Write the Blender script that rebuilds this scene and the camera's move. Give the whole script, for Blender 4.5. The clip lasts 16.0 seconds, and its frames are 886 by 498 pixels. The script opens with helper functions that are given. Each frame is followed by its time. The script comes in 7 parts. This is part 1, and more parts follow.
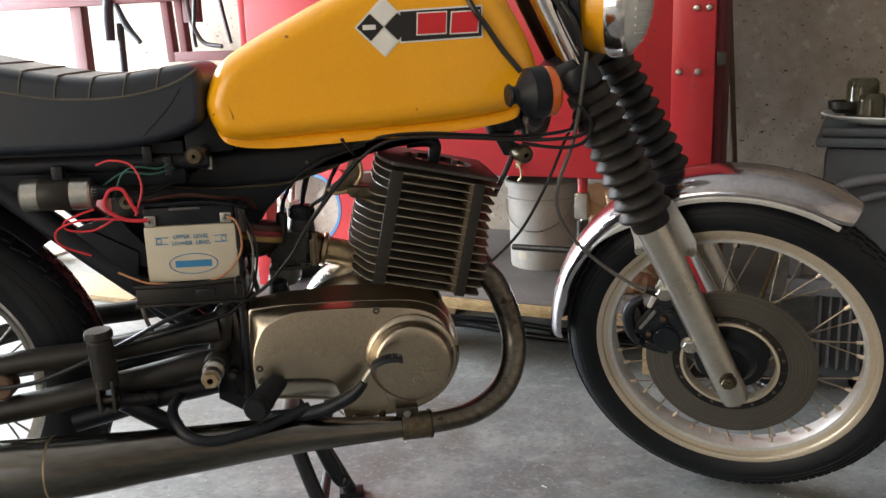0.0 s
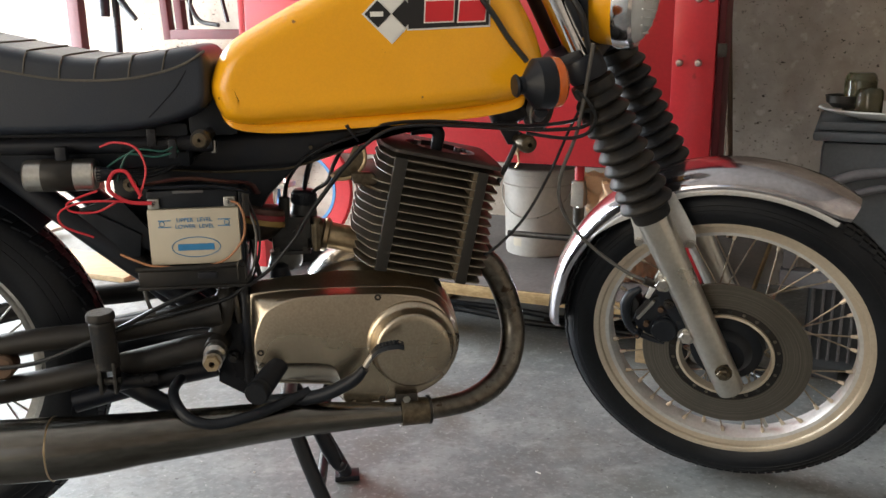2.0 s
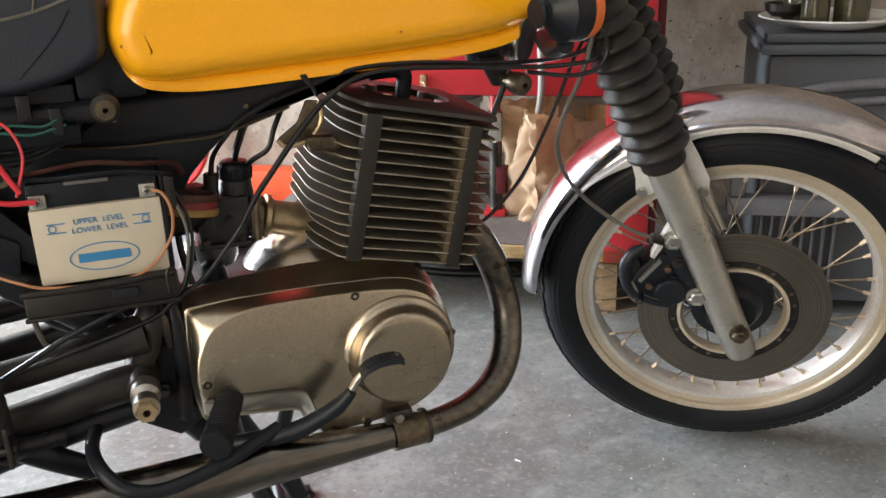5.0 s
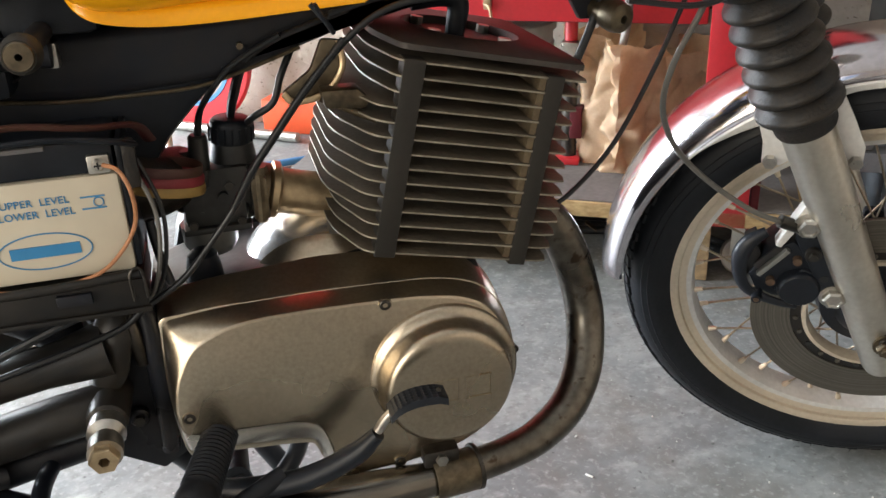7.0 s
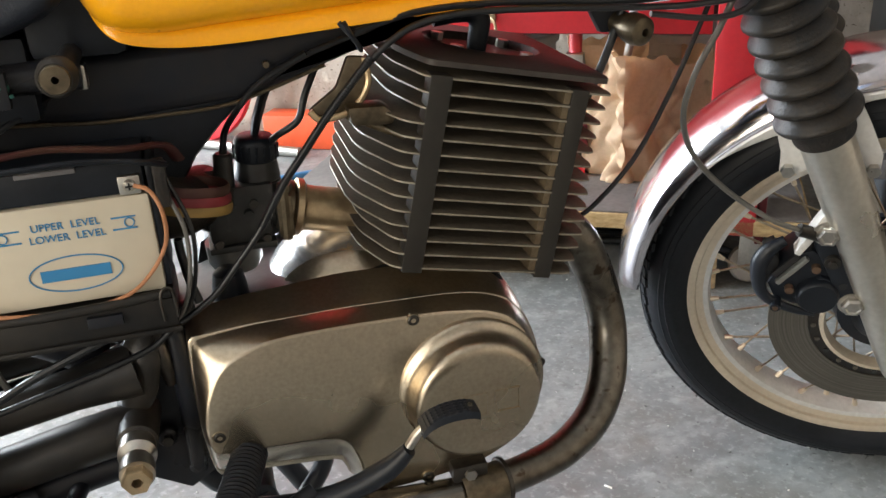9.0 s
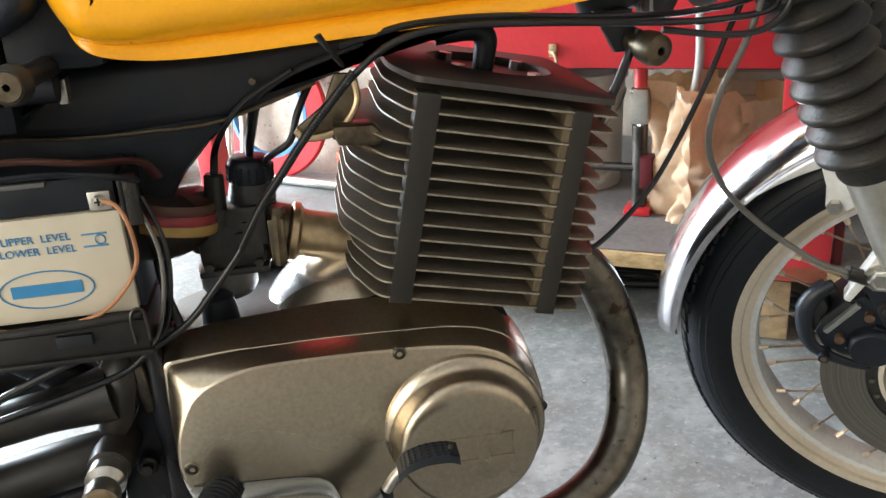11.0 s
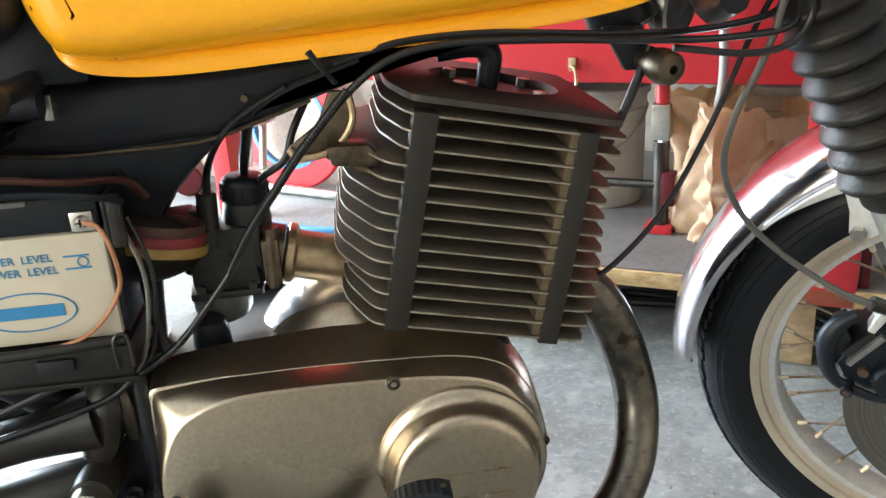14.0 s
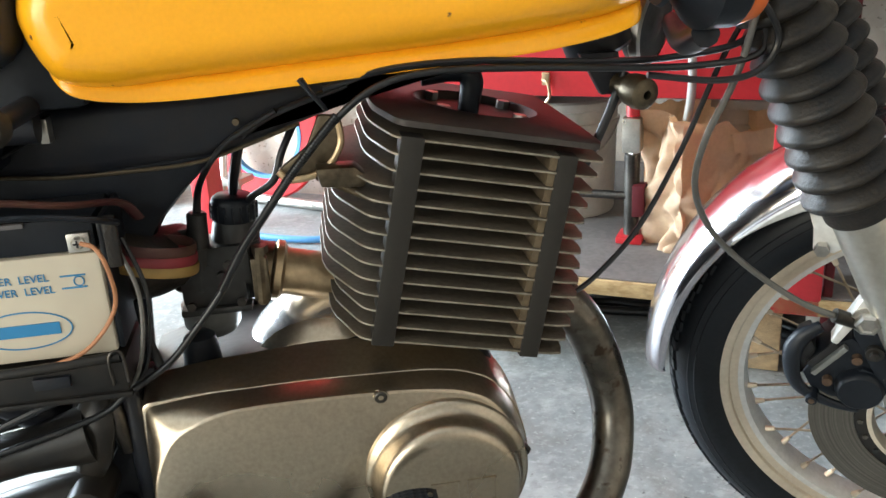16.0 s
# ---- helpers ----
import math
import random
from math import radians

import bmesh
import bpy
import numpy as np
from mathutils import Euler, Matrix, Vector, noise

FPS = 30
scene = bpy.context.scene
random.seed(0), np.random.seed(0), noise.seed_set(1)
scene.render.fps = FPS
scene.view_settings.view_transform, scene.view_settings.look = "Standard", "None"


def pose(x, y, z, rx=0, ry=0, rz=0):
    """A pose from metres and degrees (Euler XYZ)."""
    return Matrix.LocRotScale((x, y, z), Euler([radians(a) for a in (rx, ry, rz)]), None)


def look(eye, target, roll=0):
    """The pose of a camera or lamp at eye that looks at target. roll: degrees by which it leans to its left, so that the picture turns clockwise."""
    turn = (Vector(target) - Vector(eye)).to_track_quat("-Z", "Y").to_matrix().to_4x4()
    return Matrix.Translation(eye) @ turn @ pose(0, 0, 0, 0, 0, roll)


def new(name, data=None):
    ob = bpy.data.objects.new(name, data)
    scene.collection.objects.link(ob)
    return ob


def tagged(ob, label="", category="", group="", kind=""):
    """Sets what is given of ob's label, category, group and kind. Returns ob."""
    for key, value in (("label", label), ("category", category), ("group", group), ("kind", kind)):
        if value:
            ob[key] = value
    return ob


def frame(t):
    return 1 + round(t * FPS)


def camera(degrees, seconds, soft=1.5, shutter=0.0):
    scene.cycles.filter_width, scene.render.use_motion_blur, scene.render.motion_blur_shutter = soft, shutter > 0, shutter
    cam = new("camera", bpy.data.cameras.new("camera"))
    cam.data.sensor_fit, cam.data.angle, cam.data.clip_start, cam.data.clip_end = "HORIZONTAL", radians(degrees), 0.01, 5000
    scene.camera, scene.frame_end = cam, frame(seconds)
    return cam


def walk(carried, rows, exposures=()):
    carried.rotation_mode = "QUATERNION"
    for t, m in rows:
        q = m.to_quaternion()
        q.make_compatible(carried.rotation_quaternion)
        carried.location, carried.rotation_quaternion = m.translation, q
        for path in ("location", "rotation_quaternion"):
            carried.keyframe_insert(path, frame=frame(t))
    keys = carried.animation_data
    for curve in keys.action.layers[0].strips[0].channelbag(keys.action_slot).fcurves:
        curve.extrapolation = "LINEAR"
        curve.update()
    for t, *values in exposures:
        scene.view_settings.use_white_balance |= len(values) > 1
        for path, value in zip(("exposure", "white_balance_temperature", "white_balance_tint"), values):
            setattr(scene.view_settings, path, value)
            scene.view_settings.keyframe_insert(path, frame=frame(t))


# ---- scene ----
cam = camera(52.8, 16.0)
PATH = [
    (0, (0.0330, -1.4723, 0.8616), (0.2302, 0.4628, 0.3963), -2.01),
    (0.5, (0.0361, -1.4660, 0.8794), (0.2228, 0.4585, 0.3680), -2.25),
    (1, (0.0271, -1.4688, 0.8673), (0.2277, 0.4563, 0.3638), -2.41),
    (1.5, (0.0193, -1.4702, 0.8738), (0.2372, 0.4518, 0.3655), -2.25),
    (2, (0.0103, -1.4732, 0.8732), (0.2328, 0.4489, 0.3671), -0.75),
    (2.5, (-0.0033, -1.4744, 0.8646), (0.2560, 0.4481, 0.3780), -1.00),
    (3, (-0.0157, -1.4584, 0.8806), (0.2808, 0.4407, 0.3278), -0.81),
    (3.2, (-0.0379, -1.4455, 0.8827), (0.3111, 0.4396, 0.3130), -1.23),
    (5.3, (-0.1536, -1.0374, 0.8725), (0.4437, 0.7312, 0.1546), -1.76),
    (5.5, (-0.1252, -0.9826, 0.8702), (0.3187, 0.8188, 0.1231), -1.67),
    (6, (-0.0715, -0.8750, 0.8399), (0.3492, 0.8999, 0.0196), -0.90),
    (6.5, (-0.0538, -0.8532, 0.8346), (0.3832, 0.9076, -0.0071), -1.73),
    (7, (-0.0584, -0.8433, 0.8370), (0.3809, 0.9117, -0.0156), -2.33),
    (7.5, (-0.0648, -0.8328, 0.8335), (0.3826, 0.9140, -0.0315), -2.90),
    (8, (-0.0733, -0.8349, 0.8304), (0.3920, 0.9146, -0.0196), -2.35),
    (8.5, (-0.0804, -0.8322, 0.8318), (0.3853, 0.9180, -0.0168), -2.47),
    (9, (-0.0876, -0.8356, 0.8419), (0.3694, 0.9255, 0.0115), -3.06),
    (9.5, (-0.0910, -0.8350, 0.8357), (0.3626, 0.9285, 0.0085), -3.37),
    (9.7, (-0.0895, -0.8322, 0.8306), (0.3654, 0.9363, 0.0147), -3.38),
    (11.8, (0.0576, -0.7952, 0.7983), (0.1926, 1.0730, 0.0972), -3.81),
    (12, (0.0550, -0.7878, 0.8027), (0.2032, 1.0747, 0.0892), -3.18),
    (12.5, (0.0551, -0.7802, 0.8044), (0.2406, 1.0942, 0.1319), -3.32),
    (13, (0.0521, -0.7867, 0.8019), (0.2500, 1.0919, 0.1448), -3.20),
    (13.5, (0.0469, -0.7836, 0.8032), (0.2445, 1.0943, 0.1441), -3.52),
    (14, (0.0425, -0.7825, 0.8021), (0.2350, 1.0806, 0.1010), -3.94),
    (14.5, (0.0368, -0.7825, 0.8041), (0.2376, 1.0872, 0.1231), -3.91),
    (15, (0.0345, -0.7890, 0.8060), (0.2495, 1.0821, 0.1330), -3.88),
    (15.5, (0.0295, -0.7960, 0.8209), (0.2798, 1.0524, 0.0992), -4.00),
    (16, (0.0283, -0.8039, 0.8229), (0.2885, 1.0536, 0.1284), -3.40),
]
walk(cam, [(t, look(eye, target, roll)) for t, eye, target, roll in PATH],
     exposures=[(0.0, 0.15, 6600, 10), (3.0, 0.22, 6600, 10), (5.5, 0.69, 6550, 10), (9.5, 0.70, 6500, 9), (12.0, 1.08, 6150, 5), (16.0, 1.03, 6100, 4)])

# ---- world, sun and area lamps for sky light in two unseen, assumed doorways ----
BETA = radians(-31)
ROOM = Matrix.Translation((0.6, 0.64, 0)) @ Matrix.Rotation(BETA, 4, "Z")  # u along the back wall, n towards it


def R(u, n, z):
    return ROOM @ Vector((u, n, z))


world = bpy.data.worlds.new("sky")
scene.world = world
world.use_nodes = True
wn = world.node_tree.nodes
sky = wn.new("ShaderNodeTexSky")
sky.sky_type, sky.sun_disc = "NISHITA", False
sky.sun_elevation = radians(21)
SUN_DIR = (ROOM.to_3x3() @ Vector((0.72, 0.62, -0.36))).normalized()
sky.sun_rotation = math.atan2(-SUN_DIR.x, -SUN_DIR.y)
world.node_tree.links.new(sky.outputs[0], wn["Background"].inputs[0])
wn["Background"].inputs[1].default_value = 0.12


def lamp(name, kind, m, energy, color, **extra):
    data = bpy.data.lights.new(name, kind)
    data.energy, data.color = energy, color
    for key, value in extra.items():
        if key == "size":
            data.shape, data.size, data.size_y = "RECTANGLE", value[0], value[1]
        if key == "angle":
            data.angle = radians(value)
    ob = new(name, data)
    ob.matrix_world = m
    return ob


lamp("sun", "SUN", look((0, 0, 4), Vector((0, 0, 4)) + SUN_DIR), 1.35, (1.0, 0.93, 0.82), angle=0.6)
lamp("doorway_skylight", "AREA", look(R(-3.5, -0.3, 1.15), R(0, -0.3, 0.5)), 335, (0.84, 0.92, 1.0), size=(2.2, 2.1))
# Warm fill lamp added behind the camera, in an assumed opening.
lamp("garage_fill", "AREA", look(R(-1.6, -4.1, 1.2), R(-0.2, -0.6, 0.5)), 50, (1.0, 0.89, 0.74), size=(2.7, 2.2))


# ---- materials ----
def shade(name, color, rough=0.5, metal=0.0, vary=0.25, grain=60.0, patch=6.0, bump=0.1, second=None, rvary=0.15, coat=0.0, transmission=0.0, stretch=None, island=0.0, spec=0.5):
    m = bpy.data.materials.new(name)
    m.use_nodes = True
    n, l = m.node_tree.nodes, m.node_tree.links
    b = n["Principled BSDF"]
    b.inputs["Metallic"].default_value = metal
    b.inputs["Specular IOR Level"].default_value = spec
    b.inputs["Coat Weight"].default_value = coat
    b.inputs["Coat Roughness"].default_value = 0.08
    b.inputs["Transmission Weight"].default_value = transmission
    co = n.new("ShaderNodeTexCoord")
    src = co.outputs["Object"]
    if stretch:
        mp = n.new("ShaderNodeMapping")
        mp.inputs["Scale"].default_value = stretch
        l.new(src, mp.inputs[0])
        src = mp.outputs[0]
    fine, broad = n.new("ShaderNodeTexNoise"), n.new("ShaderNodeTexNoise")
    fine.inputs["Scale"].default_value, fine.inputs["Detail"].default_value = grain, 4
    broad.inputs["Scale"].default_value, broad.inputs["Detail"].default_value = patch, 5
    l.new(src, fine.inputs["Vector"])
    l.new(src, broad.inputs["Vector"])
    mix = n.new("ShaderNodeMix")
    mix.data_type = "FLOAT"
    mix.inputs[0].default_value = 0.62
    l.new(fine.outputs[0], mix.inputs[2])
    l.new(broad.outputs[0], mix.inputs[3])
    ramp = n.new("ShaderNodeValToRGB")
    ramp.color_ramp.elements[0].position, ramp.color_ramp.elements[1].position = 0.36, 0.64
    dark = second or tuple(c * (1 - vary) for c in color)
    light = color if second else tuple(min(1.0, c * (1 + vary * 0.5)) for c in color)
    ramp.color_ramp.elements[0].color, ramp.color_ramp.elements[1].color = (*dark, 1), (*light, 1)
    l.new(mix.outputs[0], ramp.inputs[0])
    out = ramp.outputs[0]
    if island:
        geo, hsv = n.new("ShaderNodeNewGeometry"), n.new("ShaderNodeHueSaturation")
        mr = n.new("ShaderNodeMapRange")
        mr.inputs[3].default_value, mr.inputs[4].default_value = 1 - island, 1 + island
        l.new(geo.outputs["Random Per Island"], mr.inputs[0])
        l.new(mr.outputs[0], hsv.inputs["Value"])
        l.new(out, hsv.inputs["Color"])
        out = hsv.outputs[0]
    l.new(out, b.inputs["Base Color"])
    rr = n.new("ShaderNodeMapRange")
    rr.inputs[3].default_value, rr.inputs[4].default_value = max(0.02, rough - rvary), min(1, rough + rvary)
    l.new(broad.outputs[0], rr.inputs[0])
    l.new(rr.outputs[0], b.inputs["Roughness"])
    if bump:
        bp = n.new("ShaderNodeBump")
        bp.inputs["Strength"].default_value, bp.inputs["Distance"].default_value = bump, 0.004
        l.new(mix.outputs[0], bp.inputs["Height"])
        l.new(bp.outputs[0], b.inputs["Normal"])
    return m


YELLOW = shade("yellow_enamel", (0.93, 0.430, 0.011), 0.24, 0, 0.06, 300, 5, 0.012, coat=0.2, rvary=0.09)
def chipped(m, color, scale=55, lo=0.735, hi=0.76):
    """Small chips of another colour scattered over a paint."""
    n, l = m.node_tree.nodes, m.node_tree.links
    b = n["Principled BSDF"]
    t, r, mx, co = n.new("ShaderNodeTexNoise"), n.new("ShaderNodeMapRange"), n.new("ShaderNodeMix"), n.new("ShaderNodeTexCoord")
    t.inputs["Scale"].default_value, t.inputs["Detail"].default_value = scale, 3
    l.new(co.outputs["Object"], t.inputs["Vector"])
    r.inputs[1].default_value, r.inputs[2].default_value = lo, hi
    l.new(t.outputs[0], r.inputs[0])
    mx.data_type = "RGBA"
    l.new(r.outputs[0], mx.inputs[0])
    l.new(b.inputs["Base Color"].links[0].from_socket, mx.inputs[6])
    mx.inputs[7].default_value = (*color, 1)
    l.new(mx.outputs[2], b.inputs["Base Color"])


chipped(YELLOW, (0.20, 0.09, 0.03))
SEAT = shade("seat_vinyl", (0.0105, 0.0165, 0.029), 0.40, 0, 0.4, 420, 9, 0.22, second=(0.020, 0.0235, 0.032), spec=0.50)
THREAD = shade("grey_thread", (0.11, 0.10, 0.085), 0.8, 0, 0.3, 400, 30, 0.2)
FRAME = shade("black_frame_paint", (0.0080, 0.0110, 0.0180), 0.34, 0, 0.5, 90, 14, 0.12, second=(0.0165, 0.0160, 0.0175), rvary=0.22, spec=0.30)
SWING = shade("worn_dark_paint", (0.0260, 0.0220, 0.0175), 0.40, 0.1, 0.5, 70, 10, 0.14, second=(0.0120, 0.0118, 0.0120), rvary=0.18, spec=0.32)
COVER = shade("polished_engine_cover", (0.52, 0.452, 0.350), 0.28, 1.0, 0.07, 260, 4, 0.002, second=(0.375, 0.318, 0.240), rvary=0.035)
DOME = shade("oily_polished_housing", (0.80, 0.79, 0.78), 0.23, 0.9, 0.2, 120, 9, 0.02, second=(0.60, 0.57, 0.55), rvary=0.08)
CASTING = shade("pale_cast_alloy", (0.72, 0.71, 0.69), 0.36, 0.3, 0.2, 160, 10, 0.06, second=(0.55, 0.54, 0.52))
CASE = shade("oily_crankcase", (0.044, 0.045, 0.044), 0.42, 0.4, 0.5, 110, 16, 0.2, second=(0.018, 0.018, 0.018))
FIN = shade("grimy_cast_fins", (0.170, 0.142, 0.104), 0.55, 0.08, 0.4, 220, 14, 0.22, second=(0.082, 0.069, 0.052), spec=0.35)
FINEDGE = shade("bare_fin_edges", (0.27, 0.245, 0.195), 0.50, 0.2, 0.3, 260, 40, 0.15, second=(0.12, 0.102, 0.074))
WEB = shade("oil_browned_webs", (0.155, 0.118, 0.072), 0.5, 0.4, 0.3, 220, 40, 0.15, second=(0.075, 0.055, 0.034))
HEAD = shade("head_casting", (0.060, 0.052, 0.047), 0.50, 0.3, 0.4, 160, 12, 0.2, second=(0.030, 0.026, 0.024), spec=0.3)
BRASS = shade("tarnished_brass_alloy", (0.58, 0.45, 0.28), 0.36, 0.8, 0.35, 120, 20, 0.08, second=(0.33, 0.25, 0.155))
OLDBRASS = shade("dirty_olive_alloy", (0.19, 0.155, 0.105), 0.40, 0.9, 0.35, 160, 30, 0.1, second=(0.075, 0.06, 0.042))
PIPE = shade("browned_exhaust_steel", (0.185, 0.168, 0.142), 0.29, 1.0, 0.4, 90, 10, 0.04, second=(0.070, 0.061, 0.051), rvary=0.11)
MUFFLER = shade("blued_muffler_steel", (0.205, 0.193, 0.172), 0.225, 1.0, 0.25, 60, 4, 0.015, second=(0.100, 0.094, 0.084), rvary=0.12, stretch=(0.5, 2, 2))
CLAMP = shade("rusty_clamp", (0.14, 0.09, 0.06), 0.6, 0.6, 0.4, 200, 30, 0.3)
CHROME = shade("scratched_chrome", (0.80, 0.79, 0.79), 0.13, 1.0, 0.10, 120, 7, 0.010, second=(0.62, 0.61, 0.61), rvary=0.09)
SLIDER = shade("brushed_fork_alloy", (0.60, 0.585, 0.535), 0.33, 0.88, 0.14, 150, 12, 0.03, second=(0.47, 0.45, 0.40))
RIM = shade("dull_alloy_rim", (0.67, 0.585, 0.460), 0.40, 0.5, 0.14, 180, 10, 0.05, second=(0.55, 0.465, 0.355))
GUARD = shade("hazy_chrome", (0.60, 0.58, 0.60), 0.135, 1.0, 0.22, 140, 12, 0.012, second=(0.42, 0.395, 0.42), rvary=0.13)
BOWL = shade("grey_zinc_casting", (0.23, 0.235, 0.225), 0.42, 0.5, 0.2, 120, 14, 0.1)
DISC = shade("dusty_brake_disc", (0.200, 0.182, 0.157), 0.44, 0.9, 0.2, 200, 18, 0.05, second=(0.16, 0.145, 0.12))
TYRE = shade("tyre_rubber", (0.0085, 0.0100, 0.0130), 0.48, 0, 0.4, 180, 12, 0.2, spec=0.24)
RUBBER = shade("dusty_rubber_boot", (0.0080, 0.0100, 0.0135), 0.44, 0, 0.5, 300, 16, 0.35, second=(0.027, 0.0205, 0.0135), rvary=0.22, spec=0.30)
DAMPER = shade("hard_grey_rubber", (0.021, 0.019, 0.0158), 0.6, 0, 0.3, 160, 20, 0.15, second=(0.017, 0.0155, 0.0135), spec=0.3)
CABLE = shade("black_cable", (0.007, 0.008, 0.010), 0.36, 0, 0.3, 200, 30, 0.03)
CABLE_GREY = shade("grey_cable", (0.10, 0.096, 0.088), 0.34, 0, 0.2, 200, 30, 0.03)
PLASTIC = shade("black_plastic", (0.0080, 0.0105, 0.0155), 0.40, 0, 0.3, 160, 20, 0.09, spec=0.30)
BATTERY = shade("milky_battery_case", (0.53, 0.48, 0.38), 0.36, 0, 0.12, 30, 5, 0.02)
BLUE = shade("blue_print", (0.03, 0.20, 0.42), 0.5, 0, 0.1, 60, 10, 0)
WHITE = shade("white_print", (0.80, 0.79, 0.75), 0.4, 0, 0.05, 60, 10, 0)
INK = shade("black_print", (0.012, 0.012, 0.013), 0.35, 0, 0.1, 60, 10, 0)
REDPRINT = shade("red_print", (0.62, 0.02, 0.03), 0.35, 0, 0.06, 60, 10, 0)
AMBER = shade("amber_lens", (0.60, 0.12, 0.012), 0.18, 0, 0.1, 60, 10, 0.0, coat=0.4)
REDWIRE = shade("red_wire", (0.62, 0.03, 0.045), 0.4, 0, 0.1, 60, 10, 0)
GREENWIRE = shade("green_wire", (0.02, 0.10, 0.08), 0.4, 0, 0.1, 60, 10, 0)
BROWNWIRE = shade("brown_wire", (0.42, 0.19, 0.09), 0.42, 0, 0.15, 60, 10, 0)
STRAP = shade("red_yellow_rubber_strap", (0.060, 0.030, 0.014), 0.6, 0, 0.3, 60, 18, 0.05, second=(0.050, 0.009, 0.010))
BANDRED = shade("faded_red_rubber", (0.20, 0.018, 0.024), 0.6, 0, 0.3, 60, 18, 0.05)
BANDYELLOW = shade("faded_yellow_rubber", (0.27, 0.17, 0.045), 0.6, 0, 0.3, 60, 18, 0.05)
STEEL = shade("zinc_steel", (0.50, 0.48, 0.44), 0.32, 1.0, 0.2, 200, 30, 0.04)
SPOKE = shade("tarnished_spoke", (0.40, 0.345, 0.27), 0.36, 0.8, 0.3, 200, 40, 0.05, second=(0.24, 0.19, 0.13))
DARKSTEEL = shade("oily_steel", (0.075, 0.069, 0.062), 0.38, 0.9, 0.4, 200, 30, 0.1)
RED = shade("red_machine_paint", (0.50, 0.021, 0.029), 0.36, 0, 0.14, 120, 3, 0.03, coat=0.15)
# Dark red whose depth carries the shade on bench frame and cabinet sides.
DARKRED = shade("dark_and_shaded_red", (0.085, 0.0085, 0.012), 0.55, 0, 0.25, 120, 5, 0.05, spec=0.3)

OSB = shade("strand_board", (0.56, 0.40, 0.20), 0.75, 0, 0.4, 90, 30, 0.4, second=(0.33, 0.21, 0.09), stretch=(1, 1, 2.5))
BOARDTOP = shade("worn_grey_board", (0.16, 0.145, 0.135), 0.7, 0, 0.3, 90, 7, 0.2)
TIMBER = shade("pallet_timber", (0.42, 0.30, 0.17), 0.75, 0, 0.3, 60, 10, 0.3, stretch=(1, 8, 8))
PAPER = shade("kraft_paper", (0.82, 0.62, 0.425), 0.7, 0, 0.10, 140, 12, 0.1, second=(0.70, 0.50, 0.325))
BUCKET = shade("grey_paint_bucket", (0.44, 0.42, 0.385), 0.42, 0, 0.15, 80, 8, 0.05)
BIN = shade("dark_grey_plastic", (0.075, 0.082, 0.09), 0.48, 0, 0.22, 140, 8, 0.08)
BINPALE = shade("scuffed_grey_plastic", (0.135, 0.130, 0.135), 0.55, 0, 0.25, 140, 10, 0.08)
PLATE = shade("white_enamel_plate", (0.66, 0.64, 0.60), 0.3, 0, 0.1, 60, 10, 0.02)
JARGLASS = shade("olive_jar_glass", (0.115, 0.102, 0.050), 0.12, 0, 0.3, 60, 16, 0.02, transmission=0.45)
GREY_HOSE = shade("pale_grey_hose", (0.32, 0.305, 0.29), 0.5, 0, 0.15, 60, 10, 0.02)
LENS = shade("headlamp_glass", (0.62, 0.63, 0.62), 0.08, 0.0, 0.1, 60, 10, 0.05, coat=0.5)
CEILING = shade("grey_ceiling", (0.52, 0.51, 0.49), 0.9, 0, 0.12, 30, 3, 0.2)
ORANGE = shade("orange_plastic", (0.75, 0.10, 0.03), 0.45, 0, 0.12, 60, 8, 0.03)
BLUEHOSE = shade("blue_hose", (0.06, 0.20, 0.42), 0.4, 0, 0.15, 60, 10, 0.02)


def plaster():
    m = shade("rough_plaster", (0.45, 0.395, 0.332), 0.92, 0, 0.24, 26, 3.2, 0.9, second=(0.335, 0.283, 0.232))
    n, l = m.node_tree.nodes, m.node_tree.links
    b = n["Principled BSDF"]
    for node in n:
        if node.type == "BUMP":
            node.inputs["Distance"].default_value = 0.014
    pits = n.new("ShaderNodeTexNoise")
    pits.inputs["Scale"].default_value, pits.inputs["Detail"].default_value = 58, 3
    co = n.new("ShaderNodeTexCoord")
    mp = n.new("ShaderNodeMapping")
    mp.inputs["Scale"].default_value = (0.7, 0.7, 1.5)
    l.new(co.outputs["Object"], mp.inputs[0])
    l.new(mp.outputs[0], pits.inputs["Vector"])
    r = n.new("ShaderNodeValToRGB")
    r.color_ramp.elements[0].position, r.color_ramp.elements[1].position = 0.285, 0.32
    r.color_ramp.elements[0].color, r.color_ramp.elements[1].color = (0.14, 0.12, 0.10, 1), (1, 1, 1, 1)
    l.new(pits.outputs[0], r.inputs[0])
    mul = n.new("ShaderNodeMix")
    mul.data_type, mul.blend_type = "RGBA", "MULTIPLY"
    mul.inputs[0].default_value = 1.0
    old = b.inputs["Base Color"].links[0].from_socket
    l.new(old, mul.inputs[6])
    l.new(r.outputs[0], mul.inputs[7])
    l.new(mul.outputs[2], b.inputs["Base Color"])
    return m


PLASTER = plaster()
chipped(PLASTER, (0.22, 0.19, 0.155), 90, 0.64, 0.70)
chipped(PLASTER, (0.54, 0.49, 0.42), 24, 0.60, 0.76)


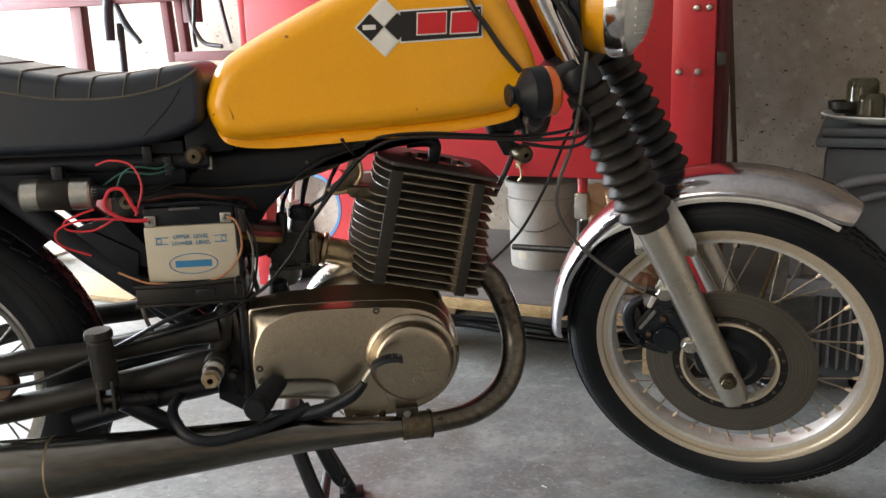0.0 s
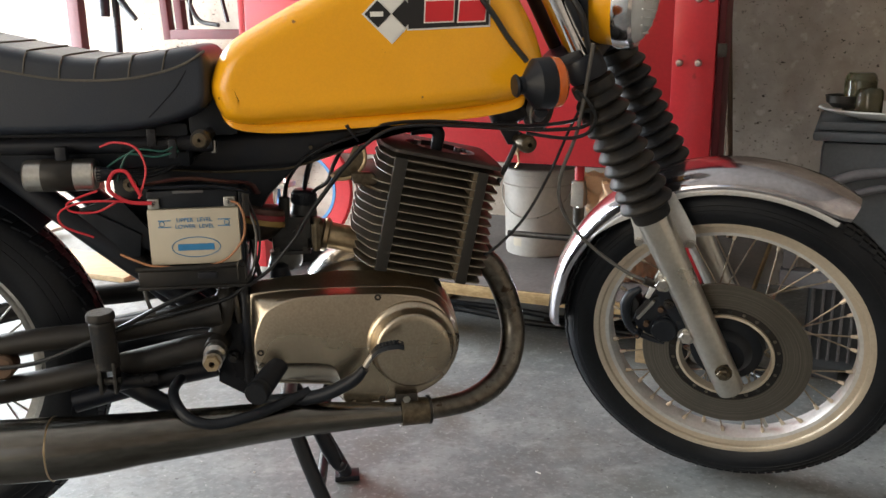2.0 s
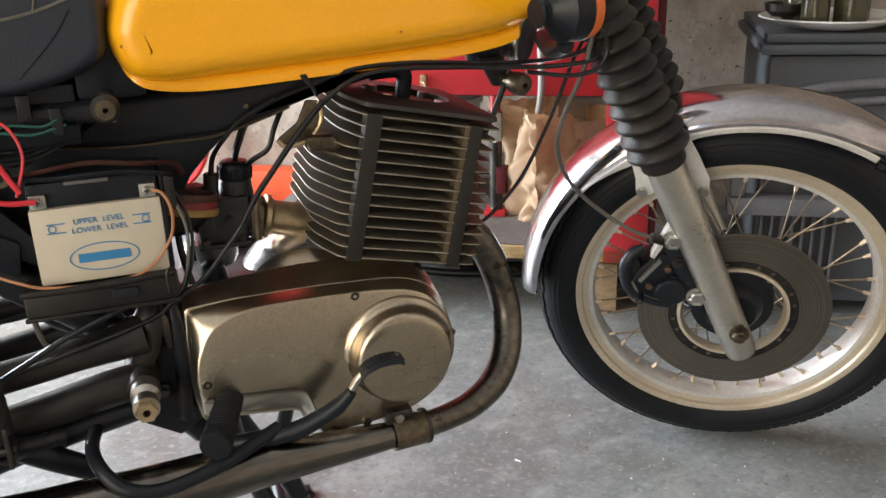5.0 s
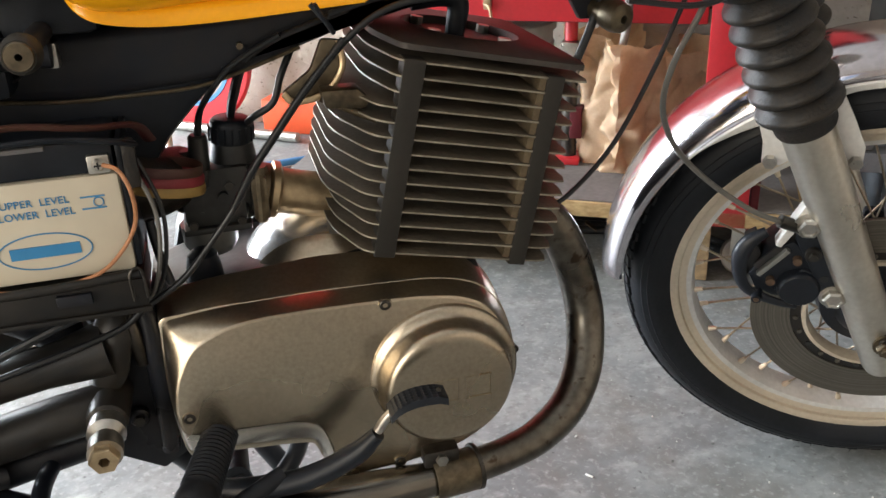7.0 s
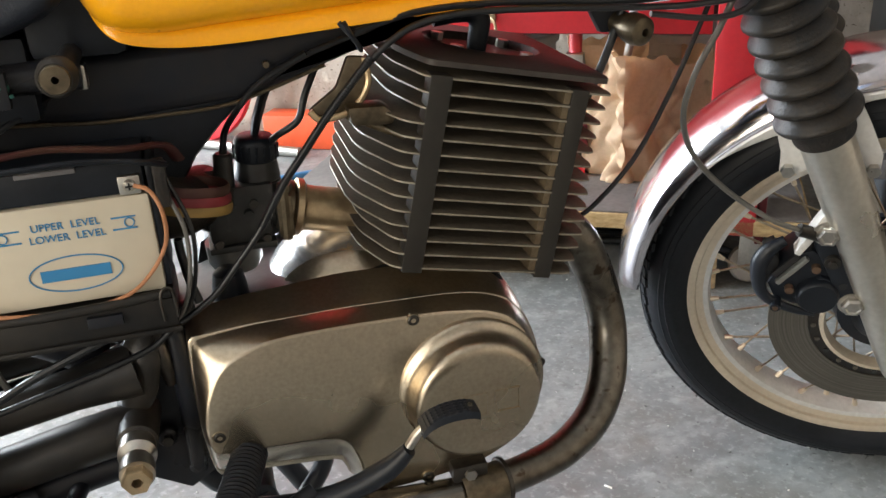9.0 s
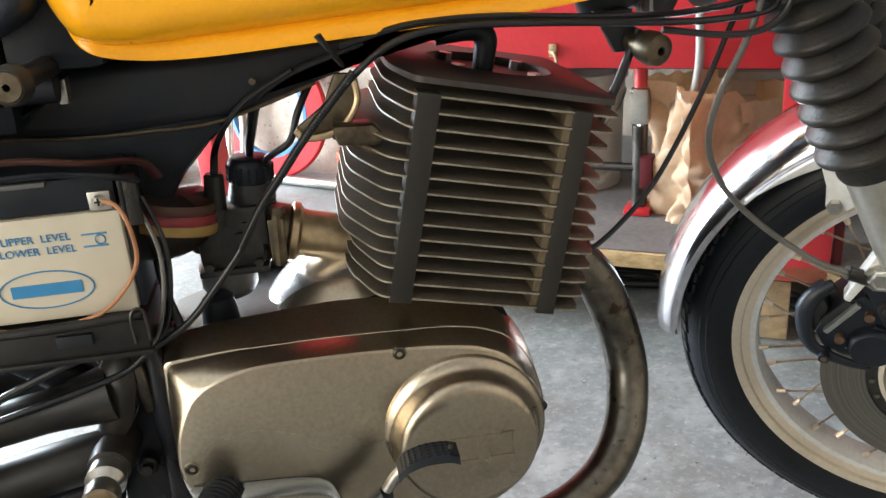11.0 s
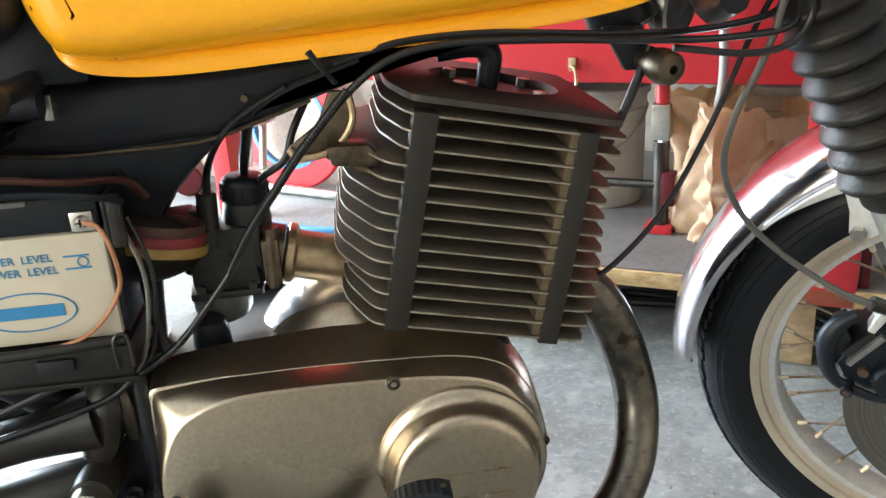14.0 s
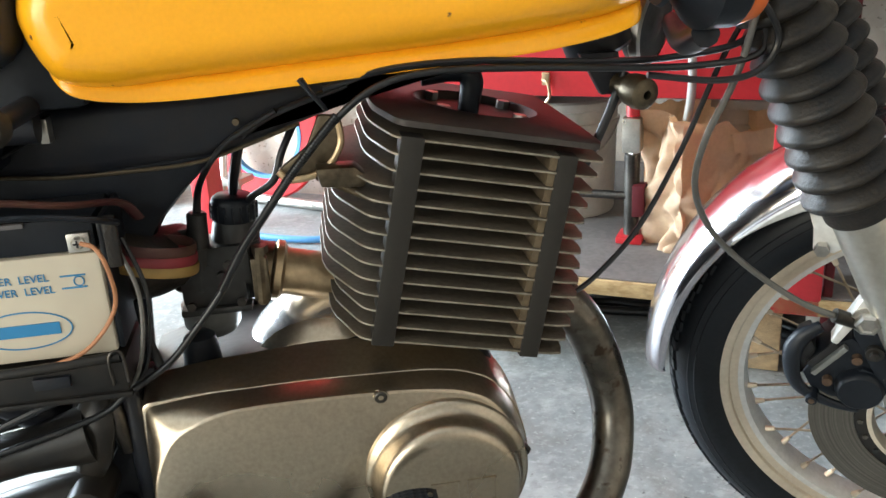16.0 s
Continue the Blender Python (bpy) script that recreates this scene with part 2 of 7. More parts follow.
def concrete():
    """Worn painted concrete: cloudy patches, pale scuffs, fine speckle and thin scratches."""
    m = shade("painted_concrete", (0.218, 0.230, 0.229), 0.44, 0, 0.22, 55, 2.0, 0.10, second=(0.144, 0.153, 0.153), rvary=0.16)
    n, l = m.node_tree.nodes, m.node_tree.links
    b = n["Principled BSDF"]
    co = n.new("ShaderNodeTexCoord")
    out = b.inputs["Base Color"].links[0].from_socket
    for scale, detail, lo, hi, col, stretch in ((4.5, 9, 0.48, 0.72, (0.320, 0.328, 0.317), (1, 1.3, 1)), (16, 7, 0.54, 0.76, (0.368, 0.376, 0.367), (1, 1.5, 1)), (3.2, 6, 0.50, 0.68, (0.132, 0.120, 0.105), (1.4, 1, 1)), (48, 8, 0.50, 0.74, (0.140, 0.142, 0.138), (1, 1.2, 1)), (95, 6, 0.54, 0.72, (0.320, 0.328, 0.317), (1, 1, 1)), (150, 2, 0.70, 0.80, (0.420, 0.415, 0.382), (1, 1, 1)), (60, 3, 0.66, 0.74, (0.056, 0.054, 0.050), (1, 1, 1))):
        mp, t, r, mx = n.new("ShaderNodeMapping"), n.new("ShaderNodeTexNoise"), n.new("ShaderNodeMapRange"), n.new("ShaderNodeMix")
        mp.inputs["Scale"].default_value = stretch
        mp.inputs["Location"].default_value = (scale, detail, 0)
        mp.inputs["Rotation"].default_value = (0, 0, scale * 0.37)
        l.new(co.outputs["Object"], mp.inputs[0])
        t.inputs["Scale"].default_value, t.inputs["Detail"].default_value, t.inputs["Roughness"].default_value = scale, detail, 0.62
        l.new(mp.outputs[0], t.inputs["Vector"])
        r.inputs[1].default_value, r.inputs[2].default_value = lo, hi
        l.new(t.outputs[0], r.inputs[0])
        mx.data_type = "RGBA"
        l.new(r.outputs[0], mx.inputs[0])
        l.new(out, mx.inputs[6])
        mx.inputs[7].default_value = (*col, 1)
        out = mx.outputs[2]
    l.new(out, b.inputs["Base Color"])
    return m


FLOOR = concrete()
chipped(RED, (0.30, 0.02, 0.02), 30, 0.70, 0.74)


def ringed(m, color, scale=420):
    """Fine turned rings about the local z axis."""
    n, l = m.node_tree.nodes, m.node_tree.links
    b = n["Principled BSDF"]
    co, flat_, ln = n.new("ShaderNodeTexCoord"), n.new("ShaderNodeVectorMath"), n.new("ShaderNodeVectorMath")
    flat_.operation, ln.operation = "MULTIPLY", "LENGTH"
    flat_.inputs[1].default_value = (1, 1, 0)
    l.new(co.outputs["Object"], flat_.inputs[0])
    l.new(flat_.outputs[0], ln.inputs[0])
    t, r, mx = n.new("ShaderNodeTexNoise"), n.new("ShaderNodeMapRange"), n.new("ShaderNodeMix")
    t.noise_dimensions = "1D"
    t.inputs["Scale"].default_value, t.inputs["Detail"].default_value = scale, 4
    l.new(ln.outputs["Value"], t.inputs["W"])
    r.inputs[1].default_value, r.inputs[2].default_value = 0.36, 0.68
    l.new(t.outputs[0], r.inputs[0])
    mx.data_type = "RGBA"
    l.new(r.outputs[0], mx.inputs[0])
    l.new(b.inputs["Base Color"].links[0].from_socket, mx.inputs[6])
    mx.inputs[7].default_value = (*color, 1)
    l.new(mx.outputs[2], b.inputs["Base Color"])


ringed(DISC, (0.125, 0.112, 0.093))
chipped(PIPE, (0.06, 0.042, 0.03), 60, 0.62, 0.70)


# ---- mesh helpers ----
def mesh_ob(name, bm, material, sharp=38):
    me = bpy.data.meshes.new(name)
    bmesh.ops.recalc_face_normals(bm, faces=bm.faces)
    bm.to_mesh(me)
    bm.free()
    me.shade_smooth()
    me.set_sharp_from_angle(angle=radians(sharp))
    me.materials.append(material)
    return new(name, me)


def part(name, bm, material, parent, label="", sharp=38):
    ob = mesh_ob(name, bm, material, sharp)
    ob.parent = parent
    ob.matrix_parent_inverse = parent.matrix_world.inverted() if parent.matrix_world != Matrix() else Matrix()
    return tagged(ob, label)


def thing(name, label, category, at=(0, 0, 0), group="", kind=""):
    ob = new(name)
    ob.location = at
    ob.empty_display_size = 0.05
    bpy.context.view_layer.update()
    return tagged(ob, label, category, group, kind)


def solid(name, bm, material, label, category, group="", kind="", sharp=38):
    return tagged(mesh_ob(name, bm, material, sharp), label, category, group, kind)


def bevel_all(bm, width, segments=2, angle=30):
    edges = [e for e in bm.edges if len(e.link_faces) == 2 and e.calc_face_angle() > radians(angle)]
    bmesh.ops.bevel(bm, geom=edges, offset=width, segments=segments, affect="EDGES", profile=0.6, clamp_overlap=True)
    return bm


def box(x0, x1, y0, y1, z0, z1, bevel=0.0, m=None, seg=2):
    bm = bmesh.new()
    bmesh.ops.create_cube(bm, size=1)
    bmesh.ops.scale(bm, vec=(x1 - x0, y1 - y0, z1 - z0), verts=bm.verts)
    bmesh.ops.translate(bm, vec=((x0 + x1) / 2, (y0 + y1) / 2, (z0 + z1) / 2), verts=bm.verts)
    if bevel:
        bevel_all(bm, bevel, seg)
    if m is not None:
        bm.transform(m)
    return bm


def join(*bms):
    out = bmesh.new()
    for b in bms:
        me = bpy.data.meshes.new("tmp")
        b.to_mesh(me)
        b.free()
        out.from_mesh(me)
        bpy.data.meshes.remove(me)
    return out


def curve(points, steps=6):
    """A smooth line through the points."""
    p = [Vector(q) for q in points]
    if len(p) < 3:
        return p
    p = [p[0] * 2 - p[1]] + p + [p[-1] * 2 - p[-2]]
    out = []
    for i in range(1, len(p) - 2):
        a, b, c, d = p[i - 1 : i + 3]
        for s in range(steps):
            t = s / steps
            out.append(0.5 * ((2 * b) + (c - a) * t + (2 * a - 5 * b + 4 * c - d) * t * t + (3 * b - a - 3 * c + d) * t ** 3))
    return out + [p[-2]]


def tube(points, radius, seg=10, steps=6, smooth=True, cap=True, flat=1.0):
    """A tube along a line; radius: one, or one for each point."""
    line = curve(points, steps) if smooth else [Vector(q) for q in points]
    n = len(line)
    if isinstance(radius, (int, float)):
        rads = [radius] * n
    else:
        rads = [float(r) for r in np.interp(np.linspace(0, len(radius) - 1, n), range(len(radius)), radius)]
    bm = bmesh.new()
    up = Vector((0.13, 0.2, 0.97))
    rings = []
    for i, c in enumerate(line):
        d = (line[min(i + 1, n - 1)] - line[max(i - 1, 0)]).normalized()
        side = d.cross(up)
        if side.length < 1e-3:
            side = d.cross(Vector((1, 0, 0)))
        side.normalize()
        up = side.cross(d).normalized()
        rings.append([bm.verts.new(c + rads[i] * (math.cos(a) * side + flat * math.sin(a) * up)) for a in np.linspace(0, 2 * math.pi, seg, endpoint=False)])
    for r0, r1 in zip(rings, rings[1:]):
        for k in range(seg):
            bm.faces.new((r0[k], r0[(k + 1) % seg], r1[(k + 1) % seg], r1[k]))
    if cap:
        bm.faces.new(rings[0][::-1])
        bm.faces.new(rings[-1])
    return bm


def lathe(profile, m=None, seg=40, arc=None, close=False):
    """Profile points (radius, height) turned round local z."""
    bm = bmesh.new()
    a0, a1 = arc or (0, 2 * math.pi)
    count = seg + (1 if arc else 0)
    rings = []
    for k in range(count):
        a = a0 + (a1 - a0) * k / seg
        rings.append([bm.verts.new((r * math.cos(a), r * math.sin(a), h)) for r, h in profile])
    pairs = list(zip(rings, rings[1:])) + ([] if arc else [(rings[-1], rings[0])])
    m_ = len(profile)
    for r0, r1 in pairs:
        for j in range(m_ if close else m_ - 1):
            q = (r0[j], r1[j], r1[(j + 1) % m_], r0[(j + 1) % m_])
            bm.faces.new(q)
    bmesh.ops.remove_doubles(bm, verts=bm.verts, dist=1e-6)
    if m is not None:
        bm.transform(m)
    return bm


def along(a, b):
    """A pose at a whose z axis points to b."""
    a, b = Vector(a), Vector(b)
    return Matrix.Translation(a) @ (b - a).to_track_quat("Z", "Y").to_matrix().to_4x4()


def rod(a, b, r0, r1=None, seg=16, bevel=0.0):
    a, b = Vector(a), Vector(b)
    h, r1 = (b - a).length, r0 if r1 is None else r1
    c = min(bevel, r0 * 0.5, h * 0.3)
    prof = [(0, 0), (r0 - c, 0), (r0, c), (r1, h - c), (r1 - c, h), (0, h)] if c else [(0, 0), (r0, 0), (r1, h), (0, h)]
    return lathe(prof, along(a, b), seg)


def prism(outline, y0, y1, bevel=0.0, seg=2):
    """An outline in x and z between two y."""
    bm = bmesh.new()
    lo = [bm.verts.new((x, y0, z)) for x, z in outline]
    hi = [bm.verts.new((x, y1, z)) for x, z in outline]
    n = len(outline)
    bm.faces.new(lo)
    bm.faces.new(hi[::-1])
    for k in range(n):
        bm.faces.new((lo[k], hi[k], hi[(k + 1) % n], lo[(k + 1) % n]))
    bmesh.ops.recalc_face_normals(bm, faces=bm.faces)
    if bevel:
        bevel_all(bm, bevel, seg, 25)
    return bm


def smooth2(points, steps=5):
    """A closed smooth outline through 2D points."""
    n, out = len(points), []
    for i in range(n):
        a, b, c, d = (Vector((*points[(i + k) % n], 0)) for k in (-1, 0, 1, 2))
        for s in range(steps):
            t = s / steps
            q = 0.5 * ((2 * b) + (c - a) * t + (2 * a - 5 * b + 4 * c - d) * t * t + (3 * b - a - 3 * c + d) * t ** 3)
            out.append((q.x, q.y))
    return out


def inset2(points, dist):
    n, out = len(points), []
    area = sum(points[i][0] * points[(i + 1) % n][1] - points[(i + 1) % n][0] * points[i][1] for i in range(n))
    s = 1 if area > 0 else -1
    for i in range(n):
        a, c = Vector(points[i - 1]), Vector(points[(i + 1) % n])
        d = (c - a).normalized()
        out.append((points[i][0] - s * d.y * dist, points[i][1] + s * d.x * dist))
    return out


def pillow(outline, half, radius, layers=5, bulge=0.0, inset=0.0, ring=0.0):
    """A body with an outline in x and z, half as wide as given, with rounded side edges."""
    bm = bmesh.new()
    rings = []
    for side in (-1, 1):
        prof = [(0.0, half - radius)] + [((inset or radius) * (1 - math.cos(a)), half - radius + radius * math.sin(a)) for a in np.linspace(0, math.pi / 2, layers)[1:]]
        prof += [(radius * 1.6, half + bulge * 0.6), (radius * 2.4, half + bulge)] if bulge else []
        prof += [((inset or radius) + ring, half + 0.0001), ((inset or radius) + 2 * ring, half + 0.0001)] if ring else []
        lot = [(d, side * y) for d, y in prof]
        rings += lot[::-1] if side < 0 else lot
    loops = []
    for d, y in rings:
        loops.append([bm.verts.new((x, y, z)) for x, z in (inset2(outline, d) if d else outline)])
    n = len(outline)
    for a, b in zip(loops, loops[1:]):
        for k in range(n):
            bm.faces.new((a[k], a[(k + 1) % n], b[(k + 1) % n], b[k]))
    bm.faces.new(loops[0][::-1])
    bm.faces.new(loops[-1])
    return bm


# ---- the garage ----
def room_box(name, u0, u1, n0, n1, z0, z1, material, label, category, kind="structure", bevel=0.0):
    return solid(name, box(u0, u1, n0, n1, z0, z1, bevel, ROOM), material, label, category, kind=kind)


def grid_sheet(name, u0, u1, n0, n1, cells, material, amount, label):
    bm = bmesh.new()
    bmesh.ops.create_grid(bm, x_segments=cells, y_segments=cells, size=0.5)
    for v in bm.verts:
        u, n = u0 + (v.co.x + 0.5) * (u1 - u0), n0 + (v.co.y + 0.5) * (n1 - n0)
        v.co = (u, n, -amount * abs(noise.noise(Vector((u * 1.7, n * 1.7, 0)))))
    low = bmesh.ops.extrude_face_region(bm, geom=bm.faces[:])
    for v in low["geom"]:
        if isinstance(v, bmesh.types.BMVert):
            v.co.z = -0.12
    bm.transform(ROOM)
    return solid(name, bm, material, label, "floor", kind="structure")


grid_sheet("floor", -3.8, 2.4, -4.4, 1.1, 90, FLOOR, 0.0015, "grey painted concrete floor with scuffs and grit")
# back wall, uneven plaster; unseen and added to shape the light: left wall with a doorway, front wall with the garage
# opening
bm = bmesh.new()
bmesh.ops.create_grid(bm, x_segments=150, y_segments=70, size=0.5)
for v in bm.verts:
    u, z = -3.8 + (v.co.x + 0.5) * 6.2, (v.co.y + 0.5) * 2.6
    v.co = (u, 0.9 - 0.006 * noise.fractal(Vector((u * 9, z * 9, 3)), 0.9, 2.1, 4) - 0.012 * noise.noise(Vector((u * 2, z * 2, 8))), z)
low = bmesh.ops.extrude_face_region(bm, geom=bm.faces[:])
for v in low["geom"]:
    if isinstance(v, bmesh.types.BMVert):
        v.co.y = 1.08
bm.transform(ROOM)
solid("wall_back", bm, PLASTER, "rough brownish plaster wall with dark pits", "wall", kind="structure")
room_box("wall_left_pier", -3.8, -3.62, -4.4, -1.35, 0, 2.6, PLASTER, "unseen rough plaster wall beside the open doorway", "wall")
room_box("wall_left_lintel", -3.8, -3.62, -1.35, 0.9, 2.25, 2.6, PLASTER, "unseen plaster lintel above the open doorway", "wall")
room_box("wall_right", 2.22, 2.4, -4.4, 0.9, 0, 2.6, PLASTER, "unseen rough plaster side wall", "wall")
room_box("wall_front_pier", 0.1, 2.22, -4.4, -4.22, 0, 2.6, PLASTER, "unseen plaster wall beside the garage opening", "wall")
room_box("wall_front_corner", -3.62, -3.1, -4.4, -4.22, 0, 2.6, PLASTER, "unseen plaster wall at the garage corner", "wall")
room_box("wall_front_lintel", -3.1, 0.1, -4.4, -4.22, 2.3, 2.6, PLASTER, "unseen plaster lintel above the garage opening", "wall")
# Unseen ceiling, its grey raised so that bounced light lifts the shadows.
room_box("ceiling", -3.8, 2.4, -4.4, 1.08, 2.6, 2.75, CEILING, "unseen plain grey garage ceiling", "ceiling")
room_box("ground", -40, 40, -40, 40, -0.3, -0.125, FLOOR, "pale concrete yard outside the garage", "ground")

# red machine: front panel, right leg with bolts, left legs
cab = thing("red_cabinet", "red painted steel cabinet on castors, its unseen height added to block light", "cabinet", R(-0.3, 0.3, 0))


def rb(u0, u1, n0, n1, z0, z1, bevel=0.003):
    return box(u0, u1, n0, n1, z0, z1, bevel, ROOM)


part("front_panel", rb(-1.10, 0.20, 0.17, 0.195, 0.482, 1.86), RED, cab, "glossy red front panel")
part("lower_lip", rb(-1.11, 0.198, 0.196, 0.24, 0.476, 0.486, 0.002), DARKRED, cab)
leg = part("leg_panel", rb(0.205, 0.300, 0.0, 0.03, 0.140, 1.86), RED, cab, "red upright leg panel with bolts")
# The channel's shade is put into its darker red.
part("leg_side", rb(0.302, 0.318, 0.012, 0.12, 0.12, 1.86), DARKRED, cab, "side channel of the leg, its shade put into the colour")
for u, z in ((0.222, 0.762), (0.264, 0.762), (0.258, 0.902), (0.285, 0.902), (0.222, 1.04), (0.264, 1.04)):
    part("bolt", lathe([(0, 0), (0.0085, 0), (0.0085, 0.003), (0.006, 0.007), (0, 0.0085)], ROOM @ Matrix.Translation((u, 0.0, z)) @ Matrix.Rotation(radians(90), 4, "X"), 12), STEEL, leg, "domed steel bolt head")
part("leg_lock", rb(0.304, 0.324, 0.004, 0.011, 0.775, 0.805, 0.002), DARKSTEEL, cab, "small steel catch")
# Side, back and top, like the unseen height, are added to shade the wall.
part("back_blocker", rb(-1.1, 0.235, 0.59, 0.61, 0.478, 1.86), DARKRED, cab)
part("side_blocker", rb(-1.125, -1.103, 0.172, 0.61, 0.478, 1.86), RED, cab)
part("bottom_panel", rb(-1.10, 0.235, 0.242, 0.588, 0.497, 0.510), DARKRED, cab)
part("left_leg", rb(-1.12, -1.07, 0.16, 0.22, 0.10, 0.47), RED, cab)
part("top_blocker", rb(-1.14, 0.33, 0.0, 0.62, 1.862, 1.90), DARKRED, cab)
for u, n in ((0.30, 0.10), (-1.09, 0.2), (0.32, 0.40)):
    c = part("castor", lathe([(0.012, -0.014), (0.034, -0.014), (0.038, -0.008), (0.038, 0.008), (0.034, 0.014), (0.012, 0.014)], ROOM @ Matrix.Translation((u, n, 0.04)) @ Matrix.Rotation(radians(70), 4, "X"), 24, close=True), GREY_HOSE, cab, "pale grey castor wheel")
    part("fork_plate", rb(u - 0.02, u + 0.02, n - 0.018, n - 0.015, 0.03, 0.135, 0.001), STEEL, c)
part("latch", join(tube([R(-0.235, 0.165, 0.515), R(-0.222, 0.155, 0.510), R(-0.218, 0.155, 0.485), R(-0.228, 0.158, 0.470)], 0.003, 8), rb(-0.235, -0.220, 0.16, 0.169, 0.505, 0.530, 0.001)), BRASS, cab, "small brass hook latch")

# hanging pale hose behind the bag
solid("hanging_hose", tube([R(0.07, 0.15, 1.0), R(0.058, 0.15, 0.75), R(0.05, 0.15, 0.62), R(0.052, 0.155, 0.5), R(0.035, 0.21, 0.40), R(0.03, 0.26, 0.30), R(0.02, 0.28, 0.187)], 0.008, 12), GREY_HOSE, "pale grey hose hanging in front of the red panel", "hose")

# pallet with strand board
pal = thing("wooden_pallet", "low wooden pallet carrying a board", "pallet", R(0, 0.2, 0))
for u in (-0.62, 0.14):
    for n in (0.05, 0.36, 0.66):
        part("block", rb(u, u + 0.10, n, n + 0.09, 0.0, 0.118, 0.003), TIMBER, pal)
for n in (0.16, 0.34, 0.52, 0.70):
    part("deck_board", rb(-0.64, 0.36, n, n + 0.12, 0.119, 0.140, 0.002), TIMBER, pal)
board = thing("strand_board_sheet", "worn strand board sheet lying on the pallet", "board", R(0, 0.3, 0.141))
part("core", rb(-0.66, 0.40, 0.0, 0.84, 0.141, 0.171, 0.002), OSB, board, "raw strand board with chipped edge")
part("top_film", rb(-0.655, 0.395, 0.006, 0.835, 0.1712, 0.1745, 0.001), BOARDTOP, board, "dirty grey-brown top face")


def bucket(name, u, n, z0, r, h, label):
    b = thing(name, label, "bucket", R(u, n, z0), "paint buckets")
    T = ROOM @ Matrix.Translation((u, n, z0))
    prof = [(0, 0), (r * 0.90, 0), (r * 0.92, 0.006), (r * 0.97, h * 0.80), (r * 1.02, h * 0.805), (r * 1.02, h * 0.83), (r * 0.985, h * 0.84), (r * 0.995, h)]
    part("body", lathe(prof, T, 48), BUCKET, b)
    part("lid", lathe([(0, h + 0.001), (r * 0.82, h + 0.001), (r * 0.88, h + 0.006), (r * 1.0, h + 0.008), (r * 1.05, h + 0.004), (r * 1.06, h - 0.012), (r * 1.0, h - 0.014)], T, 48), BUCKET, b, "grey plastic lid with raised rim")
    pts = [(r * 1.03 * math.cos(a), r * 1.03 * math.sin(a), h * 0.82 - 0.35 * h * math.sin(k)) for a, k in zip(np.linspace(math.pi * 1.02, math.pi * 1.98, 11), np.linspace(0, math.pi, 11))]
    part("handle", tube([T @ Vector(p) for p in pts], 0.002, 8), STEEL, b, "thin wire handle")
    return b


bucket("paint_bucket", -0.245, 0.42, 0.175, 0.108, 0.255, "grey plastic paint bucket with lid on the board")
bucket("paint_bucket", 0.14, 0.45, 0.175, 0.108, 0.265, "grey plastic paint bucket behind the paper bag")
part("sticker", lathe([(0.1005, 0.03), (0.1008, 0.055)], ROOM @ Matrix.Translation((-0.245, 0.42, 0.175)), 12, arc=(4.2, 4.5)), BATTERY, bpy.data.objects["paint_bucket"], "small yellowed sticker")


# crumpled kraft paper bag, open at the top
def paper_bag():
    bm = bmesh.new()
    nu, nz, w, d, h = 150, 64, 0.215, 0.150, 0.258
    loop = []
    for k in range(nu):
        q = k / nu * 2 * (w + d)
        if q < w: p, side = (q, 0), 0
        elif q < w + d: p, side = (w, q - w), 1
        elif q < 2 * w + d: p, side = (w - (q - w - d), d), 2
        else: p, side = (0, d - (q - 2 * w - d)), 3
        loop.append((p, side))
    rows = []
    for j in range(nz + 1):
        f = j / nz
        row = []
        for (p, side) in loop:
            u, n = p
            left = n / d if side == 3 else 0.0
            top = h * (1 + 0.012 * math.sin(u * 60) + 0.03 * noise.noise(Vector((u * 40, n * 40, 2))))
            if side == 0:
                top *= 1 - 0.11 * max(0.0, min(1.0, (u / w - 0.45) / 0.12)) + 0.05 * max(0.0, 1 - u / (0.16 * w))
            elif side == 2:
                top *= 1.06
            elif side == 3:
                top *= 1 + 0.05 * (1 - left) + 0.13 * max(0.0, (left - 0.5) / 0.5)
            z = f * top
            q = Vector((u * 14, n * 14, z * 14))
            sharp = abs(noise.noise(Vector((q.x * 1.1 + q.z * 0.35, q.y * 1.1 - q.z * 0.2, q.z * 0.40)) + Vector((7, 2, 5))))
            fine = abs(noise.noise(Vector((q.x * 2.1 - q.z * 1.0, q.y * 2.1 + q.z * 0.8, q.z * 1.2))))
            fold = 0.009 - 0.030 * sharp - 0.016 * fine + 0.010 * noise.noise(q * 0.45 + Vector((3, 1, 0)))
            strong = 1.7 if side == 3 else 0.45 + 0.9 * (1 - f)
            bend = math.sin(math.pi * n / d) if side in (1, 3) else math.sin(math.pi * u / w)
            du, dn = 0.0, 0.0
            if side == 0: dn = fold * strong - 0.010 * bend * (1 - f)
            if side == 2: dn = -fold * strong
            if side == 1: du = -fold * strong - 0.020 * bend * f
            if side == 3: du = fold * strong + 0.012 * bend * f - 0.045 * max(0.0, left - 0.55) * max(0.0, f - 0.75) / 0.11
            flare = 1 + 0.05 * (f - 0.4)
            row.append(bm.verts.new(((u - w / 2) * flare + w / 2 + du, (n - d / 2) * flare + d / 2 + dn, 0.1755 + max(0, z))))
        rows.append(row)
    for a, b in zip(rows, rows[1:]):
        for k in range(nu):
            bm.faces.new((a[k], a[(k + 1) % nu], b[(k + 1) % nu], b[k]))
    bm.faces.new(rows[0][::-1])
    bmesh.ops.solidify(bm, geom=bm.faces[:], thickness=0.0012)
    bm.transform(BAG)
    return bm


BAG = ROOM @ Matrix.Translation((0.040, 0.150, 0)) @ Matrix.Rotation(radians(38), 4, "Z")
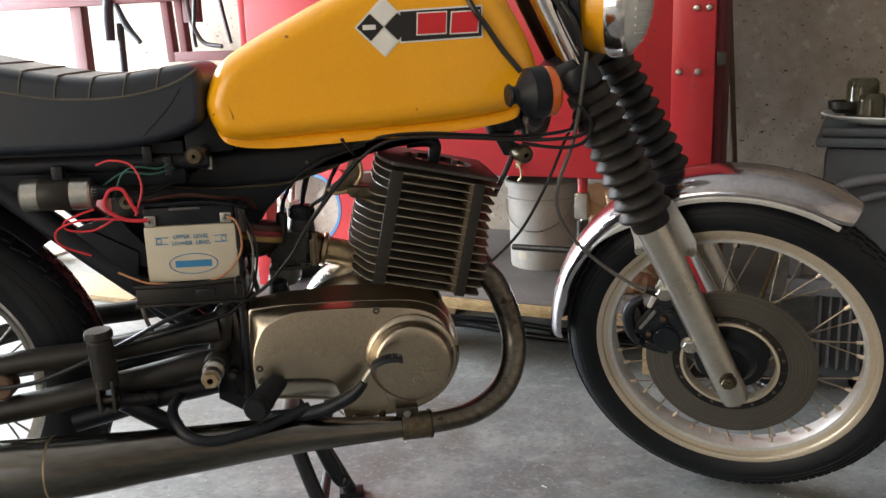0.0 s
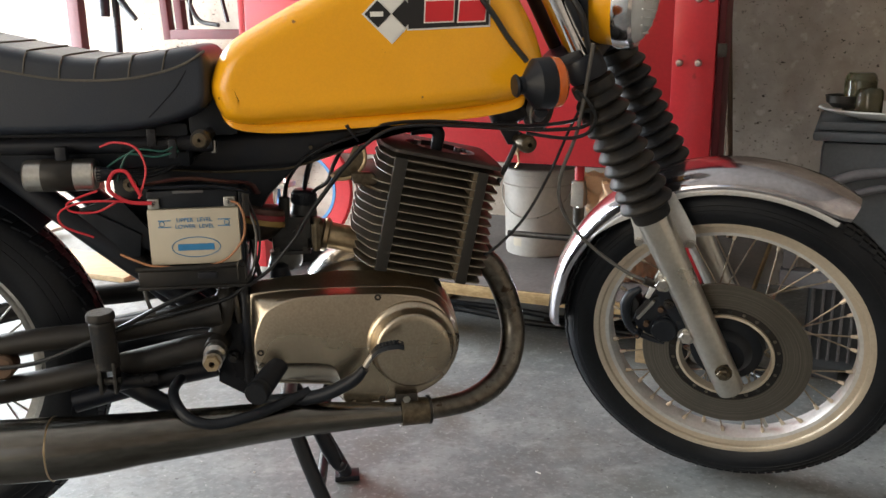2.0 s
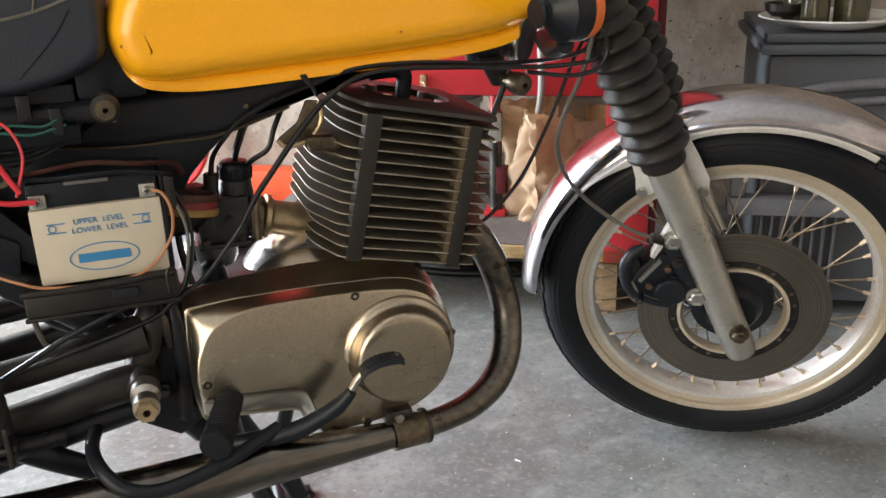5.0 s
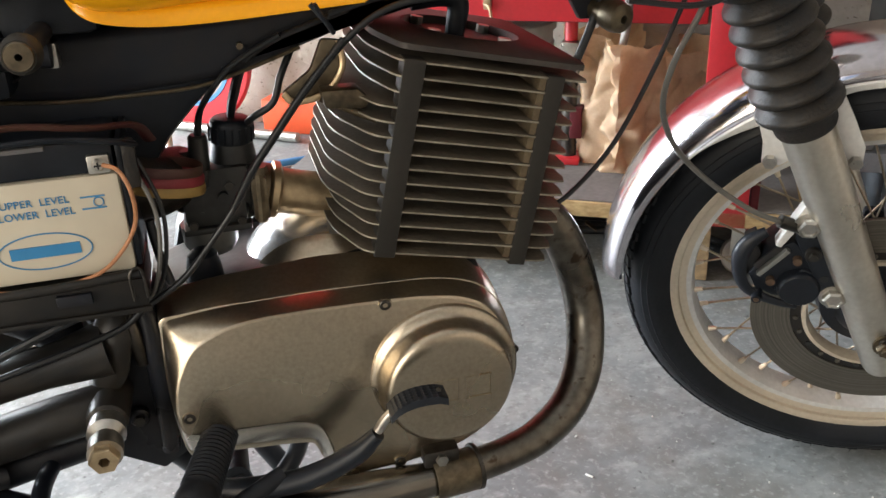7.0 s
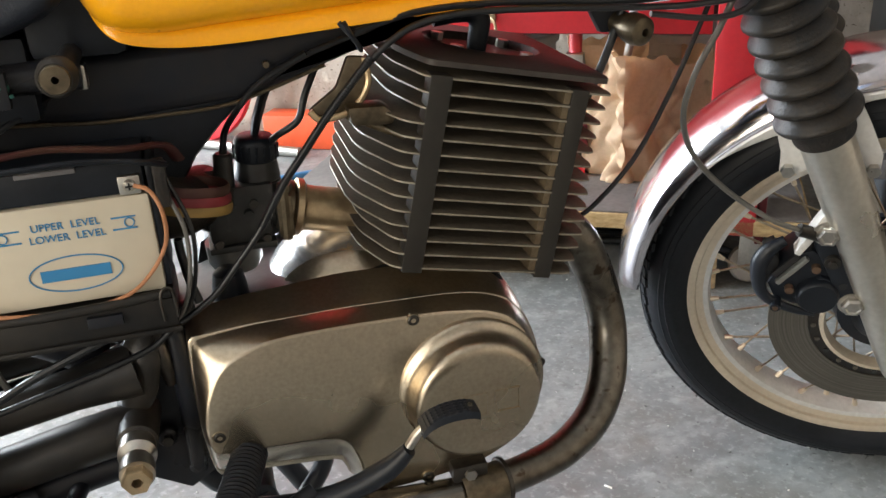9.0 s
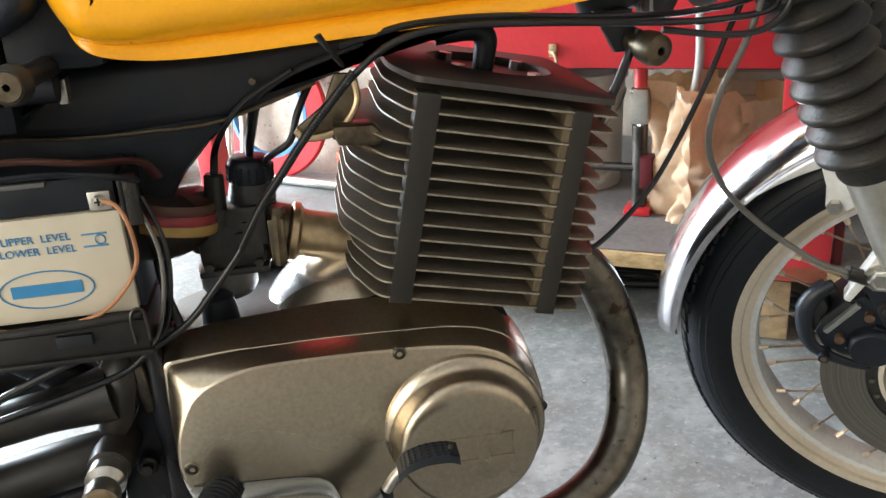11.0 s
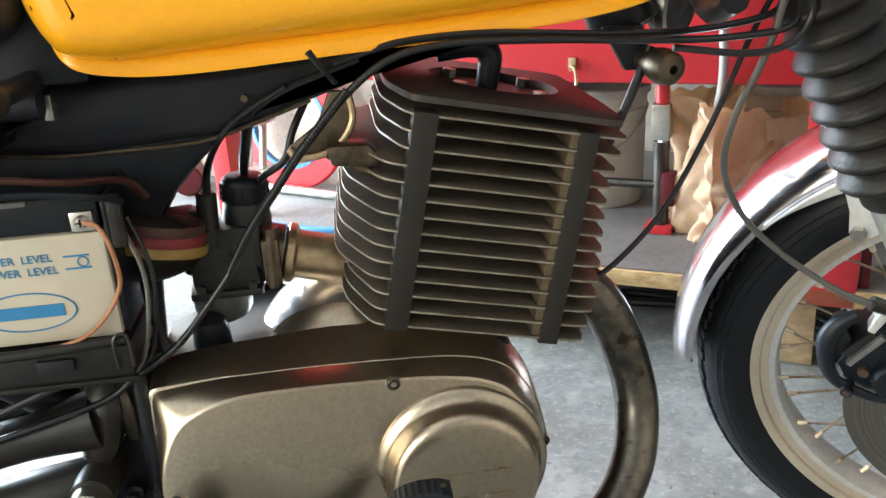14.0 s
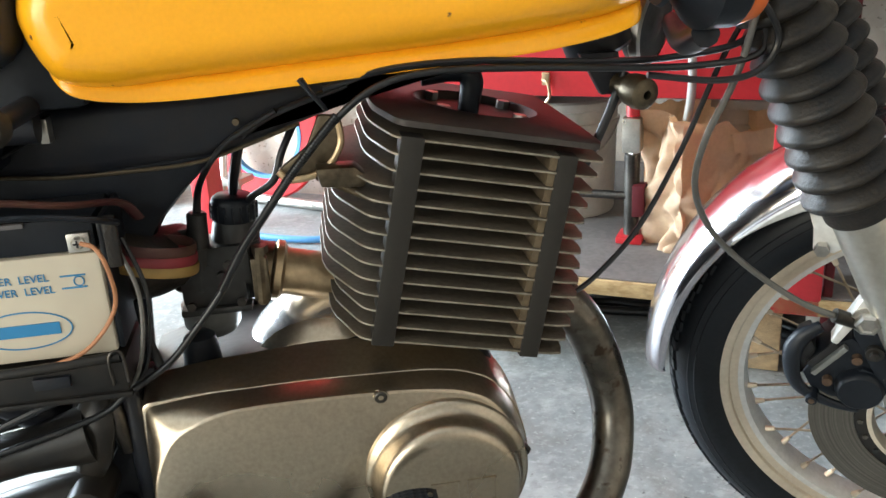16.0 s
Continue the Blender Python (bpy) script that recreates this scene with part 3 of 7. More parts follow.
bag = solid("paper_bag", paper_bag(), PAPER, "crumpled brown kraft paper bag standing open on the board", "bag", sharp=24)


def torn_fold():
    """The strip of the rim that is folded over outwards, with a ragged lower edge."""
    bm = bmesh.new()
    rows = [[], [], [], []]
    for k in range(29):
        u = 0.098 + 0.112 * k / 28
        rag = 0.010 * noise.noise(Vector((u * 70, 1, 4))) + 0.012 * abs(noise.noise(Vector((u * 33, 6, 2))))
        wave = 0.004 * noise.noise(Vector((u * 30, 3, 3)))
        top = 0.1755 + 0.232 + 0.006 * noise.noise(Vector((u * 25, 2, 2)))
        for r, (dn, z) in zip(rows, ((-0.002, top - 0.004), (-0.010, top + 0.003), (-0.017, top - 0.010), (-0.023, top - 0.034 - rag))):
            r.append(bm.verts.new((u, dn + wave, z)))
    for a, b in zip(rows, rows[1:]):
        for k in range(28):
            bm.faces.new((a[k], a[k + 1], b[k + 1], b[k]))
    bmesh.ops.solidify(bm, geom=bm.faces[:], thickness=0.0012)
    bm.transform(BAG)
    return bm


part("torn_fold", torn_fold(), PAPER, bag, "torn rim folded outwards", 30)

# small red screw jack between bucket and bag
jack = thing("screw_jack", "small red jack with a grey coupling on the board", "jack", R(-0.075, 0.22, 0.175))
J = lambda u, z: R(u - 0.018, 0.22, z)
part("base", rb(-0.093, -0.040, 0.19, 0.25, 0.1755, 0.19, 0.003), RED, jack)
part("column", rod(J(-0.048, 0.19), J(-0.048, 0.36), 0.016), DARKSTEEL, jack)
part("coupling", rb(-0.084, -0.048, 0.20, 0.24, 0.365, 0.435, 0.003), STEEL, jack, "square grey steel coupling")
part("nut", rod(J(-0.046, 0.350), J(-0.046, 0.364), 0.010, seg=6), STEEL, jack)
part("rod", rod(J(-0.048, 0.436), J(-0.048, 0.62), 0.0135), RED, jack, "red painted rod")
part("crank_bar", rod(R(-0.28, 0.25, 0.262), R(-0.062, 0.215, 0.272), 0.009), DARKSTEEL, jack, "dark steel bar")
part("hinge", rb(-0.061, -0.036, 0.19, 0.23, 0.235, 0.30, 0.003), DARKRED, jack)

# hoses on the floor
for pts in ([(-0.75, 0.22), (-0.45, 0.255), (-0.2, 0.215), (0.05, 0.235), (0.2, 0.21), (0.5, 0.06)], [(-0.7, 0.285), (-0.35, 0.31), (-0.1, 0.285), (0.1, 0.31), (0.2, 0.27), (0.5, 0.0)], [(-0.17, 0.25), (-0.12, 0.262), (-0.05, 0.26), (0.02, 0.262), (0.08, 0.265)]):
    solid("floor_hose", tube([R(u, n, 0.0105) for u, n in pts], 0.0095, 10), CABLE, "black rubber hose lying on the concrete floor", "hose", "floor hoses")
solid("dry_leaf", box(-0.016, 0.016, -0.009, 0.009, 0.012, 0.0145, 0.001, ROOM @ Matrix.Translation((-0.02, 0.225, 0.012)) @ Matrix.Rotation(0.6, 4, "Y")), CLAMP, "dry brown leaf on the floor hose", "leaf")

# leaning dark rod
solid("leaning_rod", rod(R(0.287, 0.78, 0.001), R(0.158, 0.872, 1.7), 0.011, seg=12), CLAMP, "dark rusty metal rod leaning on the wall", "rod")

# grey plastic bin with plate and jars
gb = thing("plastic_bin", "dark grey plastic storage bin with ribbed front", "bin", R(0.85, 0.2, 0))
part("body", rb(0.535, 1.15, 0.10, 0.55, 0.03, 0.585, 0.02), BIN, gb)
part("rim", rb(0.515, 1.17, 0.08, 0.57, 0.586, 0.608, 0.008), BIN, gb, "thick moulded rim")
part("lid", rb(0.525, 1.16, 0.09, 0.56, 0.609, 0.630, 0.008), BIN, gb)
part("arch_rib", tube([R(0.552, 0.092, 0.485), R(0.63, 0.088, 0.515), R(0.80, 0.085, 0.530), R(1.0, 0.088, 0.52), R(1.12, 0.092, 0.49)], 0.012, 10), BINPALE, gb)
part("arch_rib", tube([R(0.60, 0.092, 0.462), R(0.68, 0.088, 0.486), R(0.82, 0.085, 0.495), R(1.0, 0.088, 0.488), R(1.1, 0.092, 0.46)], 0.009, 10), BINPALE, gb)
part("band", rb(0.47, 1.12, 0.05, 0.098, 0.245, 0.285, 0.008), BINPALE, gb, "scuffed pale grey band")
part("band_post", rb(0.475, 0.505, 0.055, 0.098, 0.286, 0.43, 0.006), BINPALE, gb)
for k in range(8):
    part("rib", rb(0.545 + 0.022 * k, 0.552 + 0.022 * k, 0.085, 0.099, 0.06, 0.24, 0.002), BINPALE, gb)
for u in (0.56, 1.08):
    part("foot", rb(u, u + 0.06, 0.12, 0.5, 0.0, 0.029, 0.003), BIN, gb)
pl = R(0.67, 0.20, 0.631)
solid("dinner_plate", lathe([(0, 0), (0.085, 0), (0.10, 0.004), (0.148, 0.020), (0.152, 0.022), (0.149, 0.025), (0.10, 0.009), (0, 0.006)], Matrix.Translation(pl), 48), PLATE, "white enamel plate on the plastic bin", "plate")
for du, dn, r, h, lab in ((-0.065, 0.03, 0.036, 0.094, "tall olive glass jar upside down on the plate"), (-0.045, -0.045, 0.029, 0.064, "short olive glass jar on the plate"), (0.03, -0.02, 0.034, 0.080, "olive glass jar on the plate"), (0.05, 0.06, 0.036, 0.098, "tall olive glass jar on the plate")):
    T = Matrix.Translation(R(0.67 + du, 0.20 + dn, 0.638))
    jar = thing("glass_jar", lab, "jar", R(0.67 + du, 0.20 + dn, 0.638), "glass jars")
    part("glass", lathe([(0, 0), (r, 0), (r, h * 0.8), (r * 0.93, h * 0.92), (r * 0.75, h), (0, h), (0, h - 0.003), (r * 0.7, h - 0.004), (r - 0.003, h * 0.8), (r - 0.003, 0.003), (0, 0.003)], T, 32), JARGLASS, jar)
    part("neck_ring", lathe([(r * 0.99, h * 0.80), (r * 1.03, h * 0.82), (r * 0.96, h * 0.86)], T, 32), JARGLASS, jar)
solid("bowl", lathe([(0, 0), (0.028, 0), (0.042, 0.012), (0.045, 0.028), (0.042, 0.028), (0.039, 0.013), (0, 0.004)], Matrix.Translation(R(0.575, 0.215, 0.652)), 32), DARKSTEEL, "small dark metal bowl on the plate", "bowl")

# left part of the background: second red bench frame, stand, cables
fr = thing("red_bench_frame", "red steel bench frame, darkened to look unlit, against the sunlit wall", "bench", R(-2.2, 0.6, 0))
# The frame's red is darkened so it reads as unlit.
part("rail", rb(-3.2, -1.2, 0.58, 0.63, 1.02, 1.07), DARKRED, fr)
part("left_leg", rb(-2.265, -2.205, 0.60, 0.64, 0.0, 1.02), DARKRED, fr)
part("cross_rail", rb(-1.76, -1.15, 0.60, 0.64, 0.80, 0.835), DARKRED, fr)
for u, lean in ((-1.80, 0.015), (-1.735, 0.03), (-1.44, -0.02)):
    part("upright", box(-0.016, 0.016, -0.016, 0.016, 0.80, 1.6, 0.002, ROOM @ Matrix.Translation((u + 0.07, 0.62, 0)) @ Matrix.Rotation(-0.06, 4, "Y")), DARKRED, fr)
part("gusset", rb(-1.70, -1.62, 0.60, 0.615, 0.94, 1.02, 0.002), DARKRED, fr)
st = thing("bike_stand", "black work stand with a clamp handle", "stand", R(-2.03, 0.6, 0))
part("post", rod(R(-2.03, 0.6, 0.02), R(-2.01, 0.6, 0.95), 0.014), FRAME, st)
part("base", lathe([(0, 0), (0.14, 0), (0.13, 0.012), (0.03, 0.02), (0, 0.02)], Matrix.Translation(R(-2.03, 0.6, 0.0)), 24), FRAME, st)
part("clamp", tube([R(-2.03, 0.58, 1.08), R(-2.04, 0.575, 0.98), R(-2.04, 0.57, 0.885)], [0.018, 0.022, 0.020], 12), FRAME, st)
part("handle", tube([R(-2.0, 0.58, 1.02), R(-1.955, 0.575, 0.94), R(-1.89, 0.57, 0.875)], [0.010, 0.014, 0.009], 12), PLASTIC, st)
for pts in ([(-1.665, 1.15), (-1.66, 1.0), (-1.64, 0.92), (-1.60, 0.865), (-1.52, 0.85)], [(-1.62, 1.15), (-1.63, 1.0), (-1.645, 0.9), (-1.64, 0.85)], [(-1.53, 1.15), (-1.51, 1.0), (-1.48, 0.86)]):
    solid("hanging_cable", tube([R(u, 0.585, z) for u, z in pts], 0.008, 8), CABLE, "black cable hanging from the red bench frame", "cable", "hanging cables")

# things on the floor seen between engine and carburettor
hoop = thing("red_ring_sign", "round red ring with a blue inner edge leaning on the wall", "ring sign", R(-1.345, 0.8, 0))
H = ROOM @ Matrix.Translation((-1.345, 0.83, 0.212)) @ Matrix.Rotation(radians(84), 4, "X")
part("ring", lathe([(0.142, -0.010), (0.205, -0.010), (0.211, -0.005), (0.211, 0.005), (0.205, 0.010), (0.142, 0.010)], H, 64, close=True), RED, hoop)
part("blue_edge", lathe([(0.130, -0.012), (0.1415, -0.012), (0.1415, 0.012), (0.130, 0.012)], H, 64, close=True), BLUEHOSE, hoop, "thin blue inner edge")
crate = thing("orange_toolbox", "open orange-red plastic toolbox on the floor", "toolbox", R(-0.95, 0.84, 0))
part("body", rb(-1.10, -0.80, 0.795, 0.88, 0.0, 0.105, 0.008), ORANGE, crate)

solid("blue_hose", tube([R(-1.30, 0.5, 0.012), R(-1.15, 0.46, 0.012), R(-0.98, 0.47, 0.012), R(-0.86, 0.55, 0.012), R(-0.78, 0.62, 0.012)], 0.010, 10), BLUEHOSE, "blue air hose on the floor", "hose")
lad = thing("aluminium_steps", "small aluminium step frame with folded legs", "steps", R(-1.3, 0.6, 0))
for u in (-1.335, -1.285):
    part("leg", rod(R(u, 0.55, 0.0), R(u - 0.04, 0.70, 0.42), 0.011), STEEL, lad)
part("tread", rb(-1.37, -1.27, 0.56, 0.64, 0.12, 0.14, 0.003), STEEL, lad)
part("tread", rb(-1.39, -1.29, 0.60, 0.68, 0.26, 0.28, 0.003), STEEL, lad)
solid("red_cap_canister", join(rod(R(-1.75, 0.80, 0.05), R(-1.66, 0.68, 0.05), 0.05, seg=28, bevel=0.004), rod(R(-1.662, 0.683, 0.05), R(-1.655, 0.673, 0.05), 0.042, seg=28)), DARKRED, "dark canister with a red end lying on the floor", "canister")
solid("steel_tube", rod(R(-1.6, 0.80, 0.016), R(-0.95, 0.72, 0.016), 0.015), STEEL, "bare steel tube lying on the floor", "tube")
solid("cardboard_box", rb(-2.25, -1.95, 0.74, 0.86, 0.0, 0.26, 0.004), PAPER, "brown cardboard box against the wall", "box")
solid("wood_offcut", rb(-2.1, -1.62, 0.10, 0.33, 0.0, 0.02, 0.003), TIMBER, "orange-brown wooden board lying on the floor", "board")
wheelset = thing("silver_hand_truck", "bright metal hand truck base on the floor", "hand truck", R(-2.5, 0.4, 0))
part("plate", rb(-2.9, -2.35, 0.30, 0.55, 0.03, 0.045, 0.003), STEEL, wheelset)
part("tube", rod(R(-2.85, 0.36, 0.06), R(-2.2, 0.30, 0.07), 0.014), STEEL, wheelset)
part("tube", rod(R(-2.8, 0.45, 0.06), R(-2.25, 0.42, 0.30), 0.014), STEEL, wheelset)
for u in (-2.8, -2.4):
    part("wheel", lathe([(0.0, -0.02), (0.045, -0.02), (0.05, -0.01), (0.05, 0.01), (0.045, 0.02), (0.0, 0.02)], ROOM @ Matrix.Translation((u, 0.27, 0.05)) @ Matrix.Rotation(radians(90), 4, "X"), 24), TYRE, wheelset)
# ---- the motorcycle ----
bike = thing("motorcycle", "old yellow two-stroke motorcycle on its centre stand, side cover removed", "motorcycle", (0, 0, 0))


def bp(name, bm, material, label="", parent=None, sharp=38):
    return part(name, bm, material, parent or bike, label, sharp)


# fuel tank
TANK = smooth2([(-0.176, 0.765), (-0.171, 0.796), (-0.148, 0.835), (-0.101, 0.865), (-0.030, 0.902), (0.05, 0.940), (0.14, 0.975), (0.215, 0.978), (0.262, 0.945), (0.290, 0.900), (0.316, 0.850), (0.330, 0.800), (0.320, 0.768), (0.292, 0.747), (0.235, 0.7360), (0.150, 0.7285), (0.050, 0.7232), (-0.060, 0.7175), (-0.120, 0.7145), (-0.157, 0.725)], 5)
tank = bp("fuel_tank", pillow(TANK, 0.131, 0.054, 9, inset=0.031, ring=0.004), YELLOW, "glossy yellow fuel tank with a crest on its flank", sharp=60)
seam = [(-0.172, 0.756), (-0.166, 0.735), (-0.150, 0.7180), (-0.118, 0.7090), (-0.06, 0.7065), (0.05, 0.7115), (0.150, 0.7165), (0.235, 0.7235), (0.290, 0.735), (0.312, 0.755)]


def tank_lip(side):
    """The pressed lip that hangs below the tank's rounded flank, a little wavy."""
    line = curve([(x, 0, z) for x, z in seam], 8)
    bm = bmesh.new()
    n = len(line)
    rows = []
    for k, p in enumerate(line):
        f = k / (n - 1)
        e = min(1.0, f / 0.26, (1 - f) / 0.10)
        e = e * e * (3 - 2 * e)
        dent = 0.0022 * math.exp(-((p.x + 0.055) / 0.022) ** 2) + 0.0008 * math.sin(p.x * 95)
        y0 = 0.066 + 0.037 * e
        sect = [(y0 - 0.022, 0.020), (y0 - 0.006, 0.0150), (y0 - 0.0015, 0.009 + dent), (y0, 0.003 + dent), (y0 + 0.0012, -0.0005 + dent * 0.5), (y0 + 0.0006, -0.0022), (y0 - 0.0012, -0.0022), (y0 - 0.0030, 0.004), (y0 - 0.024, 0.016)]
        rows.append([bm.verts.new((p.x, side * y, p.z + 0.006 * (1 - e) + z * (0.35 + 0.65 * e))) for y, z in sect])
    m = len(rows[0])
    for a, b in zip(rows, rows[1:]):
        for q in range(m):
            bm.faces.new((a[q], a[(q + 1) % m], b[(q + 1) % m], b[q]))
    bm.faces.new(rows[0][::-1])
    bm.faces.new(rows[-1])
    return bm


for side in (-1, 1):
    bp("tank_lip", tank_lip(side), YELLOW, "pressed lower lip with small dents", tank, 50)
bp("tank_underside", prism([(-0.14, 0.716), (0.28, 0.735), (0.29, 0.76), (-0.12, 0.76)], -0.09, 0.09), FRAME, "", tank)
# crest and panel on the flank, in plain shapes
ey = -0.1312


def flat(points, y, depth=0.0012):
    return prism(points, y - depth, y)


cx, cz, hd = 0.0945, 0.8765, 0.0400
bp("emblem_border", flat([(cx - hd - 0.003, cz), (cx, cz - hd - 0.003), (cx + hd + 0.003, cz), (cx, cz + hd + 0.003)], ey), WHITE, "white diamond border", tank)
h2 = hd / 2
for sx_, sz_, mat_ in ((-h2, 0, INK), (h2, 0, INK), (0, h2, WHITE), (0, -h2, WHITE)):
    bp("emblem_field", flat([(cx + sx_ - h2 + 0.0008, cz + sz_), (cx + sx_, cz + sz_ - h2 + 0.0008), (cx + sx_ + h2 - 0.0008, cz + sz_), (cx + sx_, cz + sz_ + h2 - 0.0008)], ey - 0.0013), mat_, "", tank)
bp("emblem_mark", flat([(cx - 0.031, cz - 0.0035), (cx - 0.012, cz - 0.0035), (cx - 0.012, cz + 0.0035), (cx - 0.031, cz + 0.0035)], ey - 0.0027), WHITE, "", tank)
bp("panel_border", flat([(0.117, 0.8525), (0.2400, 0.8565), (0.2400, 0.9035), (0.117, 0.8995)], ey + 0.0004), WHITE, "white panel border", tank)
bp("panel_field", flat([(0.119, 0.8550), (0.2378, 0.8590), (0.2378, 0.9010), (0.119, 0.8970)], ey - 0.0009), INK, "black panel", tank)
for x0, x1, k in ((0.143, 0.186, 0.006), (0.192, 0.234, 0.010)):
    bp("panel_shape", flat([(x0 - 0.0018, 0.8625), (x1 - k * 0.3 + 0.0018, 0.8635), (x1 + 0.0018, 0.8965), (x0 + k * 0.3 - 0.0018, 0.8955)], ey - 0.0022), WHITE, "", tank)
    bp("panel_shape", flat([(x0, 0.8645), (x1 - k * 0.3, 0.8655), (x1, 0.8945), (x0 + k * 0.3, 0.8935)], ey - 0.0035), REDPRINT, "plain red block with white edge", tank)

# seat
SEATLINE = smooth2([(-0.186, 0.742), (-0.172, 0.79), (-0.175, 0.818), (-0.196, 0.834), (-0.250, 0.827), (-0.313, 0.8205), (-0.375, 0.824), (-0.450, 0.838), (-0.60, 0.87), (-0.80, 0.885), (-0.98, 0.875), (-1.0, 0.82), (-0.98, 0.75), (-0.80, 0.722), (-0.60, 0.714), (-0.40, 0.711), (-0.27, 0.716)], 5)
seat = bp("seat", pillow(SEATLINE, 0.124, 0.030, 6, inset=0.014, ring=0.003), SEAT, "black ribbed vinyl seat", sharp=60)
weltz = [(-0.176, 0.829), (-0.205, 0.811), (-0.245, 0.798), (-0.301, 0.790), (-0.379, 0.7915), (-0.455, 0.805), (-0.60, 0.835), (-0.85, 0.85)]
bp("piping", tube([(x, -0.1245, z) for x, z in weltz], 0.0019, 6), THREAD, "raised seam piping", seat)
for x, zb, zt in ((-0.235, 0.801, 0.829), (-0.283, 0.793, 0.823), (-0.331, 0.791, 0.820), (-0.379, 0.792, 0.8245), (-0.427, 0.800, 0.833), (-0.475, 0.809, 0.843), (-0.523, 0.819, 0.853), (-0.571, 0.83, 0.863), (-0.62, 0.838, 0.873)):
    bp("stitch_rib", tube([(x - 0.003, -0.1248, zb), (x, -0.1248, zt - 0.016), (x + 0.002, -0.1215, zt - 0.0068), (x + 0.003, -0.1150, zt - 0.0030), (x + 0.004, -0.096, zt + 0.0004), (x + 0.004, 0.085, zt + 0.0006)], 0.0013, 6, 4), THREAD, "", seat)
bp("side_seam", tube([(-0.262, -0.1244, 0.735), (-0.225, -0.1244, 0.772), (-0.205, -0.1244, 0.80)], 0.0008, 6), PLASTIC, "", seat)

bp("nose_panel", box(-0.215, -0.140, -0.085, 0.085, 0.700, 0.800, 0.010), PLASTIC, "black filler between seat and tank", seat)

# frame
bp("frame_spine", pillow([(-0.56, 0.700), (-0.30, 0.695), (-0.05, 0.701), (0.22, 0.728), (0.30, 0.76), (0.30, 0.725), (0.18, 0.7135), (0.10, 0.702), (0.05, 0.676), (-0.05, 0.644), (-0.16, 0.637), (-0.32, 0.645), (-0.56, 0.665)], 0.050, 0.012, 4), FRAME, "black pressed frame spine")
bp("rear_loop", tube([(-0.18, -0.085, 0.690), (-0.36, -0.09, 0.692), (-0.60, -0.09, 0.70), (-0.95, -0.09, 0.74)], 0.013, 12), FRAME)
bp("rear_loop", tube([(-0.18, 0.085, 0.690), (-0.36, 0.09, 0.692), (-0.60, 0.09, 0.70), (-0.95, 0.09, 0.74)], 0.013, 12), FRAME)
bp("seat_pan", box(-0.96, -0.215, -0.088, 0.088, 0.655, 0.722, 0.006), PLASTIC, "black seat pan")
bp("strut", tube([(-0.50, -0.075, 0.665), (-0.41, -0.072, 0.585), (-0.32, -0.068, 0.505), (-0.22, -0.06, 0.42)], [0.018, 0.020, 0.020, 0.018], 12), FRAME)
bp("strut", tube([(-0.50, 0.075, 0.665), (-0.41, 0.072, 0.585), (-0.32, 0.068, 0.505), (-0.22, 0.06, 0.42)], [0.018, 0.020, 0.020, 0.018], 12), FRAME)
bp("rear_tube", tube([(-0.135, -0.02, 0.66), (-0.155, -0.02, 0.56), (-0.170, -0.04, 0.45), (-0.175, -0.055, 0.33), (-0.13, -0.055, 0.26)], 0.020, 12), FRAME)
bp("rear_tube", tube([(-0.135, 0.035, 0.66), (-0.155, 0.04, 0.56), (-0.170, 0.05, 0.45), (-0.175, 0.055, 0.33), (-0.13, 0.055, 0.26)], 0.020, 12), FRAME)
bp("steering_head", rod((0.300, 0, 0.70), (0.235, 0, 0.86), 0.033, bevel=0.004), FRAME)
bp("airbox", pillow([(-0.345, 0.668), (-0.13, 0.660), (-0.030, 0.662), (-0.041, 0.651), (-0.060, 0.638), (-0.078, 0.623), (-0.104, 0.596), (-0.150, 0.525), (-0.19, 0.49), (-0.34, 0.49)], 0.045, 0.008, 3), PLASTIC, "black airbox panel behind the battery")
bp("side_plate", prism([(-0.405, 0.588), (-0.33, 0.612), (-0.275, 0.540), (-0.285, 0.52)], -0.078, -0.070, 0.002), PLASTIC)
for x0, z0, x1, z1 in ((-0.268, 0.69, -0.263, 0.716), (-0.238, 0.672, -0.235, 0.70), (-0.388, 0.64, -0.392, 0.69)):
    bp("small_bracket", box(x0 - 0.004, x1 + 0.004, -0.108, -0.098, z0, z1, 0.001), FRAME)
mt = bp("cover_mount", rod((-0.184, -0.04, 0.704), (-0.184, -0.170, 0.7075), 0.0085), FRAME, "side cover mounting post")
bp("rubber_grommet", lathe([(0.006, 0), (0.006, 0.0162), (0.0112, 0.0162), (0.0136, 0.012), (0.0142, 0.002), (0.010, 0)], along((-0.184, -0.172, 0.7075), (-0.184, -0.20, 0.708)), 28, close=True), DAMPER, "worn brown rubber grommet", mt)
bp("sleeve", lathe([(0.0026, 0), (0.0026, 0.018), (0.0095, 0.018), (0.0105, 0.0165), (0.0100, 0)], along((-0.184, -0.172, 0.7075), (-0.184, -0.20, 0.708)), 24, close=True), OLDBRASS, "brass sleeve", mt)
bp("frame_stud", rod((-0.034, -0.032, 0.672), (-0.034, -0.044, 0.672), 0.004, seg=10), BRASS)
fk = bp("front_mount", rod((0.297, -0.02, 0.679), (0.308, -0.060, 0.673), 0.012), OLDBRASS, "front tank mounting knob")
bp("knob", lathe([(0.004, 0.022), (0.0095, 0.022), (0.0135, 0.019), (0.0152, 0.011), (0.0142, 0), (0.004, 0)], along((0.308, -0.058, 0.6735), (0.3155, -0.085, 0.6705)), 28, close=True), OLDBRASS, "knurled olive-brown knob", fk)
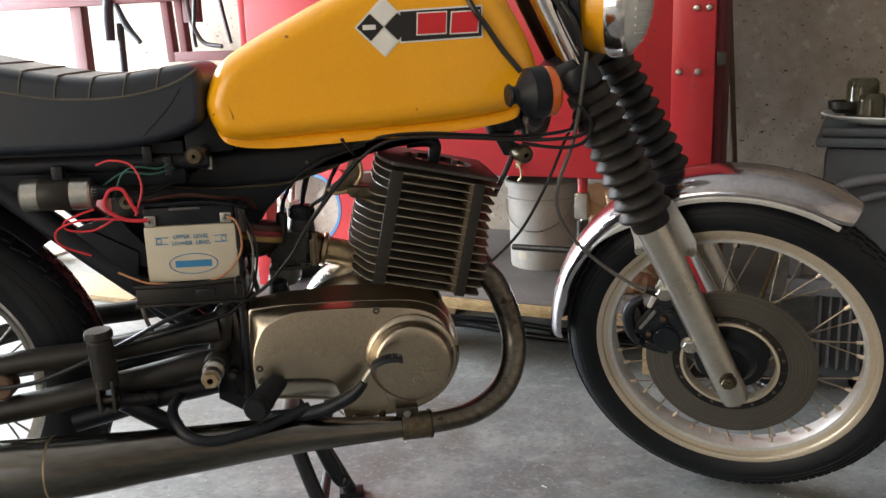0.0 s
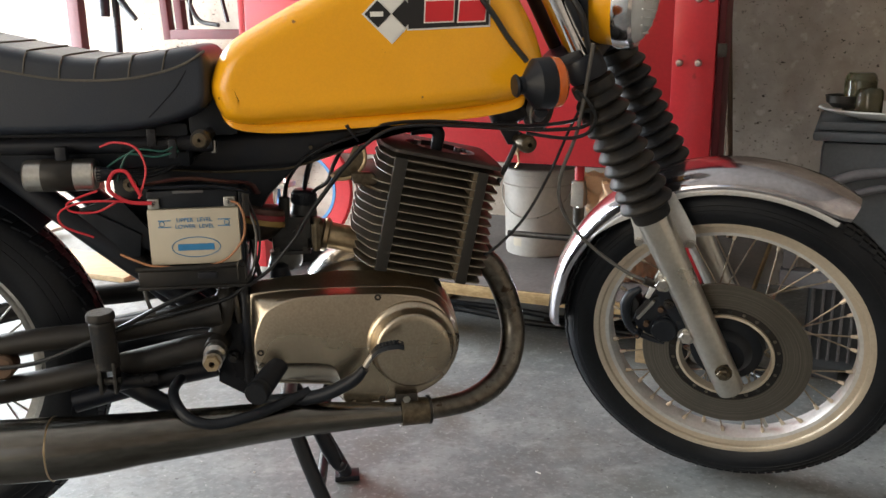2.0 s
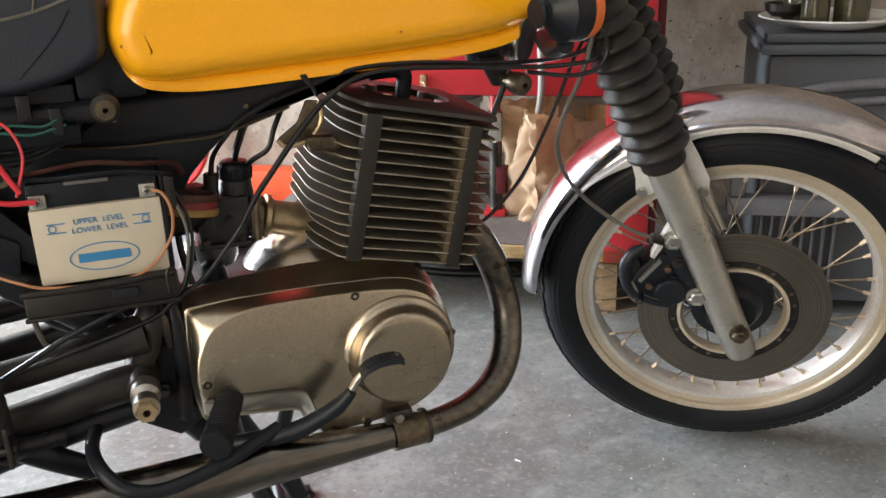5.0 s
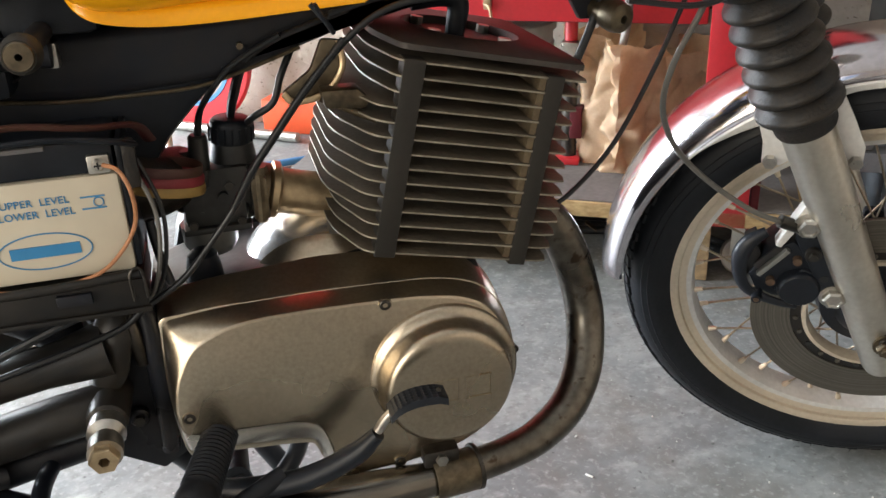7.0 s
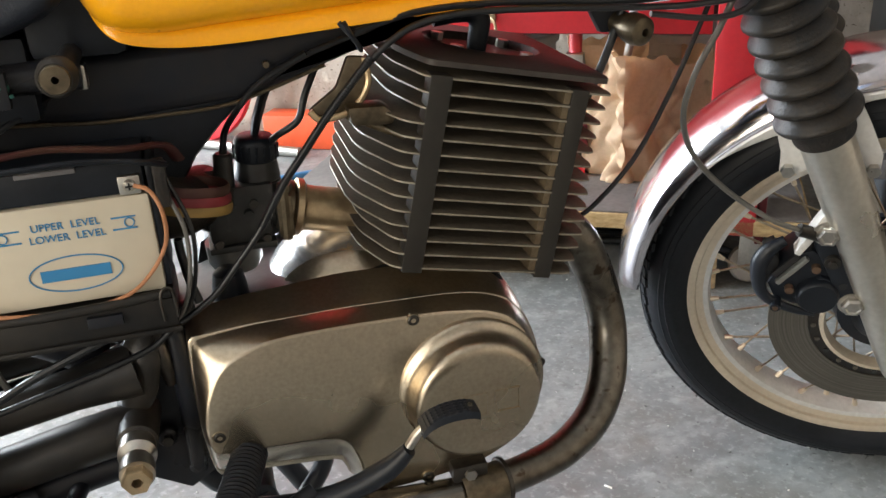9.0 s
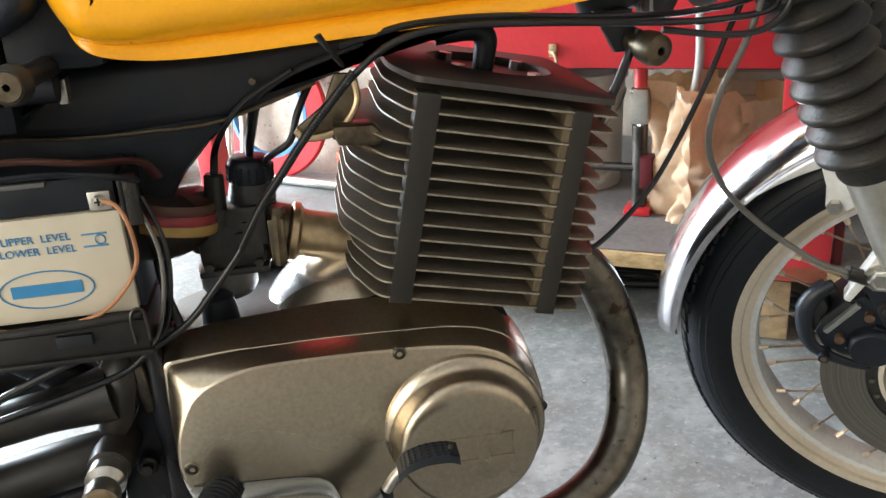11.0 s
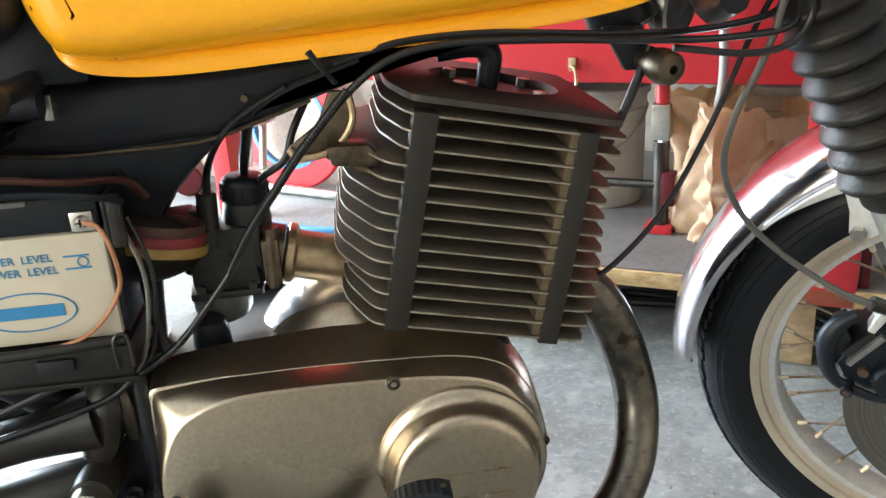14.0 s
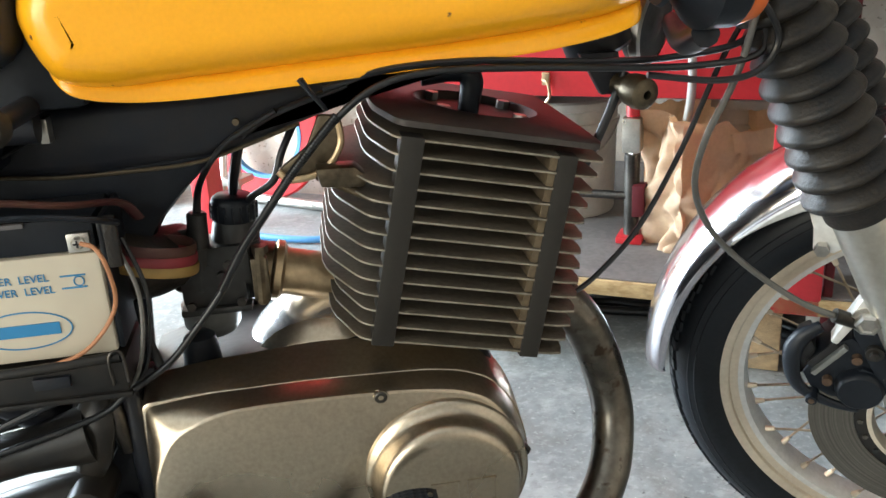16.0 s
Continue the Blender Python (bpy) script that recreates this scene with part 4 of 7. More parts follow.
bp("mount_bracket", prism([(0.265, 0.705), (0.30, 0.705), (0.305, 0.668), (0.285, 0.668)], -0.045, -0.035, 0.001), FRAME, "", fk)
horn = bp("horn", lathe([(0, 0.0), (0.028, 0), (0.036, 0.008), (0.0385, 0.02), (0.036, 0.025), (0.026, 0.022), (0.012, 0.026), (0, 0.027)], along((0.335, 0.02, 0.724), (0.372, -0.015, 0.715)), 36), DARKSTEEL, "dark round horn")
bp("horn_rim", lathe([(0.0375, 0.014), (0.040, 0.016), (0.040, 0.024), (0.037, 0.026)], along((0.335, 0.02, 0.724), (0.372, -0.015, 0.715)), 36), STEEL, "", horn)

# battery
bat = bp("battery", box(-0.2800, -0.1445, -0.1225, -0.05, 0.510, 0.597, 0.004), BATTERY, "milky white lead battery with blue printing")
bp("battery_lid", box(-0.2790, -0.1455, -0.1205, -0.052, 0.5975, 0.625, 0.004), PLASTIC, "black battery lid", bat)
bp("lid_strip", box(-0.24, -0.195, -0.1222, -0.115, 0.6205, 0.6245, 0.001), BINPALE, "", bat)
for x in (-0.268, -0.157):
    t_ = bp("terminal", box(x - 0.0085, x + 0.0085, -0.126, -0.106, 0.5985, 0.614, 0.0015), STEEL, "lead battery terminal", bat)
    bp("terminal_screw", lathe([(0, 0), (0.0052, 0), (0.0052, 0.002), (0.0035, 0.0038), (0, 0.0042)], along((x, -0.126, 0.6065), (x, -0.14, 0.6065)), 14), STEEL, "", t_)
    bp("screw_slot", join(box(x - 0.003, x + 0.003, -0.1306, -0.1298, 0.6058, 0.6072), box(x - 0.0007, x + 0.0007, -0.1306, -0.1298, 0.6035, 0.6095)), INK, "", t_)
for z, txt in ((0.5795, "UPPER  LEVEL"), (0.5695, "LOWER  LEVEL")):
    cu = bpy.data.curves.new("print", "FONT")
    cu.body, cu.size, cu.align_x, cu.align_y, cu.extrude = txt, 0.0088, "CENTER", "CENTER", 0.0003
    tx = new("level_print", cu)
    tx.matrix_world = pose(-0.2110, -0.1231, z, 90, 0, 0)
    bpy.context.view_layer.update()
    me = bpy.data.meshes.new_from_object(tx.evaluated_get(bpy.context.evaluated_depsgraph_get()))
    me.transform(tx.matrix_world)
    me.materials.clear()
    me.materials.append(BLUE)
    bpy.data.objects.remove(tx)
    pr = new("level_print", me)
    pr.parent = bat
    tagged(pr, "blue level marking text")
    for x0, x1 in ((-0.2645, -0.2455), (-0.1765, -0.1575)):
        bp("level_line", box(x0, x1, -0.1234, -0.1226, z - 0.0006, z + 0.0006), BLUE, "", bat)
el = [(-0.2110 + 0.036 * math.cos(a), -0.1231, 0.5375 + 0.0155 * math.sin(a)) for a in np.linspace(0, 2 * math.pi, 41)]
bp("oval_print", tube(el, 0.0006, 6, 1, False, False), BLUE, "blue oval outline", bat)
bp("oval_bar", box(-0.2380, -0.1840, -0.1235, -0.1226, 0.5325, 0.5425), BLUE, "plain blue bar", bat)
for x in (-0.2590, -0.1630):
    bp("pole_mark", tube([(x + 0.0038 * math.cos(a), -0.1231, 0.5745 + 0.0038 * math.sin(a)) for a in np.linspace(0, 2 * math.pi, 17)], 0.0005, 6, 1, False, False), BLUE, "", bat)
# Added black plate that hides the white right side of the battery.
bp("battery_side_sheet", box(-0.1440, -0.1390, -0.1190, -0.045, 0.512, 0.622, 0.002), PLASTIC, "black plate covering the battery's right side")
tray = bp("battery_tray", join(box(-0.300, -0.139, -0.132, -0.05, 0.477, 0.5060, 0.005), tube([(-0.302, -0.131, 0.507), (-0.22, -0.134, 0.5075), (-0.142, -0.131, 0.5105)], 0.0042, 10), box(-0.302, -0.137, -0.1345, -0.128, 0.4745, 0.4795, 0.002)), SWING, "worn black battery tray")
bp("tray_tab", box(-0.210, -0.182, -0.1365, -0.1315, 0.4905, 0.5005, 0.001), FRAME, "", tray)
bp("tray_clip", tube([(-0.150, -0.134, 0.487), (-0.150, -0.136, 0.510), (-0.1455, -0.135, 0.5165), (-0.140, -0.133, 0.512), (-0.139, -0.131, 0.487)], 0.0014, 6), DARKSTEEL, "", tray)
bp("regulator_box", prism([(-0.396, 0.586), (-0.371, 0.592), (-0.298, 0.551), (-0.303, 0.514), (-0.330, 0.519), (-0.390, 0.573)], -0.085, -0.045, 0.004), PLASTIC, "black plastic regulator box", tray)
bp("tray_arm", tube([(-0.24, -0.06, 0.48), (-0.21, -0.05, 0.45), (-0.19, -0.05, 0.42)], 0.008, 8), FRAME, "", tray)
bp("rubber_band", tube([(-0.292, -0.10, 0.628), (-0.255, -0.128, 0.640), (-0.21, -0.13, 0.644), (-0.16, -0.128, 0.637), (-0.128, -0.10, 0.628), (-0.118, -0.085, 0.61)], 0.0062, 8, flat=0.45), STRAP, "red-brown rubber strap over the battery")
bp("rubber_band", tube([(-0.290, -0.11, 0.630), (-0.25, -0.134, 0.632), (-0.19, -0.136, 0.633), (-0.145, -0.132, 0.626), (-0.128, -0.12, 0.618)], 0.0055, 8, flat=0.5), PLASTIC, "black rubber strap over the battery")
bp("strap_buckle", box(-0.139, -0.128, -0.124, -0.116, 0.582, 0.624, 0.003), RUBBER, "grey rubber strap end")
BANDLINE = [(-0.148, -0.088, 0.580), (-0.118, -0.096, 0.574), (-0.092, -0.088, 0.568), (-0.081, -0.066, 0.563), (-0.090, -0.042, 0.562), (-0.12, -0.034, 0.566), (-0.150, -0.036, 0.575)]
band = bp("intake_band", tube(BANDLINE, 0.0014, 10, flat=3.2), BANDRED, "looped rubber band with red and yellow stripes")
for dz, mat in ((-0.0088, BANDYELLOW), (0.0088, STRAP)):
    bp("stripe", tube([(x, y, z + dz) for x, y, z in BANDLINE], 0.0014, 10, flat=3.2), mat, "", band)
W_ = bp("battery_lead", tube([(-0.153, -0.136, 0.609), (-0.142, -0.139, 0.604), (-0.135, -0.142, 0.585), (-0.138, -0.130, 0.554), (-0.155, -0.128, 0.528), (-0.178, -0.132, 0.5135), (-0.22, -0.133, 0.5085), (-0.275, -0.132, 0.5125), (-0.300, -0.13, 0.521), (-0.325, -0.115, 0.528)], 0.0018, 8), BROWNWIRE, "thin brown battery lead")
red_paths = ([(-0.268, -0.136, 0.610), (-0.30, -0.14, 0.614), (-0.325, -0.142, 0.633), (-0.318, -0.142, 0.657), (-0.30, -0.14, 0.659), (-0.290, -0.14, 0.640), (-0.281, -0.14, 0.622)], [(-0.285, -0.138, 0.618), (-0.272, -0.135, 0.66), (-0.285, -0.13, 0.692), (-0.315, -0.125, 0.700), (-0.338, -0.118, 0.693)], [(-0.292, -0.138, 0.612), (-0.33, -0.139, 0.616), (-0.37, -0.136, 0.614), (-0.402, -0.13, 0.60), (-0.400, -0.126, 0.578), (-0.36, -0.12, 0.558)], [(-0.345, -0.13, 0.63), (-0.37, -0.132, 0.622), (-0.39, -0.13, 0.612), (-0.385, -0.128, 0.60), (-0.35, -0.128, 0.598), (-0.32, -0.13, 0.612)])
for k, p in enumerate(red_paths):
    bp("red_wire", tube(p, 0.0029 if k == 0 else 0.0017, 8), REDWIRE, "loose red wire")
bp("green_wire", tube([(-0.32, -0.11, 0.64), (-0.305, -0.112, 0.675), (-0.285, -0.112, 0.687), (-0.25, -0.11, 0.683), (-0.232, -0.105, 0.69), (-0.235, -0.1, 0.678)], 0.0016, 8), GREENWIRE, "dark green wire")
bp("green_wire", tube([(-0.335, -0.11, 0.66), (-0.30, -0.112, 0.68), (-0.262, -0.11, 0.675), (-0.228, -0.105, 0.682)], 0.0016, 8), GREENWIRE, "dark green wire")
fz = bp("ring_connector", lathe([(0.004, -0.004), (0.010, -0.004), (0.011, 0), (0.010, 0.005), (0.004, 0.005)], along((-0.298, -0.125, 0.637), (-0.298, -0.16, 0.64)), 20, close=True), OLDBRASS, "round brass terminal with wires")
# coil canister
cn = bp("ignition_coil", lathe([(0, 0), (0.021, 0), (0.0235, 0.003), (0.0235, 0.097), (0.021, 0.100), (0.012, 0.100), (0.011, 0.107), (0, 0.107)], along((-0.447, -0.118, 0.6535), (-0.347, -0.116, 0.6525)), 32), STEEL, "dull silver cylindrical coil")
bp("band", lathe([(0.0236, 0.026), (0.0242, 0.027), (0.0242, 0.070), (0.0236, 0.071)], along((-0.447, -0.118, 0.6535), (-0.347, -0.116, 0.6525)), 32), SWING, "dark clamp band", cn)
bp("coil_bracket", box(-0.400, -0.385, -0.125, -0.11, 0.670, 0.695, 0.001), FRAME, "", cn)
bp("coil_socket", rod((-0.346, -0.116, 0.6525), (-0.322, -0.115, 0.652), 0.012, 0.009), PLASTIC, "", cn)
for k in range(5):
    bp("loom_wire", tube([(-0.50, -0.06 - 0.006 * k, 0.672 - 0.003 * k), (-0.36, -0.075 - 0.004 * k, 0.668 - 0.006 * k), (-0.28, -0.075 - 0.005 * k, 0.662 - 0.005 * k), (-0.23, -0.07 - 0.004 * k, 0.668 - 0.002 * k), (-0.20, -0.045, 0.672)], 0.0022, 6), CABLE, "")
bp("drain_hose", tube([(-0.1306, -0.085, 0.5380), (-0.1301, -0.085, 0.5228), (-0.1274, -0.085, 0.4995), (-0.1223, -0.085, 0.4753)], 0.0040, 10), CABLE, "thick black drain hose")
bp("stay_strip", box(-0.186, -0.179, -0.064, -0.046, 0.6715, 0.6915, 0.001), STEEL, "small bare steel strip")
bp("frame_bolt", rod((-0.0338, -0.04, 0.6742), (-0.0338, -0.056, 0.6742), 0.0030, seg=8), OLDBRASS)
# Thin brass-coloured tube that draws the highlight on the frame's lower edge.
bp("edge_glint", tube([(-0.40, -0.0475, 0.652), (-0.30, -0.0475, 0.647), (-0.234, -0.0475, 0.6435), (-0.182, -0.0475, 0.639), (-0.126, -0.0475, 0.639), (-0.075, -0.0475, 0.641), (-0.036, -0.0475, 0.650), (0.018, -0.0475, 0.667)], 0.0018, 8), OLDBRASS, "brass-coloured highlight along the frame's lower edge")
for k, (dx, dy) in enumerate(((0, 0), (0.005, 0.006))):
    bp("breather_tube", tube([(-0.135 + dx, -0.11 + dy, 0.60), (-0.122 + dx, -0.118 + dy, 0.56), (-0.124 + dx, -0.122 + dy, 0.52), (-0.135 + dx, -0.118 + dy, 0.485), (-0.15 + dx, -0.11, 0.47)], 0.0019, 8), (CABLE_GREY, CABLE)[k], "")

# swing arm, rear wheel, pegs
for s in (-1, 1):
    sw = bp("swing_arm", tube([(-0.185, s * 0.10, 0.428), (-0.24, s * 0.105, 0.420), (-0.35, s * 0.108, 0.4035), (-0.52, s * 0.108, 0.389), (-0.72, s * 0.108, 0.345)], [0.026, 0.019, 0.0185, 0.0185, 0.02], 16), SWING, "dark oily swing arm tube")
    bp("lower_arm", tube([(-0.19, s * 0.105, 0.372), (-0.24, s * 0.108, 0.366), (-0.35, s * 0.11, 0.345), (-0.52, s * 0.112, 0.318), (-0.70, s * 0.112, 0.30)], [0.022, 0.022, 0.021, 0.021, 0.02], 16), SWING, "dark lower frame tube")
    bp("stay_tube", tube([(-0.20, s * 0.09, 0.33), (-0.30, s * 0.10, 0.315), (-0.42, s * 0.11, 0.29)], 0.017, 14), FRAME)
bp("pivot_clamp", tube([(-0.176, -0.098, 0.462), (-0.180, -0.104, 0.44), (-0.186, -0.104, 0.41), (-0.196, -0.10, 0.385)], [0.012, 0.020, 0.018, 0.012], 14, flat=0.6), SWING)
pb_ = bp("pivot_bolt", lathe([(0.006, 0.0), (0.015, 0.0), (0.0168, 0.02), (0.0120, 0.027), (0.0148, 0.033), (0.0148, 0.048), (0.006, 0.048)], along((-0.193, -0.135, 0.374), (-0.192, -0.19, 0.372)), 24, close=True), STEEL, "bright pivot bolt head")
bp("hex_nut", lathe([(0.0050, 0), (0.0120, 0), (0.0130, 0.002), (0.0130, 0.009), (0.0120, 0.011), (0.0050, 0.011)], along((-0.1925, -0.182, 0.3722), (-0.192, -0.2, 0.3718)), 6, close=True), BRASS, "", pb_)
bp("pivot_boss", rod((-0.193, -0.06, 0.374), (-0.193, -0.14, 0.374), 0.021, 0.018, bevel=0.003), SWING)
bp("engine_plate", prism([(-0.165, 0.47), (-0.128, 0.475), (-0.122, 0.40), (-0.12, 0.30), (-0.16, 0.275), (-0.20, 0.30), (-0.195, 0.36), (-0.172, 0.40)], -0.085, -0.07, 0.003), FRAME)
bp("cross_strut", tube([(-0.305, -0.03, 0.455), (-0.28, -0.025, 0.428), (-0.225, -0.02, 0.395)], 0.010, 10), FRAME)
bp("cross_strut", tube([(-0.272, 0.02, 0.462), (-0.25, 0.02, 0.430), (-0.20, 0.02, 0.40)], 0.010, 10), FRAME)
bp("brake_hose", tube([(-0.292, -0.11, 0.505), (-0.296, -0.112, 0.470), (-0.288, -0.112, 0.435), (-0.272, -0.11, 0.415)], 0.0032, 8), CABLE_GREY, "pale grey hose beside the swing arm")
bp("engine_mount", join(tube([(-0.150, -0.088, 0.470), (-0.147, -0.094, 0.43), (-0.146, -0.094, 0.36), (-0.150, -0.088, 0.30)], [0.009, 0.011, 0.011, 0.009], 12), rod((-0.172, -0.086, 0.345), (-0.172, -0.098, 0.345), 0.0095, bevel=0.002)), FRAME, "ribbed black engine mount")
bp("mount_bolt", rod((-0.172, -0.098, 0.345), (-0.172, -0.103, 0.345), 0.0055, seg=6), DARKSTEEL)
bp("mount_ear", tube([(-0.168, -0.088, 0.472), (-0.163, -0.10, 0.44), (-0.158, -0.098, 0.405)], [0.006, 0.009, 0.006], 10), DARKSTEEL)
rear = bp("rear_wheel", lathe([(0.196, -0.022), (0.206, -0.025), (0.210, -0.030), (0.219, -0.031), (0.222, -0.026), (0.209, -0.016), (0.203, 0), (0.209, 0.016), (0.222, 0.026), (0.219, 0.031), (0.210, 0.030), (0.206, 0.025), (0.196, 0.022), (0.194, 0)], Matrix.Translation((-0.70, 0, 0.33)) @ Matrix.Rotation(radians(90), 4, "X"), 72, close=True), STEEL, "rear wheel with dull alloy rim")


def tyre(T, ro, rw, half, name, parent, label, pitches=56):
    prof = []
    for a in np.linspace(-1, 1, 17):
        prof.append((rw + (ro - rw) * math.cos(a * math.pi / 2 * 0.94) ** 0.62, half * math.sin(a * math.pi / 2)))
    prof = [(rw - 0.004, -half * 0.60)] + prof + [(rw - 0.004, half * 0.60)]
    t = bp(name, lathe(prof, T, 120), TYRE, label, parent, 60)
    for side in (-1, 1):
        for w in (0.915, 0.97):
            th = math.asin(w)
            r, y = rw + (ro - rw) * math.cos(th * 0.94) ** 0.62, side * half * w
            bp("sidewall_rib", lathe([(r - 0.0012, y - side * 0.0006), (r, y + side * 0.0005), (r + 0.0012, y - side * 0.0008)], T, 96), TYRE, "", parent, 60)
    # raised tread blocks
    bm = bmesh.new()
    step = 2 * math.pi / pitches
    for k in range(pitches):
        for s in (-1, 1):
            for (a0, a1, y0, y1) in ((0.05, 0.47, 0.10, 0.36), (0.52, 0.95, 0.02, 0.30), (0.02, 0.44, 0.42, 0.68), (0.5, 0.94, 0.36, 0.62)):
                vs = []
                for lift in (0, 1):
                    for aa, yy in ((a0, y0), (a1, y0 + 0.04), (a1 + 0.10 * (yy_s := (y1 - y0) * 3), y1), (a0 + 0.10 * yy_s, y1 - 0.04)):
                        ang = (k + aa + (0.25 if s > 0 else 0)) * step
                        w = s * yy
                        th = math.asin(max(-1, min(1, w)))
                        r = rw + (ro - rw) * math.cos(th * 0.94) ** 0.62 + (0.0030 if lift else -0.002)
                        yv = half * w * (1.02 if lift else 1.0)
                        vs.append(bm.verts.new((r * math.cos(ang), r * math.sin(ang), yv)))
                lo, hi = vs[:4], vs[4:]
                bm.faces.new(hi)
                for q in range(4):
                    bm.faces.new((lo[q], lo[(q + 1) % 4], hi[(q + 1) % 4], hi[q]))
    bm.transform(T)
    tr = bp("tread", bm, TYRE, "", parent)
    tagged(tr, kind="stuff")
    return t


TR = Matrix.Translation((-0.70, 0, 0.33)) @ Matrix.Rotation(radians(90), 4, "X")
tyre(TR, 0.315, 0.221, 0.056, "tyre", rear, "black rear tyre")
bp("hub", lathe([(0.0, -0.05), (0.075, -0.05), (0.085, -0.04), (0.085, 0.04), (0.075, 0.05), (0, 0.05)], TR, 36), CASE, "", rear)
for k in range(36):
    a = 2 * math.pi * k / 36
    b = a + (0.55 if k % 4 < 2 else -0.55)
    s = 1 if k % 2 else -1
    p0 = TR @ Vector((0.082 * math.cos(b), 0.082 * math.sin(b), s * 0.035))
    p1 = TR @ Vector((0.203 * math.cos(a), 0.203 * math.sin(a), s * 0.004))
    bp("spoke", rod(p0, p1, 0.0019, seg=6), STEEL, "", rear)
for s in (-1, 1):
    sh = bp("rear_shock", rod((-0.665, s * 0.135, 0.36), (-0.55, s * 0.125, 0.70), 0.022), PLASTIC, "rear shock absorber")
bp("rear_mudguard", lathe([(0.335, -0.07), (0.348, -0.05), (0.353, 0), (0.348, 0.05), (0.335, 0.07), (0.333, 0.069), (0.345, 0.049), (0.350, 0), (0.345, -0.049), (0.333, -0.069)], TR, 40, arc=(0.75, 2.6), close=True), FRAME)
sp = [(-0.318 + 0.007 * math.cos(k * 0.9), 0.02 + 0.007 * math.sin(k * 0.9), 0.512 - 0.0009 * k) for k in range(72)]
bp("return_spring", tube(sp, 0.0016, 6, 1, False), STEEL, "coiled steel return spring")
peg = bp("pillion_peg", lathe([(0, 0), (0.019, 0), (0.021, 0.004), (0.021, 0.011), (0.0165, 0.014)] + [(0.0178 + 0.0008 * (k % 2), 0.016 + 0.0026 * k) for k in range(28)] + [(0.016, 0.09), (0, 0.09)], along((-0.352, -0.166, 0.455), (-0.3485, -0.164, 0.365)), 24), RUBBER, "ribbed rubber pillion footrest folded up")
bp("peg_bracket", join(box(-0.361, -0.356, -0.18, -0.15, 0.328, 0.378, 0.001), box(-0.340, -0.335, -0.18, -0.15, 0.328, 0.378, 0.001), rod((-0.365, -0.166, 0.345), (-0.331, -0.166, 0.345), 0.006)), DARKSTEEL, "worn steel peg bracket", peg)
bp("bracket_arm", tube([(-0.348, -0.160, 0.335), (-0.33, -0.14, 0.33), (-0.29, -0.12, 0.325)], 0.011, 10), FRAME, "", peg)
bp("brake_cable", tube([(-0.55, -0.13, 0.36), (-0.46, -0.145, 0.372), (-0.37, -0.15, 0.405), (-0.32, -0.14, 0.425), (-0.26, -0.13, 0.452), (-0.17, -0.125, 0.485)], 0.0035, 8), CABLE)
bp("peg_arm", tube([(-0.354, -0.150, 0.345), (-0.335, -0.135, 0.327), (-0.300, -0.125, 0.298), (-0.262, -0.115, 0.268)], [0.011, 0.012, 0.012, 0.011], 12, flat=1.25), FRAME, "black bar carrying the pillion peg")
bp("pillion_bolt", rod((-0.515, -0.10, 0.362), (-0.515, -0.135, 0.362), 0.02, bevel=0.004), CLAMP)

# engine
FACE = [(-0.1375, 0.440), (-0.1350, 0.4555), (-0.1200, 0.4585), (-0.081, 0.4612), (-0.0525, 0.4612), (0.0, 0.4617), (0.0512, 0.4602), (0.0834, 0.4590), (0.1054, 0.4576), (0.1253, 0.4545), (0.1416, 0.4500), (0.1612, 0.4395), (0.1798, 0.4145), (0.1905, 0.379), (0.1905, 0.350), (0.1800, 0.320), (0.1580, 0.298), (0.1230, 0.282), (0.0769, 0.2736), (0.0208, 0.2704), (0.0010, 0.2705), (-0.0085, 0.2785), (-0.0125, 0.2895), (-0.0230, 0.2975), (-0.0810, 0.3035), (-0.1180, 0.3075), (-0.1320, 0.3110), (-0.1385, 0.3550), (-0.1392, 0.400)]
PLATEAU = [(-0.1240, 0.4160), (-0.1140, 0.4330), (-0.1000, 0.4430), (-0.0760, 0.4520), (-0.0500, 0.4555), (0.0, 0.4560), (0.0500, 0.4546), (0.0830, 0.4532), (0.1040, 0.4508), (0.1230, 0.4478), (0.1380, 0.4430), (0.1540, 0.4340), (0.1700, 0.4120), (0.1785, 0.380), (0.1785, 0.352), (0.1690, 0.325), (0.1490, 0.305), (0.1170, 0.290), (0.0755, 0.283), (0.0240, 0.280), (0.0080, 0.281), (0.0015, 0.290), (-0.0035, 0.322), (-0.0200, 0.344), (-0.0850, 0.350), (-0.1180, 0.352), (-0.1290, 0.356), (-0.1330, 0.372), (-0.1310, 0.396)]


def cover_y(z):
    """The flat of the cover leans out a little towards the bottom."""
    return -0.1430 - 0.09 * (0.45 - z)


